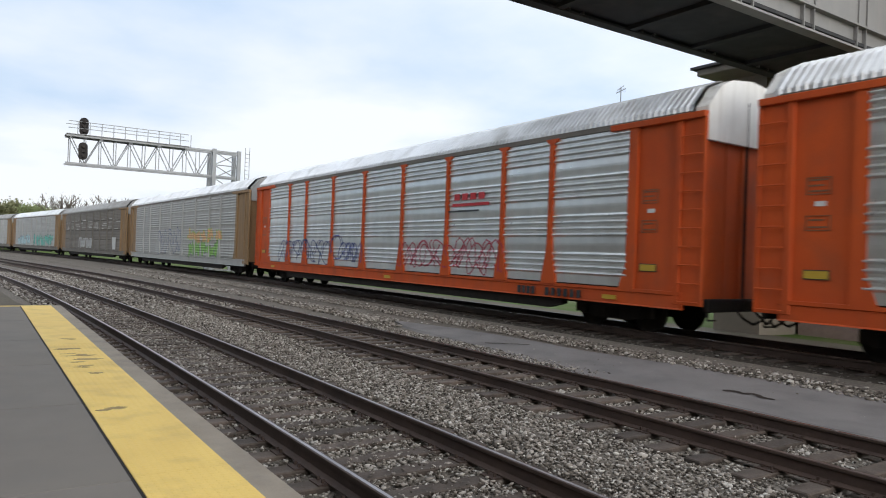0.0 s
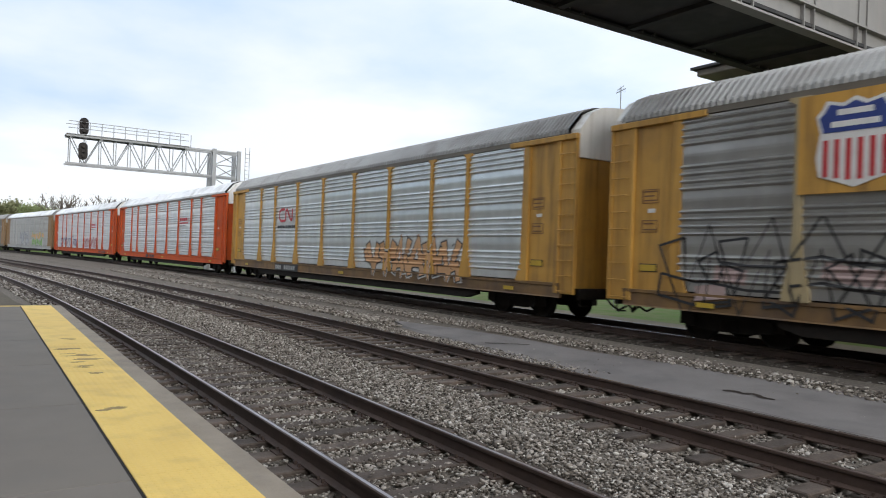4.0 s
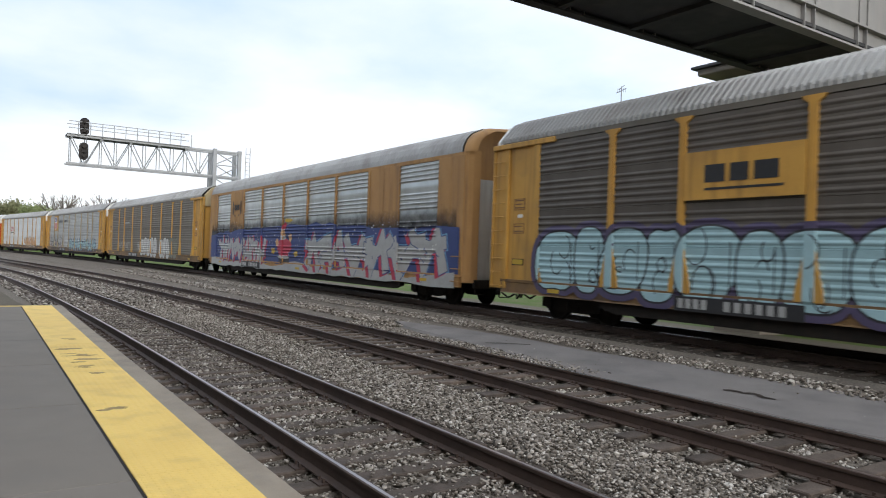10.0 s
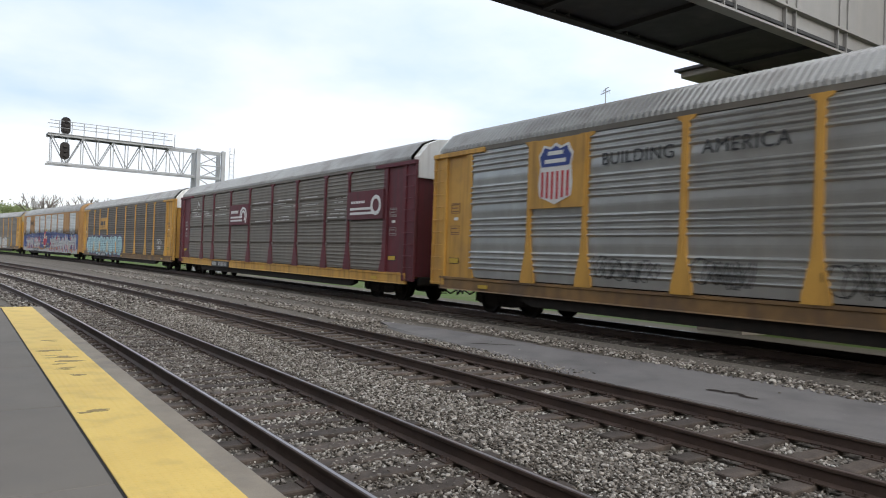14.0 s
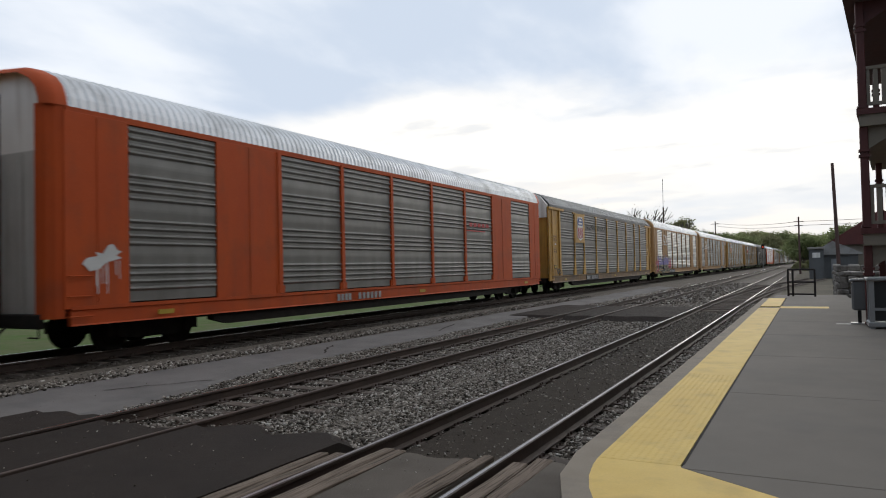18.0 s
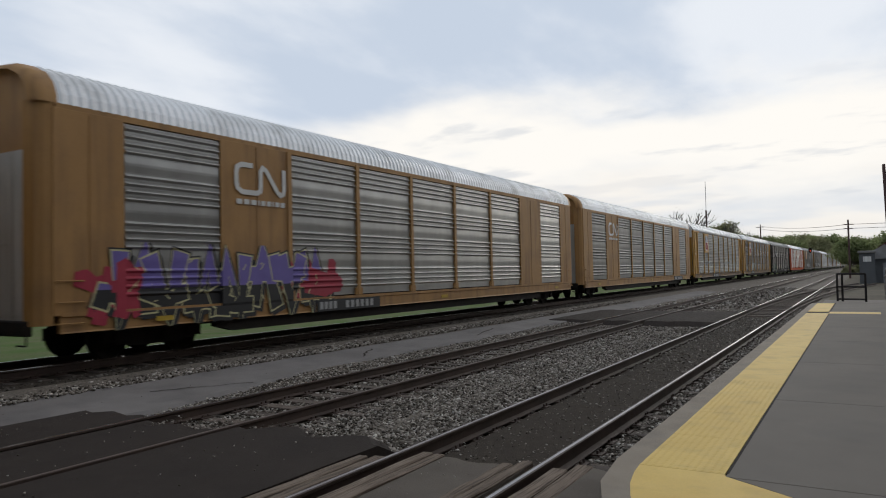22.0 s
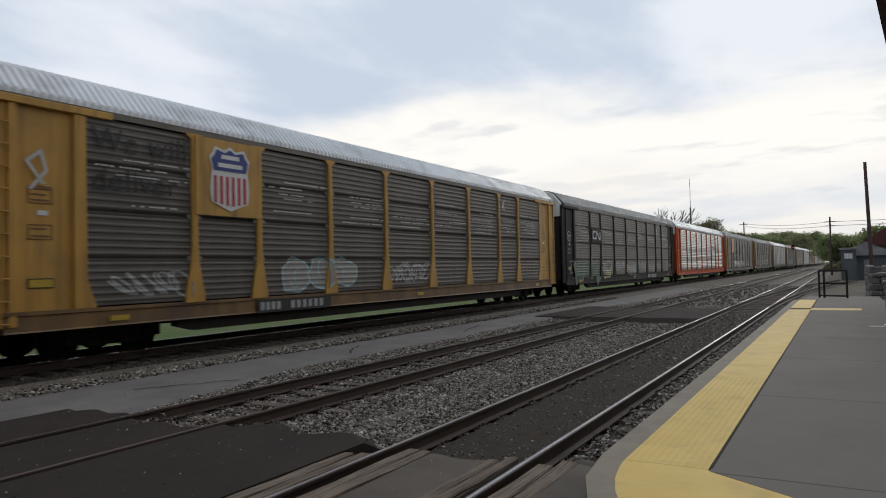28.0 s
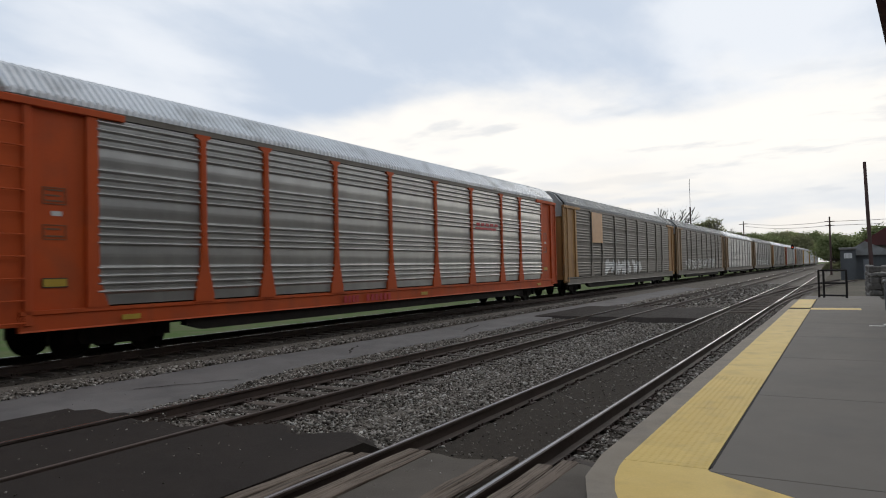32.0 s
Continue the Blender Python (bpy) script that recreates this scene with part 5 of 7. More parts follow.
def tag_piece(root, x0, x1, z0, z1, fill, line, seed, letters=5, halo=None, strokes=2, style="wild", rim=.055):
    """Sprayed piece of crowded abstract forms, each a part: rim, coloured body, highlights; nothing to read."""
    rng = random.Random(seed)
    w, h = (x1 - x0) / letters, z1 - z0
    if halo:
        n = 30
        top = [(x0 - .25 + (x1 - x0 + .5) * k / n, z1 + .1 + rng.uniform(-.12, .1)) for k in range(n + 1)]
        low = [(x1 + .25 - (x1 - x0 + .5) * k / n, z0 - .04 + rng.uniform(-.05, .1)) for k in range(n + 1)]
        bm = bmesh.new()
        cols = [(bm.verts.new((low[n - k][0], -.0004, low[n - k][1])), bm.verts.new((top[k][0], -.0004, top[k][1]))) for k in range(n + 1)]
        for a, b in zip(cols, cols[1:]):
            bm.faces.new((a[0], b[0], b[1], a[1]))
        drape(bm, root, z0 - .1, z1 + .25, x0 - .3, x1 + .3)
        part("sprayed_cloud", bm, halo, root, "soft sprayed cloud behind a tag")
    for k in range(letters):
        cx, cz = x0 + w * (k + .5) + rng.uniform(-.06, .06) * w, (z0 + z1) / 2 + rng.uniform(-.04, .04) * h
        y = -.001 - .0035 * (k % 2)
        bm = bmesh.new()
        if style == "bubble":
            lobes = [[(cx + a, cz + b) for a, b in loops_of_wave(rng, w * 1.06, h * rng.uniform(.88, 1.0))]]
        else:
            lobes = [shard(rng, cx, cz, w * 1.1, h) for _ in range(5)]
        for i, pts in enumerate(lobes):
            if fill:
                sheet_poly(bm, grown(pts, rim), y - .0002 * i, 0)
                sheet_poly(bm, pts, y - .0012 - .0002 * i, 1)
            else:
                stroke(bm, pts + pts[:1], .05, y - .0006 * i, 0)
        for _ in range(strokes):
            a, b = rng.uniform(-.25, .25) * w, rng.uniform(-.2, .2) * h
            if style == "bubble":
                r, p0 = rng.uniform(.1, .22) * min(w, h), rng.uniform(0, 6.28)
                pts = [(cx + a + r * math.cos(p0 + q), cz + b + 1.7 * r * math.sin(p0 + q)) for q in [2.2 * i / 5 for i in range(6)]]
            else:
                pts = [(cx + a, cz + b), (cx + a + rng.uniform(-.2, .2) * w, cz + b + rng.uniform(-.3, .3) * h)]
            stroke(bm, pts, rng.uniform(.03, .05), y - .0026, 0)
        drape(bm, root, z0 - .2, z1 + .2, cx - w, cx + w)
        part("sprayed_form", bm, [line, fill or line], root, "abstract form of a sprayed tag" if k == 0 else "")


def band(bm, pts, wd, y, mi=0, ends=0.0):
    """A mitred band of paint along a line of (x, z) points, its ends drawn out by `ends`."""
    p = [Vector(q) for q in pts]
    p[0] = p[0] + (p[0] - p[1]).normalized() * ends
    p[-1] = p[-1] + (p[-1] - p[-2]).normalized() * ends
    n, prev = len(p), None
    for i in range(n):
        d0 = (p[i] - p[i - 1]).normalized() if i else (p[1] - p[0]).normalized()
        d1 = (p[i + 1] - p[i]).normalized() if i < n - 1 else d0
        t = d0 + d1
        t = t.normalized() if t.length > 1e-3 else Vector((-d0.y, d0.x))
        nrm = Vector((-t.y, t.x)) * (wd / 2 / max(.62, abs(t.dot(d0))))
        pair = (bm.verts.new((p[i].x + nrm.x, y, p[i].y + nrm.y)), bm.verts.new((p[i].x - nrm.x, y, p[i].y - nrm.y)))
        if prev:
            bm.faces.new((prev[0], pair[0], pair[1], prev[1])).material_index = mi
        prev = pair
        y -= .00006


def trim(bm, z0, z1):
    """Cut the paint off below z0 and above z1."""
    for z, up in ((z0, False), (z1, True)):
        bmesh.ops.bisect_plane(bm, geom=bm.verts[:] + bm.edges[:] + bm.faces[:], plane_co=(0, 0, z), plane_no=(0, 0, 1), clear_outer=up, clear_inner=not up)


def zigzag(rng, cx, cz, w, h):
    """Strokes of one spiky sprayed form: a slanting zigzag and a hooked bar across it."""
    n, up, lean = rng.choice((2, 3, 3)), rng.random() < .5, rng.uniform(-.08, .2) * h
    main = []
    for i in range(n + 1):
        top = (i + up) % 2
        main.append((cx + w * (i / n - .5) * .8 + (lean if top else 0) + rng.uniform(-.05, .05) * w, cz + h * ((.44 if top else -.42) + rng.uniform(-.08, .06))))
    z = cz + h * rng.uniform(-.3, .3)
    s = rng.choice((-1, 1))
    bar = [(cx - s * .5 * w, z), (cx + s * .05 * w, z + rng.uniform(-.12, .12) * h), (cx + s * .5 * w, z + rng.uniform(-.1, .14) * h), (cx + s * .6 * w, z - rng.choice((-1, 1)) * .26 * h)]
    return [main, bar]


def piece(root, x0, x1, z0, z1, fill, line, seed, letters, shadow=None, outer=None, split=None, rim=.05, thick=.24, drop=(.09, -.1)):
    """Large sprayed piece of interlocked spiky forms with a drop shadow, an outer glow and a two-tone filling; nothing to read.
    split: (height, paint) of the lower tone."""
    rng = random.Random(seed)
    w, h = (x1 - x0) / letters, z1 - z0
    for k in range(letters):
        cx, cz = x0 + w * (k + .5), (z0 + z1) / 2 + rng.uniform(-.05, .05) * h
        strokes = zigzag(rng, cx, cz, w * 1.12, h)
        wd = thick * min(w * 1.25, h)
        bm = bmesh.new()
        base = -.0006 - .0004 * (k % 2)
        for i, pts in enumerate(strokes):
            t = wd * (1.0 if i == 0 else .8)
            y = base - .0003 * i
            if outer:
                band(bm, pts, t + 4.2 * rim, y, 3, 2.0 * rim)
            if shadow:
                for f in (.5, 1.0):
                    band(bm, [(a + drop[0] * f, b + drop[1] * f) for a, b in pts], t + 1.6 * rim, y - .0012 - .0004 * f, 2, .8 * rim)
            band(bm, pts, t + 2 * rim, y - .0026 - .001 * (k % 2), 0, rim)
            if fill:
                band(bm, pts, t, y - .0038 - .001 * (k % 2), 1)
        if fill:
            for _ in range(3):
                a, b = rng.uniform(-.4, .4) * w, rng.uniform(-.36, .36) * h
                band(bm, [(cx + a, cz + b), (cx + a + rng.uniform(.05, .16) * w, cz + b + rng.uniform(-.12, .12) * h)], rng.uniform(.02, .04), base - .0062, 0)
        trim(bm, max(.62, z0 - .12), z1 + .16)
        drape(bm, root, z0 - .45, z1 + .35, cx - w * 1.2, cx + w * 1.2)
        if split:
            for f in bm.faces:
                if f.material_index == 1 and f.calc_center_median().z < split[0]:
                    f.material_index = 4
        part("sprayed_form", bm, [line, fill or line, shadow or line, outer or line, split[1] if split else line], root, "spiky abstract form of a sprayed piece" if k == 0 else "")


def bubble_piece(root, x0, x1, z0, z1, fill, line, seed, letters, halo=None, rim=.05, glow=.16):
    """Round swelling sprayed forms pressed against one another, with a dark line, inner curls and a thin coloured glow."""
    rng = random.Random(seed)
    widths = [rng.uniform(.75, 1.25) for _ in range(letters)]
    k0 = (x1 - x0) / sum(widths)
    x = x0
    for k, wk in enumerate(widths):
        w, h = wk * k0, z1 - z0
        cx, cz = x + w / 2, (z0 + z1) / 2 + rng.uniform(-.03, .03) * h
        x += w
        hh = h * rng.uniform(.92, 1.05)
        lean, n, sq = rng.uniform(-.06, .08) * h, 30, rng.uniform(2.4, 3.0)
        dent, at = rng.uniform(.08, .2), rng.choice((1.57, 4.71, .6, 5.6, 2.6))

        def outline(d):
            out = []
            for i in range(n):
                a = 2 * math.pi * i / n
                c, q = math.cos(a), math.sin(a)
                r = (abs(c) ** sq + abs(q) ** sq) ** (-1 / sq) * (1 - dent * math.exp(-((((a - at + math.pi) % (2 * math.pi)) - math.pi) / .35) ** 2))
                out.append((cx + (w * .56 + d) * c * r + lean * q * r, cz + (hh / 2 + d) * q * r))
            return out
        bm = bmesh.new()
        o = .0009 * (k % 3)
        if halo:
            sheet_poly(bm, outline(rim + glow), -.0003 - .0001 * (k % 3), 2)
        sheet_poly(bm, outline(rim), -.0012 - o, 0)
        if fill:
            sheet_poly(bm, outline(0), -.0018 - o, 1)
        for i in range(3):      # curls that divide the form
            ex, ez, r = cx + rng.uniform(-.22, .22) * w, cz + rng.choice((-.25, 0, .25)) * hh, rng.uniform(.1, .2) * w
            p0, turn = rng.uniform(0, 6.28), rng.uniform(2.0, 4.4)
            stroke(bm, [(ex + r * math.cos(p0 + turn * q / 8), ez + 1.5 * r * math.sin(p0 + turn * q / 8)) for q in range(9)], rim * .7, -.0042 - o, 0)
        stroke(bm, [(cx + w * .36, cz - hh * .3 + hh * .62 * q / 5 + .03 * math.sin(q)) for q in range(6)], rim * .6, -.0048 - o, 0)
        trim(bm, .62, z1 + .4)
        drape(bm, root, z0 - .4, z1 + .4, cx - w, cx + w)
        part("sprayed_form", bm, [line, fill or line, halo or line], root, "round swelling form of a sprayed tag" if k == 0 else "")


def line_piece(root, x0, x1, z0, z1, ink, seed, letters, wd=.055, wash=None):
    """The same forms as bare outlines over a thin wash."""
    rng = random.Random(seed)
    w, h = (x1 - x0) / letters, z1 - z0
    for k in range(letters):
        cx, cz = x0 + w * (k + .5), (z0 + z1) / 2 + rng.uniform(-.05, .05) * h
        bm = bmesh.new()
        for i, pts in enumerate(zigzag(rng, cx, cz, w * 1.2, h)):
            t = .2 * min(w * 1.25, h) * (1 - .25 * i)
            p = [Vector(q) for q in pts]
            sides = ([], [])
            for j in range(len(p)):
                d = (p[min(j + 1, len(p) - 1)] - p[max(j - 1, 0)]).normalized()
                for sgn, out in ((1, sides[0]), (-1, sides[1])):
                    out.append((p[j].x - sgn * d.y * t, p[j].y + sgn * d.x * t))
            if wash and i:
                band(bm, pts[1:3], t * 1.3, -.0005 - .0003 * i, 1)
            ring_of = sides[0] + sides[1][::-1]
            band(bm, ring_of + ring_of[:1], wd, -.0018 - .0008 * i - .0006 * (k % 2), 0)
        trim(bm, max(.62, z0 - .1), z1 + .25)
        drape(bm, root, z0 - .35, z1 + .35, cx - w * 1.2, cx + w * 1.2)
        part("sprayed_outline", bm, [ink, wash or ink], root, "dark sprayed outline of an abstract form" if k == 0 else "")


def scrawl(root, x0, x1, z0, z1, ink, seed, n=5, wd=.045):
    """Loose looping line of thin spray paint, one part for each loop."""
    rng = random.Random(seed)
    for k in range(n):
        bm = bmesh.new()
        cx, cz = x0 + (x1 - x0) * (k + .5) / n, (z0 + z1) / 2 + rng.uniform(-.12, .12) * (z1 - z0)
        w, h, ph, f = (x1 - x0) / n * .8, (z1 - z0) * rng.uniform(.3, .5), rng.uniform(0, 6), rng.choice((1, 1.5, 2))
        pts = [(cx + w * math.cos(ph + q) + .3 * w * (q / 5 - .5), cz + h * math.sin(f * q + ph * .7)) for q in [i * 8.6 / 25 for i in range(26)]]
        stroke(bm, pts, wd, -.001)
        drape(bm, root, z0 - .2, z1 + .2, cx - 1.4 * w, cx + 1.4 * w)
        part("scrawl", bm, ink, root, "thin sprayed loop" if k == 0 else "")


def seam_details(root, edges):
    """Bolted clips where the sheets of a seamed side meet the posts, and rows of small vent slots whose daylight is
    white paint.
    """
    h = (Z_TOP - Z_PAN) / 4

    def clip():
        bm = bmesh.new()
        rod(bm, (0, -.03, 0), (0, .01, 0), .055, 8)
        return mesh_of(bm, "clip")
    for x in POSTS:
        for k in (1, 2, 3):
            for o in (-.15, .15):
                fixed("clip", "clip", clip, M["mid_steel"], root, "", Matrix.Translation((x + o, -HALF, Z_PAN + k * h)))
    rng = random.Random(root.name)
    bm = bmesh.new()
    for a, b in zip(edges, edges[1:]):
        heights = rng.sample((3.02, 3.17, 3.32, 3.5, 3.62, 3.78, 3.93), rng.randrange(3, 6))
        for z in heights:
            u = a + .18 + rng.uniform(0, .35) * (b - a)
            end = min(b - .18, u + rng.uniform(.35, .75) * (b - a))
            while u < end:
                if rng.random() > .12:
                    extruded(bm, rect(u, u + .07, z, z + .03), "y", -HALF - .022, -HALF - .012)
                u += .105
    # white paint stands in for the sky shining through the slots
    tagged(part("vent_perforation", bm, M["ink_white"], root, "rows of small vent slots, painted white as sky light showing through"), kind="stuff")


def splash(root, x, z, ink, seed):
    """A burst of thrown paint with drips running down from it."""
    rng = random.Random(seed)
    bm = bmesh.new()
    sheet_poly(bm, [(x + .42 * math.cos(a) * rng.uniform(.35, 1) + .25 * math.sin(a), z + .3 * math.sin(a) * rng.uniform(.35, 1)) for a in [k * 6.283 / 22 for k in range(22)]], -.001)
    drape(bm, root, z - .5, z + .5, x - .8, x + .8)
    blot = part("paint_splash", bm, ink, root, "burst of thrown white paint")
    for _ in range(9):
        bm = bmesh.new()
        u = x + rng.uniform(-.5, .35)
        stroke(bm, [(u, z - .05), (u + .01, z - rng.uniform(.25, .75))], rng.uniform(.012, .03), -.0015)
        drape(bm, root, z - .9, z + .1, u - .1, u + .1)
        part("drip", bm, ink, blot)


def soft_spray(name, col, z0, z1):
    """Spray paint that thins out upwards into single specks."""
    m = paint(name, col)
    n, l = m.node_tree.nodes, m.node_tree.links
    tc, sp, mr = n.new("ShaderNodeTexCoord"), n.new("ShaderNodeSeparateXYZ"), n.new("ShaderNodeMapRange")
    l.new(tc.outputs["Object"], sp.inputs[0]); l.new(sp.outputs["Z"], mr.inputs["Value"])
    mr.inputs["From Min"].default_value, mr.inputs["From Max"].default_value, mr.inputs["To Min"].default_value, mr.inputs["To Max"].default_value = z0, z1, 1.0, 0.0
    t = n.new("ShaderNodeTexNoise"); t.inputs["Scale"].default_value, t.inputs["Detail"].default_value = 2.5, 8
    l.new(tc.outputs["Object"], t.inputs["Vector"])
    mul = n.new("ShaderNodeMath"); mul.operation = "MULTIPLY_ADD"; mul.inputs[1].default_value = 1.2; mul.use_clamp = True
    off = n.new("ShaderNodeMath"); off.operation = "SUBTRACT"; off.inputs[1].default_value = 0.6
    l.new(t.outputs["Fac"], mul.inputs[0]); l.new(mr.outputs[0], off.inputs[0]); l.new(off.outputs[0], mul.inputs[2])
    l.new(mul.outputs[0], n["Principled BSDF"].inputs["Alpha"])
    return m


M["soft_black"] = soft_spray("soft_black_spray", (.02, .02, .024), 2.35, 3.2)
CARS = {}


def marks(root, number_at=9.7, dark=True, ink="spray_grey"):
    """Unreadable running number on the sill, yellow reflective dashes and small data blocks on the end bays."""
    if dark:
        patch("number_plate", root, rect(number_at - .1, number_at + 2.75, .63, .94), M["ink_black"], -HALF - .043, "black plate with an unreadable running number")
    bars(root, number_at, .69, [.13] * 4, .2, M[ink], .06, None, "number", -HALF - .05)
    bars(root, number_at + 1.1, .69, [.14] * 6, .2, M[ink], .09, None, "number", -HALF - .05)
    for x in (2.5, 14.0, 24.6):
        patch("reflector", root, rect(x, x + .42, .74, .84), M["ink_yellow"], -HALF - .043)


def bay_marks(root, ink="ink_faint"):
    for x0 in (.95, CAR - 1.65):
        for z, h, rows in ((2.95, .3, 3), (2.3, .26, 2)):      # stencilled data blocks in thin frames
            frame_bars = [rect(x0, x0 + .44, z, z + .016), rect(x0, x0 + .44, z + h, z + h + .016), rect(x0, x0 + .016, z, z + h), rect(x0 + .424, x0 + .44, z, z + h)]
            for pts in frame_bars:
                patch("data_frame", root, pts, M[ink], -HALF + .03, "", .012)
            for k in range(rows):
                patch("data_line", root, rect(x0 + .05, x0 + .39 - .06 * (k % 2), z + .05 + k * h / rows, z + .08 + k * h / rows), M[ink], -HALF + .03, "", .012)
        plate = patch("data_plate", root, rect(x0 - .02, x0 + .46, 1.42, 1.6), M["ink_black"], -HALF + .024, "amber plate in a dark frame", .016)
        patch("plate_face", plate, rect(x0, x0 + .44, 1.44, 1.58), M["ink_yellow"], -HALF + .018, "", .01)
        patch("notice", root, rect(x0 + .16, x0 + .36, 2.74, 2.83), M["ink_white"], -HALF + .03, "small white notice", .012)


MS = M["mid_steel"]
BS, GS, DS, RW, RG = M["bright_steel"], M["grey_steel"], M["dark_steel"], M["roof_white"], M["roof_grey"]


def add(i, car):
    CARS[i] = car
    return car


def far_cars():
    kw = dict(sill=DS, cap=RG)
    add(-6, post_car("auto_carrier", "dull ochre auto carrier with grimy steel sides", "ochre_dull", DS, RG, posts=DS, **kw))
    add(-5, post_car("auto_carrier", "dull ochre auto carrier with grey steel sides", "ochre_dull", GS, RG, posts=GS, **kw))
    add(-4, post_car("auto_carrier", "dull ochre auto carrier with weathered steel sides", "ochre_dull", GS, RG, posts=GS, **kw))
    c = add(-3, post_car("auto_carrier", "dull ochre auto carrier with cyan tags along its sill", "ochre_dull", GS, RW, posts=GS, **kw))
    tag_piece(c, 4, 12, 1.1, 2.3, M["spray_cyan"], M["ink_black"], 31, 6)
    tag_piece(c, 14, 24, 1.1, 2.4, M["spray_teal"], M["ink_black"], 32, 7)
    c = add(-2, post_car("auto_carrier", "dull ochre auto carrier with grimy dark panels and pale tags", "ochre_dull", DS, RG, "seamed", posts=DS, **kw))
    tag_piece(c, 9, 15, 1.1, 2.2, M["spray_grey"], M["spray_white"], 33, 4, None, 2, "bubble")
    patch("pale_square", c, rect(22.6, 24, 1.1, 2.2), M["spray_white"], -HALF - .05)
    c = add(-1, post_car("auto_carrier", "dull ochre auto carrier with grey corrugated sides and bright tags", "ochre_dull", GS, RW, posts=GS, sill=GS, cap=RG))
    tag_piece(c, 9.2, 14.8, 1.1, 2.7, M["spray_grey"], M["spray_navy"], 34, 5, None, 2)
    tag_piece(c, 16.6, 23.0, 1.05, 1.9, M["spray_green"], M["spray_moss"], 35, 5)
    tag_piece(c, 16.6, 23.0, 1.9, 2.7, M["spray_peach"], M["spray_green"], 36, 5)


def cars_of_first_view():
    c = add(0, post_car("auto_carrier", "orange auto carrier with bright corrugated sides and faint tags", "orange", BS, RW))
    bars(c, 18.2, 3.15, [1.9], .09, M["ink_red"]); bars(c, 18.3, 3.34, [.3, .3, .3, .3], .2, M["ink_red"], .12); bars(c, 18.0, 2.98, [1.6], .05, M["ink_black"])
    scrawl(c, 3.5, 9.0, 1.15, 2.2, M["spray_navy"], 1, 7); scrawl(c, 9.6, 12.0, 1.2, 2.2, M["ink_blue"], 2, 4); scrawl(c, 15.2, 20.5, 1.15, 2.2, M["spray_red"], 3, 8)
    bay_marks(c); marks(c, 21.5, False, "ink_black")
    c = add(1, post_car("auto_carrier", "orange auto carrier with clean bright corrugated sides", "orange", BS, RW))
    bars(c, 18.2, 3.15, [1.9], .09, M["ink_red"]); bars(c, 18.3, 3.34, [.3, .3, .3, .3], .2, M["ink_red"], .12); bars(c, 18.0, 2.98, [1.6], .05, M["ink_black"])
    bay_marks(c); marks(c, 9.6, False, "ink_black")
    c = add(2, post_car("auto_carrier", "yellow auto carrier with bright sides and a peach tag", "yellow", BS, RG))
    b = bmesh.new(); ribbon(b, [(7.95, 3.56), (7.5, 3.56), (7.33, 3.46), (7.3, 3.3), (7.33, 3.12), (7.5, 3.0), (8.0, 3.0), (8.1, 3.1), (8.1, 3.46), (8.22, 3.55), (8.32, 3.48), (8.68, 3.08), (8.8, 3.02), (8.9, 3.12), (8.9, 3.58)], .11, -HALF - .05)
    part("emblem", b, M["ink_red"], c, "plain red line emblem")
    bars(c, 7.1, 2.66, [.26, .26, .26, .1, .2, .22, .1, .2, .2], .13, M["ink_black"], .05)
    piece(c, 16.4, 22.2, .9, 2.15, M["spray_peach"], M["ink_black"], 7, 6, None, M["spray_white"], None, .045)
    bay_marks(c); marks(c, 7.0)
    c = add(3, post_car("auto_carrier", "yellow auto carrier with striped shield and dark tags along its sill", "yellow", M["gloss_steel"], RG, posts=M["faded_post"]))
    emblem_panel(c, 4.6, 6.6, 2.95, Z_TOP, "yellow"); shield(c, 5.6, 3.85, 1.35, 1.45)
    lettering(c, "BUILDING", 7.1, 3.9, .42, M["ink_black"]); lettering(c, "AMERICA", 9.8, 3.9, .42, M["ink_black"])
    line_piece(c, 1.7, 9.6, .72, 2.3, M["ink_black"], 8, 6, .055, M["spray_blush"])
    piece(c, 12.4, 24.0, .8, 2.0, M["spray_cyan"], M["ink_black"], 9, 9, None, M["ink_blue"], None, .045)
    bay_marks(c); marks(c, 8.0)
    c = add(4, post_car("auto_carrier", "yellow auto carrier with grimy grey sides and white bubble tags", "yellow", DS, RG, cap=M["faded_post"]))
    scrawl(c, 4.7, 6.4, 1.3, 1.9, M["spray_dull"], 10, 5, .04); scrawl(c, 6.9, 8.4, 1.25, 1.85, M["spray_dull"], 70, 4, .04); scrawl(c, 11.2, 11.9, 1.2, 1.75, M["spray_grey"], 71, 3, .04)
    bubble_piece(c, 12.3, 16.9, .72, 2.2, M["spray_white"], M["ink_black"], 11, 5, None, .035)
    bubble_piece(c, 19.6, 22.1, .74, 2.15, M["spray_faint"], M["ink_black"], 73, 3, None, .03)
    bubble_piece(c, 17.8, 20.2, .66, 2.15, M["spray_white"], M["ink_black"], 12, 3, None, .035)
    bars(c, 6.9, 3.4, [.5, .5, .4], .12, M["spray_grey"]); bay_marks(c); marks(c, 8.6)
    c = add(5, flush_car("auto_carrier", "ochre auto carrier with a blue winter mural and red-white tags", "ochre", M["sheen_steel"], RG))
    draped_band("mural_shade", c, .9, 26.6, lambda x: 1.1, lambda x: 3.25, 61, M["soft_black"], "soft black sprayed upper edge", -.0002, 36, .12)
    draped_band("mural_field", c, .8, 26.8, lambda x: .95, lambda x: 2.5 + .3 * math.sin((x - 3) / 7), 62, M["spray_navy"], "dark blue sprayed winter sky", -.0007, 36, .1)
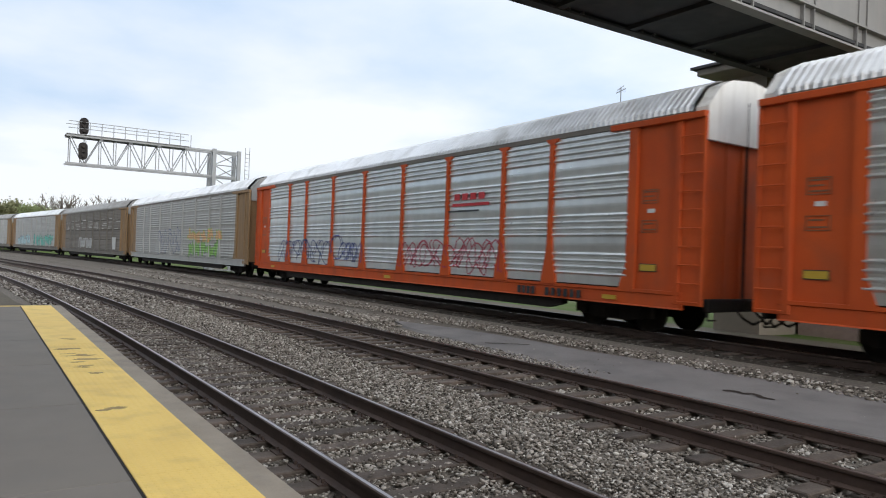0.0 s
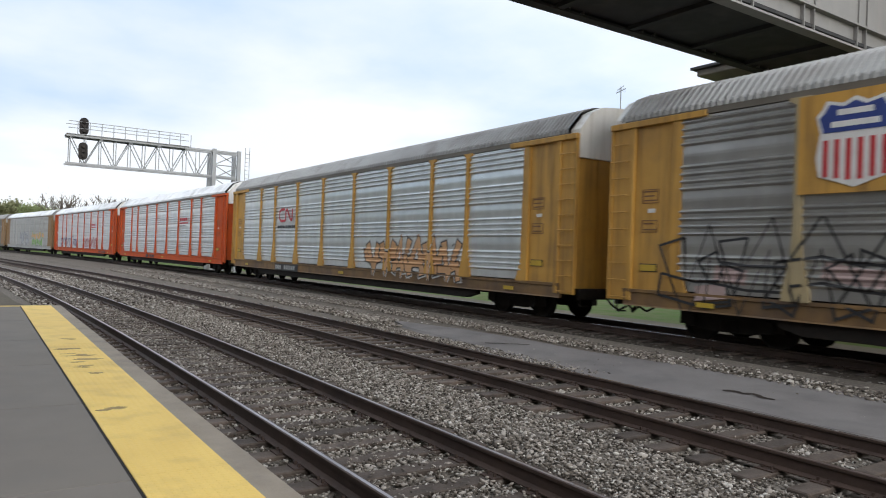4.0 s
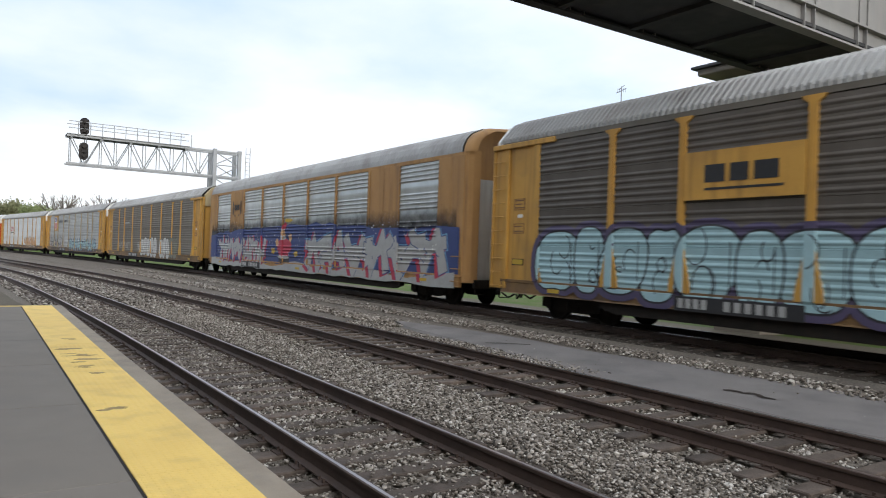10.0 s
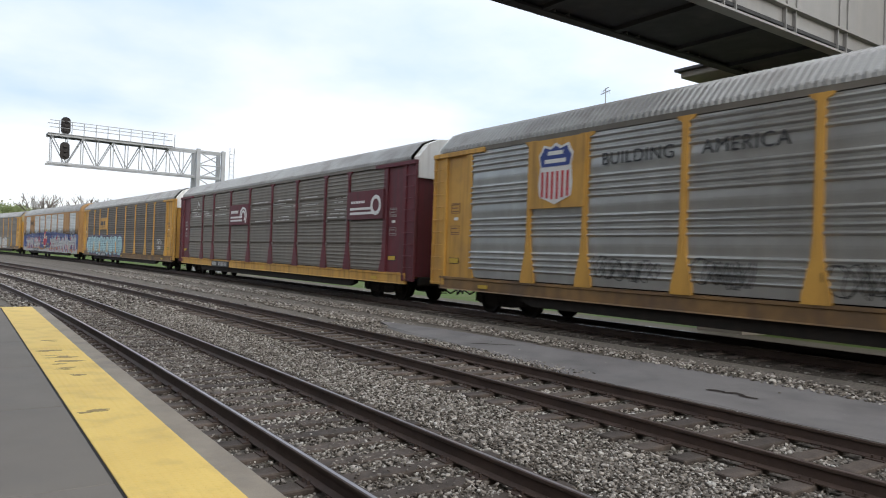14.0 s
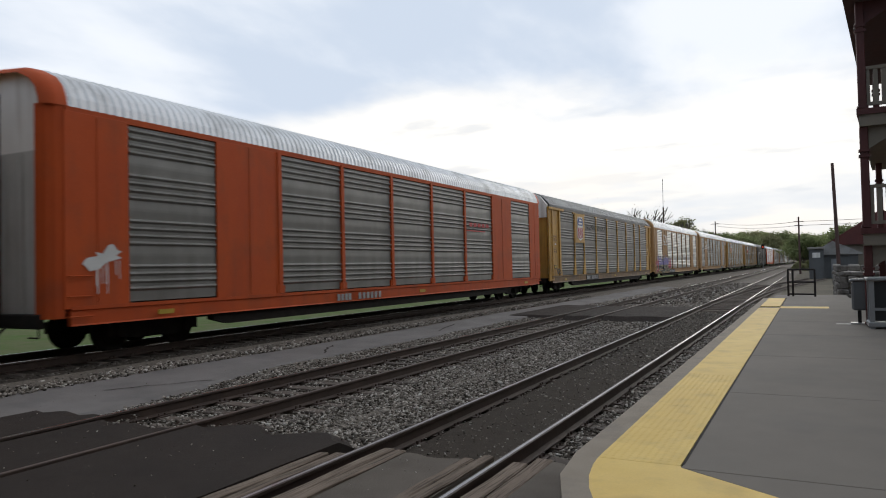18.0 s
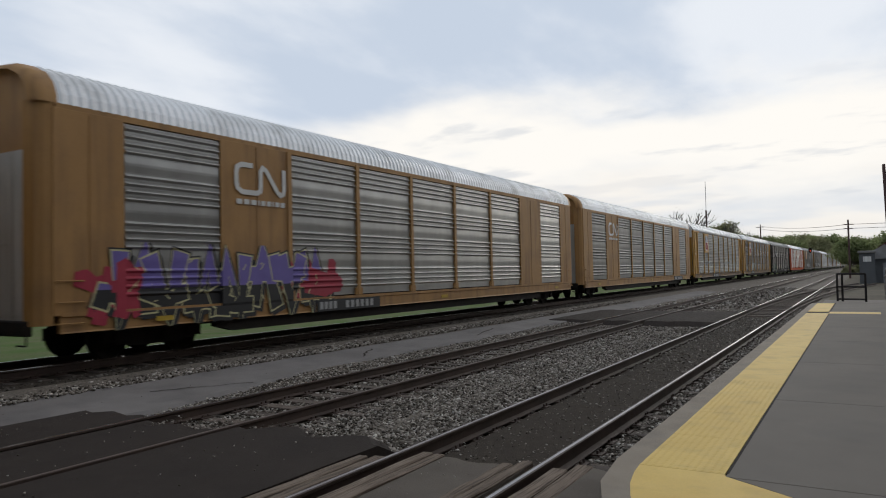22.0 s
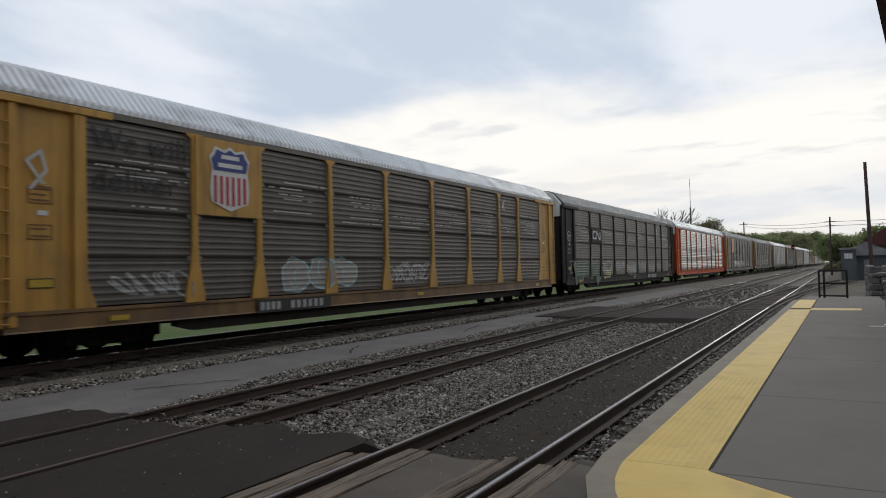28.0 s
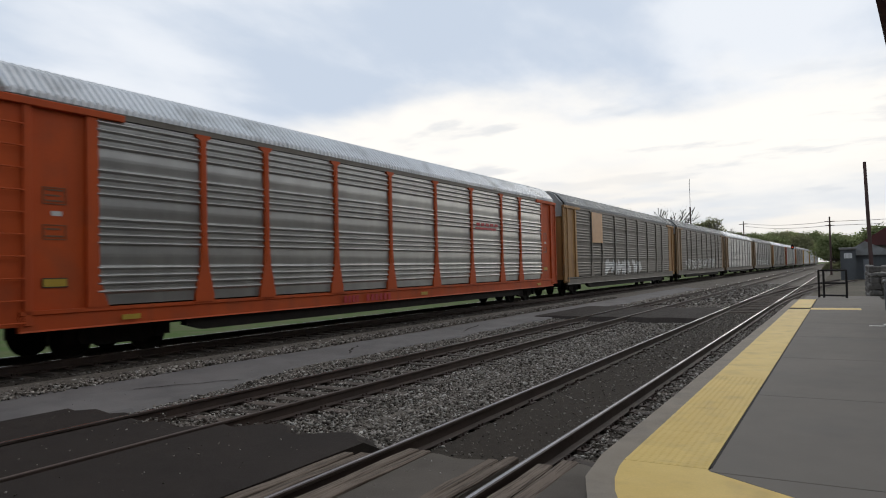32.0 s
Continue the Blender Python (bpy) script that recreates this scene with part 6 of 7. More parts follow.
    draped_band("mural_snow", c, 1.0, 26.6, lambda x: .62, lambda x: .95 + .12 * math.sin(x), 63, M["spray_grey"], "pale sprayed snow bank", -.0012, 36, .05)
    rng = random.Random(3); b = bmesh.new()
    for _ in range(230):
        x, z, r = rng.uniform(1.6, 26), rng.uniform(1.15, 2.75), rng.uniform(.012, .035)
        extruded(b, [(x + r * math.cos(a), z + r * math.sin(a)) for a in [k * 1.047 for k in range(6)]], "y", -HALF - .05, -HALF - .046)
    part("snow_specks", b, M["ink_white"], c, "small sprayed white specks")
    piece(c, 2.5, 9.8, .95, 2.2, M["spray_grey"], M["spray_navy"], 13, 7, M["spray_red"], None, None, .03, .3, (.16, -.07))
    piece(c, 15.2, 26.0, .8, 2.35, M["spray_grey"], M["spray_navy"], 14, 6, M["spray_red"], M["spray_sky"], None, .035, .34, (-.2, -.1))
    def blob(cx, cz, w, h, seed):
        g = random.Random(seed)
        return [(cx + w * math.cos(a) * g.uniform(.86, 1.0), cz + h * math.sin(a) * g.uniform(.86, 1.0)) for a in [q * math.pi / 12 for q in range(24)]]
    for pts, col, lift in ((blob(12.45, 1.78, .98, .42, 1), "spray_red", .009), (blob(12.4, 1.5, .66, .4, 2), "spray_red", .0094), (rect(11.8, 13.1, .98, 1.22), "ink_black", .0098), (blob(12.45, 1.27, .78, .08, 3), "spray_white", .0104),
                           (blob(11.55, 1.98, .2, .2, 4), "spray_peach", .0104), (blob(13.2, 2.2, .2, .2, 5), "spray_peach", .0104), (blob(12.3, 2.35, .3, .26, 6), "spray_peach", .0108), (blob(12.32, 2.2, .4, .12, 7), "spray_white", .0112), ([(12.1, 2.58), (12.5, 2.55), (12.72, 2.72), (12.62, 2.95), (12.35, 2.86)], "spray_red", .0112), (blob(12.3, 2.58, .26, .06, 8), "spray_white", .0118),
                           (blob(11.1, 1.55, .26, .16, 9), "ink_yellow", .006), (blob(13.9, 1.45, .22, .14, 10), "ink_yellow", .006), (blob(12.9, 3.02, .5, .1, 11), "ink_yellow", .006)):
        draped("mural_shape", c, pts, M[col], "", -lift)
    bars(c, 4.75, 3.5, [.12], .75, M["ink_black"]); bars(c, 6.05, 3.5, [.12], .75, M["ink_black"]); bars(c, 5.05, 3.75, [.2, .2, .2], .3, M["ink_black"], .1); bars(c, 5.1, 3.4, [.12, .12], .1, M["ink_black"], .5)
    marks(c, 6.6); bay_marks(c)
    c = add(6, post_car("auto_carrier", "yellow auto carrier with dark panels and pale cyan bubble tag", "yellow", M["umber_steel"], RG))
    emblem_panel(c, 6.7, 9.3, 2.95, 3.95, "yellow"); bars(c, 7.2, 3.3, [.46, .4, .5], .36, M["ink_black"], .12, y=-HALF - .094); bars(c, 7.2, 3.14, [1.7], .05, M["ink_black"], y=-HALF - .094)
    bubble_piece(c, 2.1, 14.2, .8, 2.38, M["spray_cyan"], M["ink_black"], 15, 10, M["spray_purple"], .045, .13)
    scrawl(c, 23.5, 24.5, 1.8, 2.12, M["spray_white"], 5, 5, .03); scrawl(c, 23.6, 24.4, 1.4, 1.68, M["spray_white"], 51, 4, .03); bay_marks(c); marks(c, 6.6)
    c = add(7, post_car("auto_carrier", "maroon auto carrier with grimy panels on a yellow flat car", "maroon", DS, RG, "seamed", M["yellow"]))
    for xa in (9.4, 22.7):
        emblem_panel(c, xa + .05, xa + (2.75 if xa < 20 else 2.65), 2.9, 3.95, "maroon")
        for k in (0, 1):
            patch("emblem_bar", c, rect(xa + .25, xa + 1.95, 3.08 + k * .17, 3.17 + k * .17), M["ink_white"], -HALF - .098, "plain white bar of an emblem")
        if xa > 20:
            b = bmesh.new(); ribbon(b, [(xa + 2.15 + .3 * math.cos(a), 3.4 + .3 * math.sin(a)) for a in [k * math.pi / 10 for k in range(21)]], .13, -HALF - .098, .01)
            part("emblem_ring", b, M["ink_white"], c, "plain white ring of an emblem")
        for r in (.44, .27) if xa < 20 else ():
            b = bmesh.new(); ribbon(b, [(xa + 2.1 + r * math.cos(a), 3.32 + r * math.sin(a)) for a in [math.pi * (1.05 - k / 16 * 1.3) for k in range(17)]], .1, -HALF - .098, .01)
            part("emblem_arc", b, M["ink_white"], c, "plain white arc of an emblem")
        bars(c, xa + .3, 3.5, [.15, .15, .15, .15, .12, .12], .15 if xa < 20 else .09, M["ink_white"], .04, y=-HALF - .094)
    bay_marks(c, "spray_dull"); marks(c, 6.7)
    b = bmesh.new(); ribbon(b, [(3.5, 4.05), (3.72, 4.3), (3.46, 4.5), (3.8, 4.28), (3.95, 4.12)], .05, -HALF - .02); part("paint_dash", b, M["ink_white"], c, "splash of white paint")
    c = add(8, post_car("auto_carrier", "yellow auto carrier with dusty sides and striped shield", "yellow", M["gloss_steel"], RG))
    emblem_panel(c, 4.6, 6.6, 2.95, Z_TOP, "yellow"); shield(c, 5.6, 3.85, 1.25, 1.45)
    lettering(c, "BUILDING", 7.1, 3.9, .42, M["ink_black"]); lettering(c, "AMERICA", 9.8, 3.9, .42, M["ink_black"])
    scrawl(c, 7.0, 8.7, 1.2, 1.75, M["ink_black"], 6, 7, .022); scrawl(c, 9.7, 10.9, 1.2, 1.75, M["ink_black"], 84, 5, .022); scrawl(c, 12.4, 14.6, 1.15, 1.8, M["ink_black"], 85, 7, .022); bay_marks(c); marks(c, 16.0)
    c = add(9, post_car("auto_carrier", "yellow auto carrier with grey sides and green tags", "yellow", MS, RG))
    emblem_panel(c, 4.6, 6.6, 2.95, Z_TOP, "yellow"); shield(c, 5.6, 3.85, 1.25, 1.4)
    piece(c, 2.35, 4.5, 1.1, 2.05, M["spray_lime"], M["spray_moss"], 16, 3, None, None, None, .025, .34); tag_piece(c, 7.8, 10.9, 1.1, 2.05, M["spray_green"], M["spray_green"], 17, 4, None, 2)
    bubble_piece(c, 12.4, 16.9, .74, 1.95, M["spray_teal"], M["ink_black"], 18, 6, M["spray_grey"], .04, .08); draped_band("sprayed_cloud", c, 19.4, 24.6, lambda x: .95, lambda x: 2.0, 74, M["spray_teal"], "teal sprayed cloud behind a tag"); bubble_piece(c, 20.0, 23.4, .72, 1.95, M["spray_grey"], M["ink_black"], 19, 5, None, .05)
    bay_marks(c); marks(c, 8.6)


def cars_of_second_view():
    c = add(10, flush_car("auto_carrier", "ochre auto carrier with grey grouped ribs and outlined tags", "ochre", GS, RW))
    scrawl(c, 20.9, 22.9, 1.2, 2.1, M["spray_white"], 20, 6, .03); tag_piece(c, 23.2, 25.6, 1.0, 2.3, M["spray_grey"], M["spray_white"], 21, 3, None, 2); bay_marks(c); marks(c, 14.5)
    c = add(11, flush_car("auto_carrier", "orange auto carrier with flush grey ribbed panels and pale end", "orange", M["dim_steel"], RW, M["white"]))
    bars(c, 18.3, 3.3, [.3] * 5, .16, M["ink_red"], .12); bars(c, 18.0, 3.1, [1.9], .05, M["ink_red"])
    splash(c, 1.2, 1.95, M["ink_white"], 22); marks(c, 9.0, False)
    c = add(12, post_car("auto_carrier", "yellow auto carrier with dull panels and striped shield", "yellow", M["slate_steel"], RG))
    emblem_panel(c, 4.6, 6.6, 2.95, Z_TOP, "yellow"); shield(c, 5.6, 3.85, 1.25, 1.4)
    lettering(c, "BUILDING", 7.05, 3.85, .44, M["ink_black"]); lettering(c, "AMERICA", 9.7, 3.85, .44, M["ink_black"])
    scrawl(c, 1.0, 1.75, 1.1, 1.5, M["ink_black"], 23, 3, .05); bay_marks(c); marks(c, 7.0)
    c = add(13, flush_car("auto_carrier", "ochre auto carrier with white line emblem and purple tag", "ochre", M["gloss_steel"], RW))
    c2 = add(14, flush_car("auto_carrier", "ochre auto carrier with white line emblem on its plate", "ochre", M["dim_steel"], RW))
    for k in (c, c2):
        b = bmesh.new(); ribbon(b, [(5.22, 4.27), (4.86, 4.27), (4.73, 4.2), (4.7, 4.05), (4.7, 3.84), (4.74, 3.7), (4.88, 3.62), (5.36, 3.62), (5.46, 3.68), (5.48, 3.82), (5.48, 4.16), (5.55, 4.25), (5.66, 4.2), (6.05, 3.7), (6.15, 3.63), (6.26, 3.68), (6.28, 3.8), (6.28, 4.28)], .12, -HALF - .05)
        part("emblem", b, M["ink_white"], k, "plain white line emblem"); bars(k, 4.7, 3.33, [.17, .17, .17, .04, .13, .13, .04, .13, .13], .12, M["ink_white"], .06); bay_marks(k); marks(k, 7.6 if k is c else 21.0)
    tag_piece(c, .8, 2.3, .8, 1.9, M["spray_red"], M["spray_red"], 25, 2, None, 0); tag_piece(c, 6.4, 8.4, .9, 2.0, M["spray_red"], M["spray_red"], 75, 2, None, 0); piece(c, 1.4, 7.9, .74, 2.2, M["spray_violet"], M["spray_cream"], 24, 7, M["ink_black"], M["ink_black"], (1.4, M["ink_black"]), .035, .36)
    c = add(15, post_car("auto_carrier", "yellow auto carrier with grey sides, shield and white tags", "yellow", MS, RW))
    emblem_panel(c, 4.6, 6.6, 2.95, Z_TOP, "yellow"); shield(c, 5.6, 3.85, 1.25, 1.4)
    line_piece(c, 2.2, 8.5, 1.05, 2.1, M["spray_white"], 26, 6, .05); piece(c, 13.5, 24.0, 1.05, 2.1, M["spray_dull"], M["spray_white"], 27, 9, None, None, None, .04); bay_marks(c); marks(c, 9.0)
    c = add(16, post_car("auto_carrier", "yellow auto carrier with grimy seamed panels and striped shield", "yellow", M["umber_steel"], RW, "seamed"))
    emblem_panel(c, 4.6, 6.6, 2.95, Z_TOP, "yellow"); shield(c, 5.6, 3.85, 1.25, 1.4)
    lettering(c, "We will", 2.12, 4.08, .66, M["ink_black"]); lettering(c, "deliver", 2.12, 3.3, .66, M["ink_black"])
    scrawl(c, 2.6, 4.4, 1.2, 1.75, M["spray_grey"], 28, 5, .05); tag_piece(c, 7.4, 10.6, 1.1, 2.0, M["spray_dull"], M["spray_cyan"], 29, 3, None, 2, "bubble"); scrawl(c, 12.4, 14.8, 1.2, 1.8, M["spray_grey"], 30, 5, .06); bay_marks(c); marks(c, 6.6)
    b = bmesh.new(); ribbon(b, [(.95, 3.2), (1.25, 3.55), (1.15, 3.9), (.9, 3.7), (1.2, 3.3)], .06, -HALF - .02); part("scrawl", b, M["spray_white"], c)
    b = bmesh.new(); ribbon(b, [(20.98, 4.12), (21.12, 4.42), (21.28, 4.5), (21.08, 4.34), (21.2, 4.1)], .05, -HALF - .06); part("paint_dash", b, M["ink_white"], c, "splash of white paint")
    c = add(17, post_car("auto_carrier", "black auto carrier with grimy dark panels and line emblem", "black", M["soot_steel"], RG, "seamed"))
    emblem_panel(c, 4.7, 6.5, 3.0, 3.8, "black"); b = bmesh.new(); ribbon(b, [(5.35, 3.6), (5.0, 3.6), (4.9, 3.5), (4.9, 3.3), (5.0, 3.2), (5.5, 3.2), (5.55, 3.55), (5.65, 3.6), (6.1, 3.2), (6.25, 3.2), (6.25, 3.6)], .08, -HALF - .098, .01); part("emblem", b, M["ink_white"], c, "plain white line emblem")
    tag_piece(c, 1.6, 6.3, .75, 2.0, M["spray_moss"], M["ink_black"], 37, 4, None, 3); scrawl(c, 6.8, 8.6, 1.2, 1.9, M["spray_dull"], 41, 3, .05); tag_piece(c, 9.6, 11.8, 1.2, 1.9, None, M["spray_dull"], 42, 3); scrawl(c, 12.6, 14.6, 1.2, 1.6, M["spray_grey"], 38, 5, .05); tag_piece(c, 15.3, 17.7, 1.15, 1.95, None, M["spray_dull"], 43, 3); tag_piece(c, 18.2, 20.4, 1.1, 1.7, None, M["spray_dull"], 44, 2); patch("reflector", c, rect(4.5, 4.7, 1.15, 1.65), M["ink_yellow"], -HALF - .07); patch("reflector", c, rect(12.1, 12.3, 1.15, 1.65), M["ink_yellow"], -HALF - .07); bay_marks(c, "spray_dull"); marks(c, 18.0)
    b = bmesh.new(); ribbon(b, [(20.95, 4.05), (21.1, 4.38), (21.26, 4.5), (21.06, 4.3), (21.12, 4.0)], .05, -HALF - .06); part("paint_dash", b, M["ink_white"], c, "splash of white paint")
    scrawl(c, 20.9, 22.4, 1.15, 1.75, M["spray_dull"], 81, 4, .05); scrawl(c, 6.9, 8.8, .8, 1.5, M["spray_cream"], 82, 6, .03); tag_piece(c, 12.5, 15.0, .9, 1.9, None, M["spray_dull"], 83, 4)
    b = bmesh.new(); ribbon(b, [(1.02 + .3 * math.cos(a), 3.22 + .25 * math.sin(a)) for a in [k * math.pi / 8 for k in range(17)]], .035, -HALF - .02)
    ribbon(b, [(.8, 3.32), (.86, 3.14), (.95, 3.3), (1.02, 3.12), (1.1, 3.32), (1.2, 3.16), (1.24, 3.3)], .04, -HALF - .02); ribbon(b, [(.85, 3.03), (1.04, 3.0), (1.06, 2.74), (1.0, 2.98), (1.2, 3.04)], .03, -HALF - .02); part("scrawl", b, M["spray_dull"], c, "pale oval tag")
    b = bmesh.new(); ribbon(b, [(1.72, 1.9), (.95, 1.86), (1.4, 1.7), (.72, 1.5), (1.2, 1.38), (.98, 1.22), (1.5, 1.3)], .06, -HALF - .024); part("scrawl", b, M["spray_dull"], c, "pale jagged arrow beside the green piece")
    c = add(18, post_car("auto_carrier", "orange auto carrier with bright corrugated panels and pale roof", "orange", M["gloss_steel"], RW))
    bars(c, 18.2, 3.15, [1.9], .09, M["ink_red"]); bars(c, 18.3, 3.3, [.3] * 5, .12, M["ink_red"], .12); bay_marks(c); marks(c, 9.7, False, "ink_red")
    c = add(19, post_car("auto_carrier", "ochre auto carrier with dull sides and pale emblem plate", "ochre", DS, RG, "grouped", DS, RG, posts=DS))
    emblem_panel(c, 4.6, 6.6, 2.95, Z_TOP, "spray_peach"); tag_piece(c, 6.8, 16, 1.05, 1.9, M["spray_white"], M["spray_grey"], 39, 7)
    for i, (col, pan, roof, lab) in enumerate([("ochre_dull", DS, RG, "ochre auto carrier with grimy sides"), ("ochre_dull", GS, RW, "dull ochre auto carrier with grey sides and pale roof"), ("ochre_dull", MS, RG, "ochre auto carrier with dull grey sides"), ("ochre", MS, RW, "ochre auto carrier with dusty sides and pale roof"), ("orange_far", GS, RW, "red-orange auto carrier with grey sides"), ("ochre", DS, RG, "ochre auto carrier with dark sides"), ("yellow", GS, RG, "yellow auto carrier with dull sides"), ("yellow", GS, RG, "yellow auto carrier with dull sides"), ("ochre_dull", MS, RG, "ochre auto carrier with dull grey sides")]):
        c = add(20 + i, post_car("auto_carrier", lab, col, pan, roof, "grouped", DS, roof, posts=pan))
        if i in (0, 2):
            scrawl(c, 4, 20, 1.1, 2.0, M["spray_white"], 50 + i, 14, .07)


far_cars()
cars_of_first_view()
cars_of_second_view()


# the train's run: place of the trailing end of the car with number n
def trailing(n, t):
    return 0.01802 * t * t - 15.2641 * t - 9.163 + n * PITCH


def car_pose(n, t):
    e = trailing(n, t)
    a, b = e - CAR + 2.9, e - 2.9            # truck centres
    ya, yb = T3 + bend_train(a), T3 + bend_train(b)
    ang = math.atan2(yb - ya, b - a)
    # the leading end, in the line of the trucks
    return pose(a - 2.9 * math.cos(ang), ya - 2.9 * math.sin(ang), Z3, 0, 0, math.degrees(ang))


def motions():
    for n, car in CARS.items():
        walk(car, [(k * 1.0, car_pose(n, k * 1.0)) for k in range(33)])
# ---------------------------------------------------------------- footbridge and its tower
M["brick"] = surface("red_brick_clay", (0.40, 0.15, 0.10), 0.85, second=(0.31, 0.11, 0.075), mottle=(2, .7), grain=(60, .3), rand=.3)
M["mortar"] = surface("mortar", (0.30, 0.22, 0.19), 0.9, mottle=(4, .5))
M["panel_white"] = surface("off_white_panel", (0.235, 0.225, 0.212), 0.6, second=(.19, .182, .174), mottle=(.6, .6), streak=((.3, .27, .24), .35, 3), grain=(40, .08))
# near-black: the shade beneath the footbridge is put into this base colour
M["bridge_shaded"] = surface("dark_steel_soffit", (0.032, 0.032, 0.033), 0.85, second=(.022, .022, .022), mottle=(.8, .7), grain=(30, .2), dirt=((.08, .07, .06), .4, 1.2))
M["glass_dark"] = surface("dark_window_glass", (0.03, 0.033, 0.036), 0.3, mottle=(1, .3), grain=None, spec=.35)
M["galv"] = surface("dull_galvanised_frame", (0.30, 0.31, 0.32), 0.5, .4, second=(.22, .22, .22), mottle=(2, .5))
M["brown_paint"] = surface("dark_red_brown_paint", (0.085, 0.02, 0.018), 0.6, second=(.06, .016, .014), mottle=(2, .6), grain=(40, .2))
M["tan_paint"] = surface("tan_paint", (0.22, 0.19, 0.15), 0.7, second=(.17, .15, .12), mottle=(2, .6), grain=(40, .15))
M["wood_pole"] = surface("weathered_brown_pole", (0.12, 0.07, 0.062), 0.9, second=(.08, .048, .042), mottle=(3, .7), grain=(40, .4), bump=.4)
M["wall_stone"] = surface("grey_field_stone", (0.25, 0.235, 0.215), 0.9, second=(.14, .13, .12), mottle=(5, .8), grain=(40, .3), bump=.6, bump_scale=15, rand=.3)
M["shed_grey"] = surface("grey_shed_cladding", (0.125, 0.13, 0.135), 0.8, second=(.095, .098, .1), mottle=(1, .6), streak=((.09, .09, .09), .4, 6))
M["roofing"] = surface("dark_red_roofing", (0.13, 0.04, 0.035), 0.85, second=(.09, .03, .03), mottle=(1, .6), grain=(20, .3))
M["slate"] = surface("dark_slate_roof", (0.06, 0.058, 0.06), 0.8, mottle=(1, .6), grain=(20, .3))

BX0, BX1, BZ, BEND = -11.8, -8.9, 7.36, 23.28
bridge = empty("footbridge", "covered off-white pedestrian footbridge with a dark soffit", "footbridge")
part("soffit", boxed(BX0 + .05, BX1 - .05, -9, BEND, BZ + .12, BZ + .2), M["bridge_shaded"], bridge, "steel underside coloured as dark as its shade")
GIRD, BAY_Y = .62, 2.4      # depth of the girder and spacing of its stiffeners
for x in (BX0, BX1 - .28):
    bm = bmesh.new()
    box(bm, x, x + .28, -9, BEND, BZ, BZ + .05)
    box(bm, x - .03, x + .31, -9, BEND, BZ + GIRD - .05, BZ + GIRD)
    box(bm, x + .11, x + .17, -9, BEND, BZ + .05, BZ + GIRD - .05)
    # the far girder gets the shaded colour, the near one its pale paint
    part("girder", bm, M["panel_white"] if x > -10 else M["bridge_shaded"], bridge, "pale painted steel girder" if x > -10 else "")
    y = -8.42
    while y < BEND - .5:
        for dy in (0, .43):
            part("stiffener", boxed(x + .01, x + .27, y + dy, y + dy + .03, BZ + .05, BZ + GIRD - .05), M["panel_white"], bridge)
        y += BAY_Y
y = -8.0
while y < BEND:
    part("cross_beam", boxed(BX0 + .2, BX1 - .2, y, y + .18, BZ + .02, BZ + .12), M["bridge_shaded"], bridge)
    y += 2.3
y = -8.2
while y < BEND - .4:
    y1 = min(y + BAY_Y, BEND)
    win = y > 16.5
    top = 11.0
    for x in (BX0 + .02, BX1 - .1):
        bm = bmesh.new()
        if win:
            box(bm, x, x + .08, y, y1, BZ + GIRD, BZ + 2.45)
            box(bm, x, x + .08, y, y1, BZ + 3.45, top)
            box(bm, x, x + .08, y + .16, y + .34, BZ + 2.45, BZ + 3.45)
            box(bm, x, x + .08, y1 - .2, y1 - .02, BZ + 2.45, BZ + 3.45)
            box(bm, x, x + .08, (y + y1) / 2 - .03, (y + y1) / 2 + .2, BZ + 2.45, BZ + 3.45)
        else:
            box(bm, x, x + .08, y, y1, BZ + GIRD, top)
        p = part("wall_panel", bm, M["panel_white"], bridge)
        if win:
            part("pane", boxed(x + .03, x + .05, y + .34, y1 - .2, BZ + 2.45, BZ + 3.45), M["glass_dark"], p, "dark window glass")
        for dy in (-.22, .19):
            part("mullion", boxed(x - .02, x + .12, y + dy, y + dy + .07, BZ + GIRD, top), M["panel_white"], bridge)
    y += BAY_Y
part("roof", boxed(BX0 - .2, BX1 + .2, -9, BEND, 11.0, 11.15), M["roof_grey"], bridge)

TX0, TX1, TY0, TY1, TZ = -13.2, -6.45, 23.3, 28.6, 12.4


def brick_field(root, u0, u1, z0, z1, place, holes=(), limit=300, course=.0767, length=.22):
    """Brickwork: bricks proud of a mortar bed; the nearest are parts of their own, the rest joined."""
    me = mesh_of(boxed(0, length - .012, -.012, 0, 0, course - .011), "brick")
    me.materials.append(M["brick"])
    rest, n, z, row = bmesh.new(), 0, z0, 0
    while z < z1 - course:
        u = u0 + (length / 2 if row % 2 else 0)
        while u < u1 - length:
            if not any(a - length < u < b and c - course < z < e for a, b, c, e in holes):
                m = place(u, z)
                if n < limit and z > 6.8:
                    ob = new("brick", me); ob.parent = root; ob.matrix_basis = m
                    n += 1
                else:
                    vs = [rest.verts.new(m @ Vector(c)) for c in ((0, -.012, 0), (length - .012, -.012, 0), (length - .012, -.012, course - .011), (0, -.012, course - .011))]
                    rest.faces.new(vs)
            u += length
        z += course
        row += 1
    tagged(part("brickwork", rest, M["brick"], root), kind="stuff")


tower = empty("brick_tower", "red brick stair tower at the end of the footbridge", "tower")
bm = bmesh.new()
box(bm, TX0, TX1, TY0, TY1, -.4, TZ)
part("wall_core", bm, M["mortar"], tower)
brick_field(tower, TX0, TX1 - .02, 3.0, TZ, lambda u, z: pose(u, TY0 - .002, z), holes=[(-12.2, -8.9, 7.0, 11.3)])
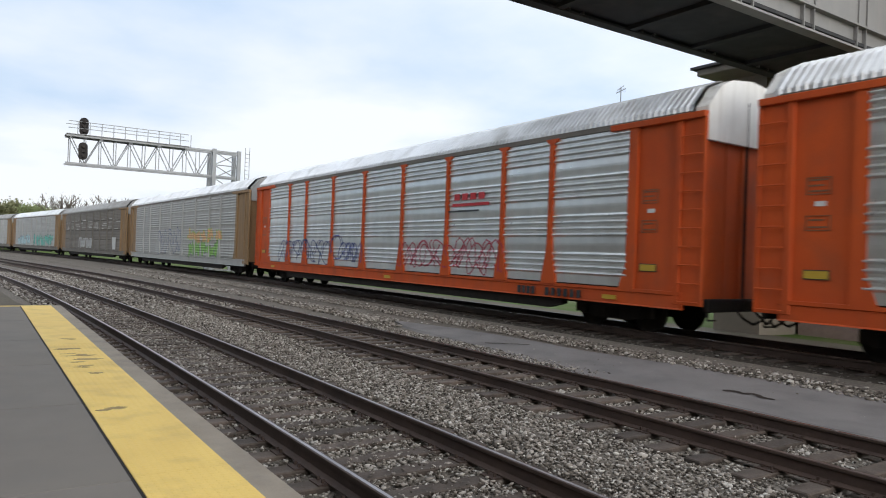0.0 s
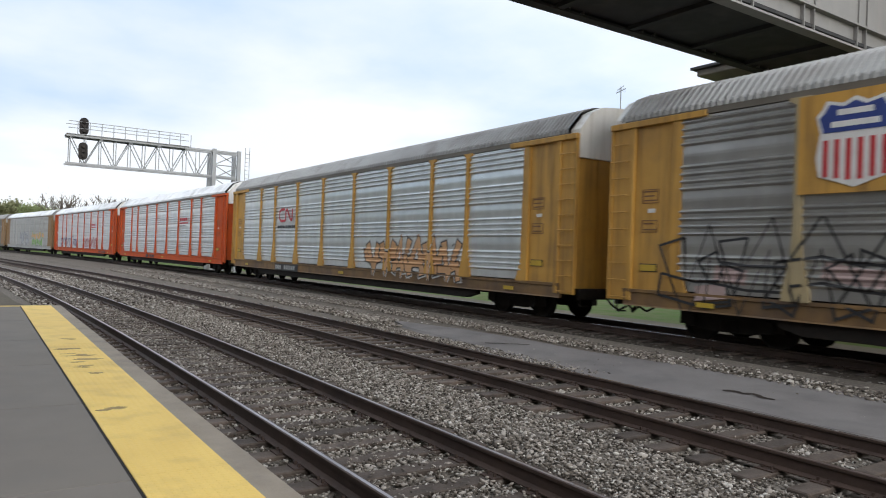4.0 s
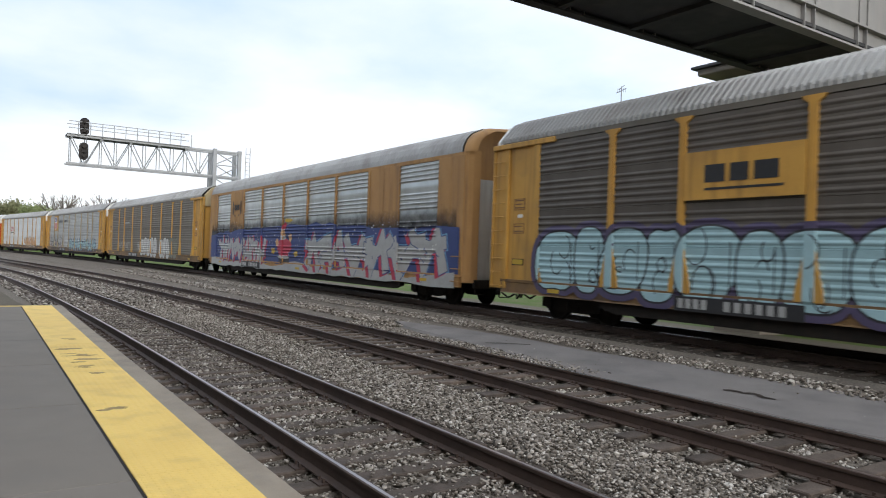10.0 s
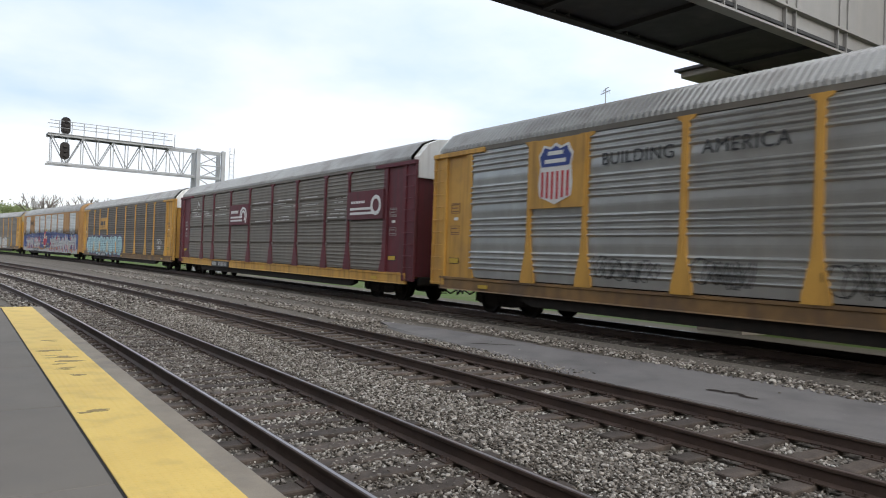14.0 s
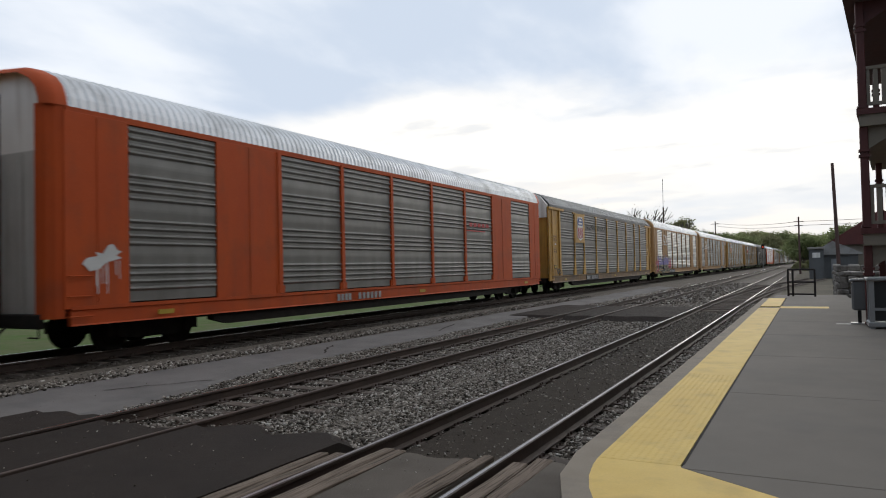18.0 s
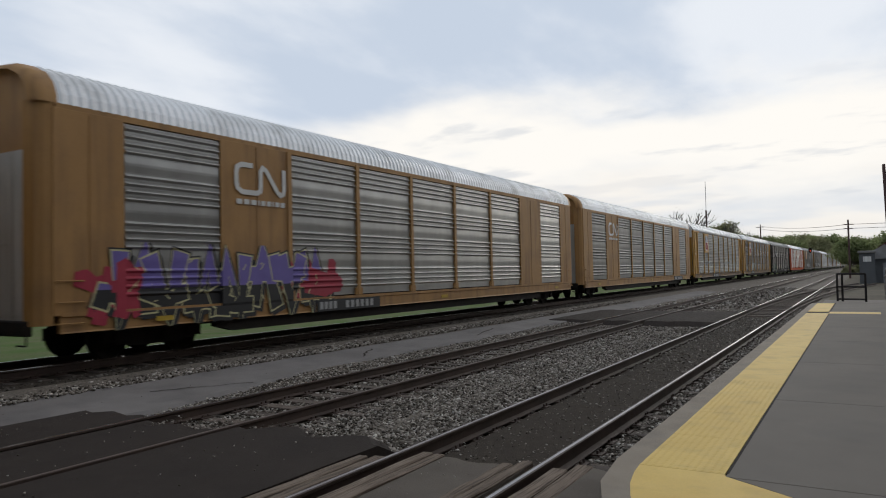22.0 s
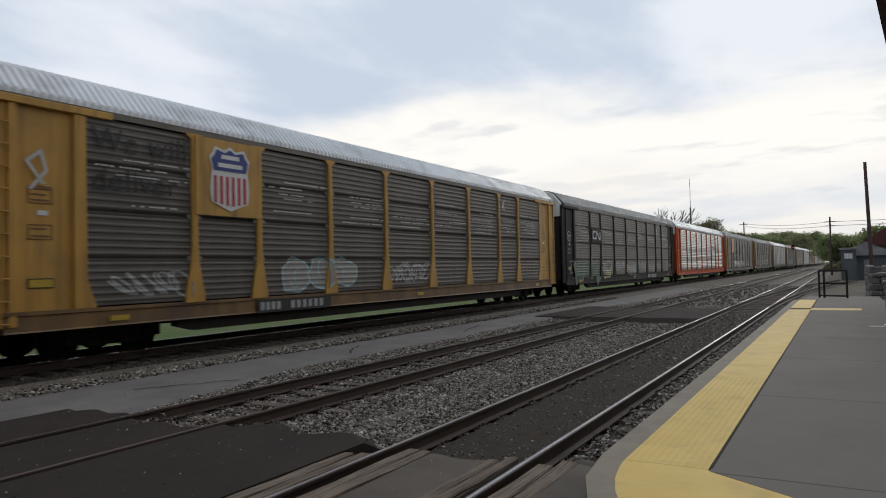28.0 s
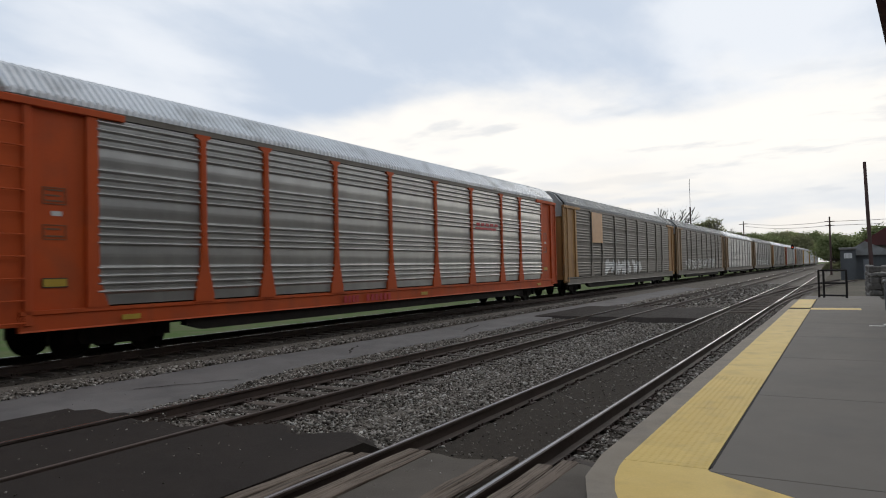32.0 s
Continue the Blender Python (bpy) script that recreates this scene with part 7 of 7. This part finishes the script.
brick_field(tower, TY0, TY1, 3.0, TZ, lambda u, z: pose(TX1 + .002, u, z, 0, 0, 90), holes=[(25.35, 26.45, 7.3, 10.3)], limit=0)
win = part("window", boxed(TX1 - .02, TX1 + .03, 25.4, 26.4, 7.4, 10.2), M["glass_dark"], tower, "tall dark sash window")
part("window_frame", boxed(TX1 + .0, TX1 + .06, 25.38, 26.42, 8.78, 8.84), M["panel_white"], win)
part("window_sill", boxed(TX1, TX1 + .14, 25.3, 26.5, 7.3, 7.4), M["nosing"], win, "pale stone sill")
bm = bmesh.new()
box(bm, TX0 - .25, TX1 + .25, TY0 - .25, TY1 + .25, TZ - .25, TZ)
box(bm, TX0 - .55, TX1 + .55, TY0 - .55, TY1 + .55, TZ, TZ + .25)
part("cornice", bm, M["slate"], tower, "dark overhanging roof edge")

annex = empty("bridge_annex", "low building with a flat overhanging roof beside the footbridge", "building")
part("wall", boxed(-15.0, -13.3, 21.2, 25.9, -.4, 8.2), M["tan_paint"], annex)
part("roof", boxed(-15.1, -12.0, 20.0, 26.0, 8.2, 8.42, bevel=.03), M["tan_paint"], annex, "flat tan roof edge")
part("fascia", boxed(-15.25, -11.9, 19.85, 26.2, 8.42, 8.5), M["slate"], annex)

red_house = empty("brick_house", "red brick house with white sash windows behind the tracks", "house")
bm = bmesh.new()
extruded(bm, [(-11.5, -.5), (-2.2, -.5), (-2.2, 5.2), (-6.9, 7.75), (-11.5, 5.2)], "y", 30, 40)
part("wall", bm, M["brick"], red_house)
bm = bmesh.new()
extruded(bm, [(-1.8, 4.95), (-1.8, 5.15), (-6.9, 7.95), (-11.9, 5.15), (-11.9, 4.95), (-6.9, 7.74)], "y", 29.7, 40.3)
part("roof", bm, M["slate"], red_house)
for x, z in ((-5.75, 3.6), (-5.75, .2), (-3.6, 3.6), (-9.0, 3.6)):
    w = part("window", boxed(x - .45, x + .45, 29.94, 29.99, z, z + 1.7), M["glass_dark"], red_house)
    bm = bmesh.new()
    box(bm, x - .52, x + .52, 29.9, 29.95, z + 1.66, z + 1.78); box(bm, x - .52, x - .43, 29.9, 29.95, z, z + 1.7); box(bm, x + .43, x + .52, 29.9, 29.95, z, z + 1.7)
    box(bm, x - .45, x + .45, 29.9, 29.95, z + .8, z + .88); box(bm, x - .03, x + .03, 29.91, 29.95, z, z + 1.7)
    part("window_frame", bm, M["white"], w, "white sash frame")
    part("window_sill", boxed(x - .6, x + .6, 29.84, 29.98, z - .1, z), M["white"], w)

# ---------------------------------------------------------------- signal bridge over the tracks
gantry = empty("signal_gantry", "galvanised cantilever signal gantry with two black signal heads", "signal gantry")
GX, GY0, GY1, GB, GT = -65.0, 6.1, 17.6, 8.36, 10.65


def rods(name, segs, r, mat, parent, label=""):
    for a, b in segs:
        bm = bmesh.new()
        rod(bm, a, b, r, 6)
        part(name, bm, mat, parent, label)


for x in (GX, GX - 1.3):
    for z in (GB, GT):
        part("chord", boxed(x - .075, x + .075, GY0 - .3, GY1 + 2.3, z - .08, z + .08), M["galv"], gantry)
    n = 5
    h = (GY1 - GY0) / n
    for k in range(n):
        y = GY0 + k * h
        rods("diagonal", [((x, y, GT), (x, y + h / 2, GB)), ((x, y + h / 2, GB), (x, y + h, GT))], .04, M["galv"], gantry)
        rods("strut", [((x, y, GB), (x, y, GT)), ((x, y + h / 2, GB), (x, y + h / 2, GT))], .035, M["galv"], gantry)
for k in range(11):
    y = GY0 + .5 + k * .9
    rods("rail_post", [((GX + .2, y, GT), (GX + .2, y, GT + 1.15))], .03, M["galv"], gantry)
rods("handrail", [((GX + .2, GY0 - .2, GT + 1.15), (GX + .2, 15.4, GT + 1.15)), ((GX + .2, GY0 - .2, GT + .6), (GX + .2, 15.4, GT + .6)), ((GX - 1.5, GY0 - .2, GT + 1.15), (GX - 1.5, 15.4, GT + 1.15))], .03, M["galv"], gantry)
part("walkway", boxed(GX - 1.5, GX + .2, GY0 - .3, 15.5, GT + .1, GT + .14), M["galv"], gantry)
for y in (17.75, 20.0):
    for x in (GX, GX - 1.5):
        part("tower_leg", boxed(x - .16, x + .16, y - .16, y + .16, -.5, GT + .2), M["galv"], gantry)
for k in range(9):
    z = -.2 + k * 1.2
    rods("brace", [((GX, 17.75, z), (GX, 20.0, z + 1.2)), ((GX, 20.0, z), (GX, 17.75, z + 1.2)), ((GX, 17.75, z), (GX, 20.0, z))], .045, M["galv"], gantry)
for y in (20.6, 21.0):
    rods("ladder_rail", [((GX, y, 0), (GX, y, GT + .6))], .03, M["galv"], gantry)
for k in range(28):
    rods("rung", [((GX, 20.6, .4 + k * .38), (GX, 21.0, .4 + k * .38))], .018, M["galv"], gantry)
for zc in (GT + .75, GB + 1.0):
    bm = bmesh.new()
    extruded(bm, [(7.05 + .36 * math.cos(a), zc + (.42 if math.sin(a) > 0 else -.3) + .36 * math.sin(a)) for a in [k * math.pi / 8 for k in range(16)]], "x", GX + .1, GX + .16)
    head = part("signal_head", bm, M["black"], gantry, "black oval signal backboard")
    for dz in (-.32, .05, .42):
        bm = bmesh.new(); rod(bm, (GX + .16, 7.05, zc + dz), (GX + .42, 7.05, zc + dz), .13, 12)
        part("lamp_hood", bm, M["black"], head)
    rods("mast", [((GX, 6.85, zc - .9), (GX, 6.85, zc + .7))], .05, M["galv"], gantry)

# ---------------------------------------------------------------- station building with its porch, and an unseen block that holds back sky light
station = empty("station_building", "station building with dark red-brown and tan porches and an added unseen block", "building")
# unseen long block, added behind the camera to cut sky light on the train
part("wall", boxed(-32, 26, -24, -9.0, -.4, 11.0), M["tan_paint"], station)
part("wall", boxed(20.6, 34, -12, -3.2, -.4, 8.4), M["tan_paint"], station)
# roof of the added block, likewise out of view
part("roof", boxed(-33, 19, -25, -8.2, 11.0, 11.4), M["slate"], station)
bm = bmesh.new()
extruded(bm, [(19.3, -.85), (30, -1.85), (30, -12), (19.3, -12)], "z", 8.2, 8.32)
part("porch_roof", bm, M["brown_paint"], station, "dark overhanging porch roof")
for zf in (2.45, 5.35):
    bm = bmesh.new(); extruded(bm, [(19.75, -1.1), (30, -2.05), (30, -12), (19.75, -12)], "z", zf, zf + .14)
    deck = part("porch_deck", bm, M["brown_paint"], station)
    bm = bmesh.new(); extruded(bm, [(19.8, -1.15), (30, -2.1), (30, -11.9), (19.8, -11.9)], "z", zf - .28, zf)
    part("fascia", bm, M["tan_paint"], deck)
PORCH = [(20.0, -1.25), (20.0, -3.5), (20.0, -5.7), (28.0, -2.15)]
for z0, z1 in ((.24, 2.2), (2.6, 5.08), (5.5, 8.15)):
    for x, y in PORCH:
        bm = boxed(x - .09, x + .09, y - .09, y + .09, z0, z1, bevel=.015)
        for zz in (z0 + .02, z1 - .75, z1 - .62):
            box(bm, x - .12, x + .12, y - .12, y + .12, zz, zz + .06)
        part("porch_post", bm, M["brown_paint"], station)
    for (xa, ya), (xb, yb) in zip(PORCH[:3], PORCH[1:3]):
        n = 8
        bm = bmesh.new()
        arch = [(ya, z1), (yb, z1)] + [(yb + (ya - yb) * k / n, z1 - .62 + .5 * math.sin(math.pi * k / n)) for k in range(n + 1)]
        extruded(bm, arch, "x", 19.97, 20.03)
        part("arch_bracket", bm, M["tan_paint"] if z0 < 5 else M["brown_paint"], station)
for zf in (2.59, 5.49):
    part("rail_top", boxed(19.95, 20.05, -5.6, -1.25, zf + .98, zf + 1.06), M["tan_paint"], station)
    part("rail_bottom", boxed(19.95, 20.05, -5.6, -1.25, zf + .1, zf + .18), M["tan_paint"], station)
    y = -5.5
    while y < -1.35:
        part("baluster", boxed(19.97, 20.03, y, y + .1, zf + .18, zf + .98), M["tan_paint"], station)
        y += .17

# ---------------------------------------------------------------- platform furniture and what lies beyond it
rail_guard = empty("platform_end_rail", "black metal guard rail at the end of the platform", "guard rail")
for x, y in ((36.2, .95), (36.0, .75), (35.6, -.14)):
    bm = bmesh.new(); rod(bm, (x, y, -.3 if x > 33 else ZP), (x, y, 1.42), .045, 8); part("post", bm, M["black"], rail_guard)
for z in (1.42, .85, .3):
    bm = bmesh.new(); rod(bm, (36.2, .95, z), (35.6, -.14, z), .04, 8); part("bar", bm, M["black"], rail_guard)
part("base", boxed(33.6, 37.5, -1.4, 1.5, -.4, .2), M["concrete"], rail_guard)

bin_ = empty("litter_bin", "narrow grey-green metal litter bin on a short post", "litter bin")
part("body", boxed(20.15, 20.45, -1.2, -.88, .58, 1.3, bevel=.04), M["shed_grey"], bin_)
part("lid", boxed(20.12, 20.48, -1.23, -.85, 1.3, 1.36, bevel=.02), M["galv"], bin_)
part("post", boxed(20.27, 20.35, -1.08, -1.0, .24, .58), M["black"], bin_)
part("foot", boxed(20.1, 20.5, -1.24, -.84, .24, .27), M["galv"], bin_)
kiosk = empty("glazed_case", "grey framed glass case under the station porch", "display case")
for x in (18.9, 19.6):
    for y in (-1.22, -2.4):
        part("leg", boxed(x - .05, x + .05, y - .05, y + .05, .24, 1.36), M["galv"], kiosk)
part("base", boxed(18.82, 19.68, -2.48, -1.14, .28, .4, bevel=.02), M["galv"], kiosk)
part("top", boxed(18.8, 19.7, -2.5, -1.12, 1.34, 1.42, bevel=.02), M["galv"], kiosk)
part("mid_rail", boxed(18.86, 18.92, -2.4, -1.22, .66, .72), M["galv"], kiosk)
part("pane", boxed(18.97, 18.99, -2.35, -1.27, .42, 1.32), M["glass_dark"], kiosk, "dull glass pane")
part("pane", boxed(18.95, 19.55, -1.25, -1.23, .42, 1.32), M["shed_grey"], kiosk, "grey side panel")



def stone_wall():
    root = empty("stone_wall", "low grey field-stone wall beside the platform end", "wall")
    rng = random.Random(8)
    z = -.4
    part("core", boxed(39.3, 46, -6, -1.25, -.4, 1.2), M["wall_stone"], root)
    while z < 1.25:
        h = rng.uniform(.22, .34)
        for face in (0, 1):
            u = 0.0
            while u < (4.8 if face == 0 else 6.6):
                w = rng.uniform(.22, .55)
                bm = bmesh.new()
                d = rng.uniform(-.05, .05)
                if face == 0:
                    vs = box(bm, 39.16 + d, 39.4, -1.2 - u - w + .02, -1.2 - u, z + .01, z + h - .01)
                else:
                    vs = box(bm, 39.2 + u, 39.2 + u + w - .02, -1.34, -1.12 + d, z + .01, z + h - .01)
                for v in vs:
                    v.co += Vector((rng.uniform(-.03, .03), rng.uniform(-.04, .04), rng.uniform(-.04, .04)))
                bmesh.ops.bevel(bm, geom=bm.edges[:], offset=.05, segments=1, affect="EDGES", profile=.5)
                part("stone", bm, M["wall_stone"], root)
                u += w
        z += h


stone_wall()
booth = empty("lineside_booth", "narrow grey lineside booth with a white notice and pale roof", "booth")
part("wall", boxed(86, 87.4, -1.28, .15, -.4, 2.95), M["shed_grey"], booth)
part("roof", boxed(85.8, 87.6, -1.4, .28, 2.95, 3.2, bevel=.04), M["panel_white"], booth, "pale flat roof")
part("door", boxed(85.95, 86, -1.05, -.1, -.3, 1.9), M["shed_grey"], booth)
part("notice", boxed(85.93, 85.97, -.95, -.2, 2.05, 2.6), M["white"], booth, "small white notice")
shed = empty("grey_shed", "grey gabled lineside shed with a shallow roof", "shed")
part("wall", boxed(88.4, 94, -4.6, -.3, -.4, 2.5), M["shed_grey"], shed)
bm = bmesh.new(); extruded(bm, [(-5.0, 2.35), (.1, 2.35), (.1, 2.5), (-2.2, 3.85), (-5.0, 2.5)], "x", 88.1, 94.2); part("roof", bm, M["roof_grey"], shed)
part("door", boxed(88.34, 88.4, -2.9, -2.0, -.3, 1.9), M["galv"], shed)
house = empty("far_house", "house with a dark red roof beyond the platform", "house")
part("wall", boxed(97, 112, -13, -2.4, -.4, 3.7), M["tan_paint"], house)
bm = bmesh.new(); extruded(bm, [(-1.8, 3.55), (-1.8, 3.75), (-7.5, 7.6), (-13.6, 3.75), (-13.6, 3.55)], "x", 96.4, 112.5); part("roof", bm, M["roofing"], house)
far_signal = empty("railway_signal", "slim lineside signal with a lit red lamp", "signal")
bm = bmesh.new(); rod(bm, (150, 8.15, -.4), (150, 8.15, 5.1), .05, 8); part("mast", bm, M["galv"], far_signal)
bm = bmesh.new(); extruded(bm, [(8.15 + .3 * math.cos(a), 4.6 + .5 * math.sin(a)) for a in [k * math.pi / 6 for k in range(12)]], "x", 149.8, 149.88); head = part("signal_head", bm, M["black"], far_signal)
red = bpy.data.materials.new("red_signal_lamp"); red.use_nodes = True
red.node_tree.nodes["Principled BSDF"].inputs["Base Color"].default_value = (.6, .03, .01, 1)
red.node_tree.nodes["Principled BSDF"].inputs["Emission Color"].default_value = (1, .08, .02, 1)
red.node_tree.nodes["Principled BSDF"].inputs["Emission Strength"].default_value = 2.0
bm = bmesh.new(); rod(bm, (149.8, 8.15, 4.5), (149.7, 8.15, 4.5), .1, 10); part("lamp", bm, red, head, "glowing red lamp")


def pole(name, label, x, y, h, r, lean=0.0, arms=()):
    root = empty(name, label, "utility pole", "utility poles")
    bm = bmesh.new(); rod(bm, (x, y, -.5), (x + lean, y + lean * .8, h), r, 10, r * .7)
    part("shaft", bm, M["wood_pole"], root)
    for z, w in arms:
        part("cross_arm", boxed(x - .06, x + .06, y - w, y + w, z - .06, z + .06), M["wood_pole"], root)
    return root


pole("utility_pole", "tall weathered brown utility pole by the platform end", 52, -1.65, 8.1, .135, .25)
pole("utility_pole", "far utility pole with cross-arms", 118, 1.4, 8.3, .16, 0, ((7.6, .7), (7.0, .6)))
pole("utility_pole", "far utility pole beyond the train", 170, 18.9, 11.0, .16, 0, ((10.4, .9),))
mast = empty("radio_mast", "slim pale radio mast rising beyond the train", "mast")
bm = bmesh.new(); rod(bm, (148, 26.3, -.5), (148, 26.3, 13.2), .16, 8); part("shaft", bm, M["wood_pole"], mast)
bm = bmesh.new(); rod(bm, (148, 26.3, 13.2), (148, 26.3, 19), .05, 6); part("whip", bm, M["galv"], mast)
wires = empty("overhead_wires", "thin overhead wires beyond the tracks", "wires")
for z in (7.6, 7.0):
    for (xa, ya, xb, yb) in ((118, 1.4, 170, 18.9), (118, 1.4, 150, -40)):
        for k in range(8):
            f0, f1 = k / 8, (k + 1) / 8
            sag = lambda f: -2.0 * f * (1 - f)
            bm = bmesh.new(); rod(bm, (xa + (xb - xa) * f0, ya + (yb - ya) * f0, z + 3 * f0 + sag(f0)), (xa + (xb - xa) * f1, ya + (yb - ya) * f1, z + 3 * f1 + sag(f1)), .03, 4)
            part("wire", bm, M["black"], wires)
aerial = empty("roof_aerial", "thin television aerial on a pole", "aerial")
bm = bmesh.new(); rod(bm, (-23.7, 25.7, -.4), (-23.7, 25.7, 10.35), .025, 6); part("pole", bm, M["galv"], aerial)
for z, w in ((10.3, .12), (10.15, .2)):
    bm = bmesh.new(); rod(bm, (-23.7 - w, 25.7 - w * .6, z - .1), (-23.7 + w, 25.7 + w * .6, z + .1), .02, 5); part("boom", bm, M["galv"], aerial)
rng = random.Random(2)
for k in range(5):
    bm = bmesh.new(); rod(bm, (-23.86 + .08 * k, 25.61 + .05 * k, 10.08), (-23.86 + .08 * k, 25.61 + .05 * k, 10.26), .01, 4); part("element", bm, M["galv"], aerial)

road = tagged(part("gravel_road", boxed(-80, -2, 20.0, 21.6, -.5, -.33), M["yard"]), "pale gravel lane beyond the train", "lane", kind="structure")


# ---------------------------------------------------------------- trees
M["bark"] = surface("tree_bark", (.13, .108, .09), .95, mottle=(4, .7), grain=(30, .4), bump=.5)


def leaf_material(name, a, b):
    m = bpy.data.materials.new(name)
    m.use_nodes = True
    n, l = m.node_tree.nodes, m.node_tree.links
    p = n["Principled BSDF"]; p.inputs["Roughness"].default_value = .8
    tr, ms = n.new("ShaderNodeBsdfTranslucent"), n.new("ShaderNodeMixShader"); ms.inputs[0].default_value = .62
    g, r, oi, mx = n.new("ShaderNodeNewGeometry"), n.new("ShaderNodeValToRGB"), n.new("ShaderNodeObjectInfo"), n.new("ShaderNodeHueSaturation")
    r.color_ramp.elements[0].color, r.color_ramp.elements[1].color = (*a, 1), (*b, 1)
    l.new(g.outputs["Random Per Island"], r.inputs[0]); l.new(r.outputs[0], mx.inputs["Color"])
    mr = n.new("ShaderNodeMapRange"); mr.inputs["To Min"].default_value, mr.inputs["To Max"].default_value = .65, 1.3
    l.new(oi.outputs["Random"], mr.inputs["Value"]); l.new(mr.outputs[0], mx.inputs["Value"]); l.new(mx.outputs[0], p.inputs["Base Color"]); l.new(mx.outputs[0], tr.inputs["Color"])
    l.new(p.outputs[0], ms.inputs[1]); l.new(tr.outputs[0], ms.inputs[2]); l.new(ms.outputs[0], n["Material Output"].inputs["Surface"])
    return m


M["leaf"] = leaf_material("spring_leaves", (.16, .20, .08), (.34, .37, .18))
M["leaf_pale"] = leaf_material("young_olive_leaves", (.16, .17, .085), (.32, .31, .17))


def grow(bm, p, d, length, r, depth, rng, tips, thick=0.0):
    q = p + d * length
    rod(bm, p, q, max(r, thick), 5 if depth < 2 else 4, max(r * .62, thick))
    tips.append((q, depth))
    if depth >= 4:
        return
    for _ in range(3 if depth < 3 else 2):
        e = (d + Vector((rng.uniform(-1, 1), rng.uniform(-1, 1), rng.uniform(-.25, .8))) * .75).normalized()
        grow(bm, q, e, length * rng.uniform(.6, .82), r * .6, depth + 1, rng, tips, thick)


def tree_meshes(seed, height, bare):
    rng = random.Random(seed)
    bm, tips = bmesh.new(), []
    grow(bm, Vector((0, 0, -.5)), Vector((rng.uniform(-.06, .06), rng.uniform(-.06, .06), 1)).normalized(), height * .3, height * .022, 0, rng, tips, .038 if bare else 0.0)
    wood = mesh_of(bm, "trunk")
    lf = bmesh.new()
    per = 3 if bare else 70
    for q, dep in tips:
        if dep < 2:
            continue
        for _ in range(per):
            c = q + Vector((rng.gauss(0, 1), rng.gauss(0, 1), rng.gauss(0, .8))) * height * .045
            s = height * rng.uniform(.008, .017) * (.3 if bare else 1)
            u = Vector((rng.uniform(-1, 1), rng.uniform(-1, 1), rng.uniform(-1, 1))).normalized()
            v = u.orthogonal().normalized()
            lf.faces.new([lf.verts.new(c + u * s), lf.verts.new(c + v * s), lf.verts.new(c - u * s), lf.verts.new(c - v * s)])
    return wood, mesh_of(lf, "crown")


TREES = []
for k in range(6):
    bare = k >= 4
    wood, crown = tree_meshes(100 + k, 10.0, bare)
    wood.materials.append(M["bark"]); crown.materials.append(M["leaf_pale"] if k == 3 or bare else M["leaf"])
    TREES.append((wood, crown, bare, max(v.co.z for v in wood.vertices) + .2))


def tree(x, y, h, kind, turn, sink=0.0):
    wood, crown, bare, top = TREES[kind]
    root = empty("tree", "bare tree with a few young leaves" if bare else "green spring tree with an uneven leafy crown", "tree", "trees beyond the tracks")
    root.matrix_basis = pose(x, y, -.5 - sink * h, 0, 0, turn) @ Matrix.Scale(h / top, 4)
    for nm, me in (("trunk", wood), ("crown", crown)):
        o = new(nm, me); o.parent = root


rng = random.Random(12)


def grove(az0, az1, dist0, dist1, h0, h1, n, kinds, sink=0.0):
    for k in range(n):
        a, dd = radians(az0 + (az1 - az0) * (k + rng.uniform(0, 1)) / n), rng.uniform(dist0, dist1)
        tree(dd * math.cos(a), dd * math.sin(a), rng.uniform(h0, h1) / (1 - sink), rng.choice(kinds), rng.uniform(0, 360), sink)


grove(-9, -2.2, 118, 150, 5.2, 7.2, 26, (0, 1, 2, 0, 1, 3), .3)
grove(-4, 0.9, 180, 230, 6.0, 8.2, 44, (0, 1, 2, 0, 1, 3), .3)
grove(1.6, 4.4, 440, 520, 13, 19, 30, (0, 1, 2, 3, 3), .3)
grove(-3, 1.2, 140, 175, 1.4, 2.3, 28, (3, 3, 2), .38)
grove(3, 9, 330, 420, 11, 15, 40, (0, 1, 2, 3, 3), .3)
grove(5.4, 7.4, 200, 230, 8.5, 11, 8, (3, 2, 3, 4))
grove(7.4, 10, 160, 200, 8.5, 13, 8, (4, 5, 3, 5))
grove(10, 19, 160, 210, 9.0, 12, 14, (3, 2, 4, 5))
tree(136, 28.0, 13.6, 4, 40)
tree(150, 22.4, 11.5, 5, 10)
tree(130, 37.0, 13.4, 5, 70)
grove(167, 184, 190, 260, 8.6, 11.6, 60, (0, 3, 1, 3, 2), .25)
grove(166, 176, 180, 215, 11.5, 15, 14, (4, 5, 4, 3))
grove(188, 236, 55, 110, 9, 14, 44, (0, 1, 2, 3))
grove(-44, -13, 60, 110, 9, 13, 34, (0, 1, 2, 3))
# ---------------------------------------------------------------- ties, last of the setting
lay_ties(track_1, T1, bend_near, -.186, [(-70, 1.0), (6.6, 66)])
lay_ties(track_2, T2, bend_near, -.186, [(-70, 1.0), (6.6, 60)])
lay_ties(track_3, T3, bend_train, .067, [(-45, 60)])

motions()
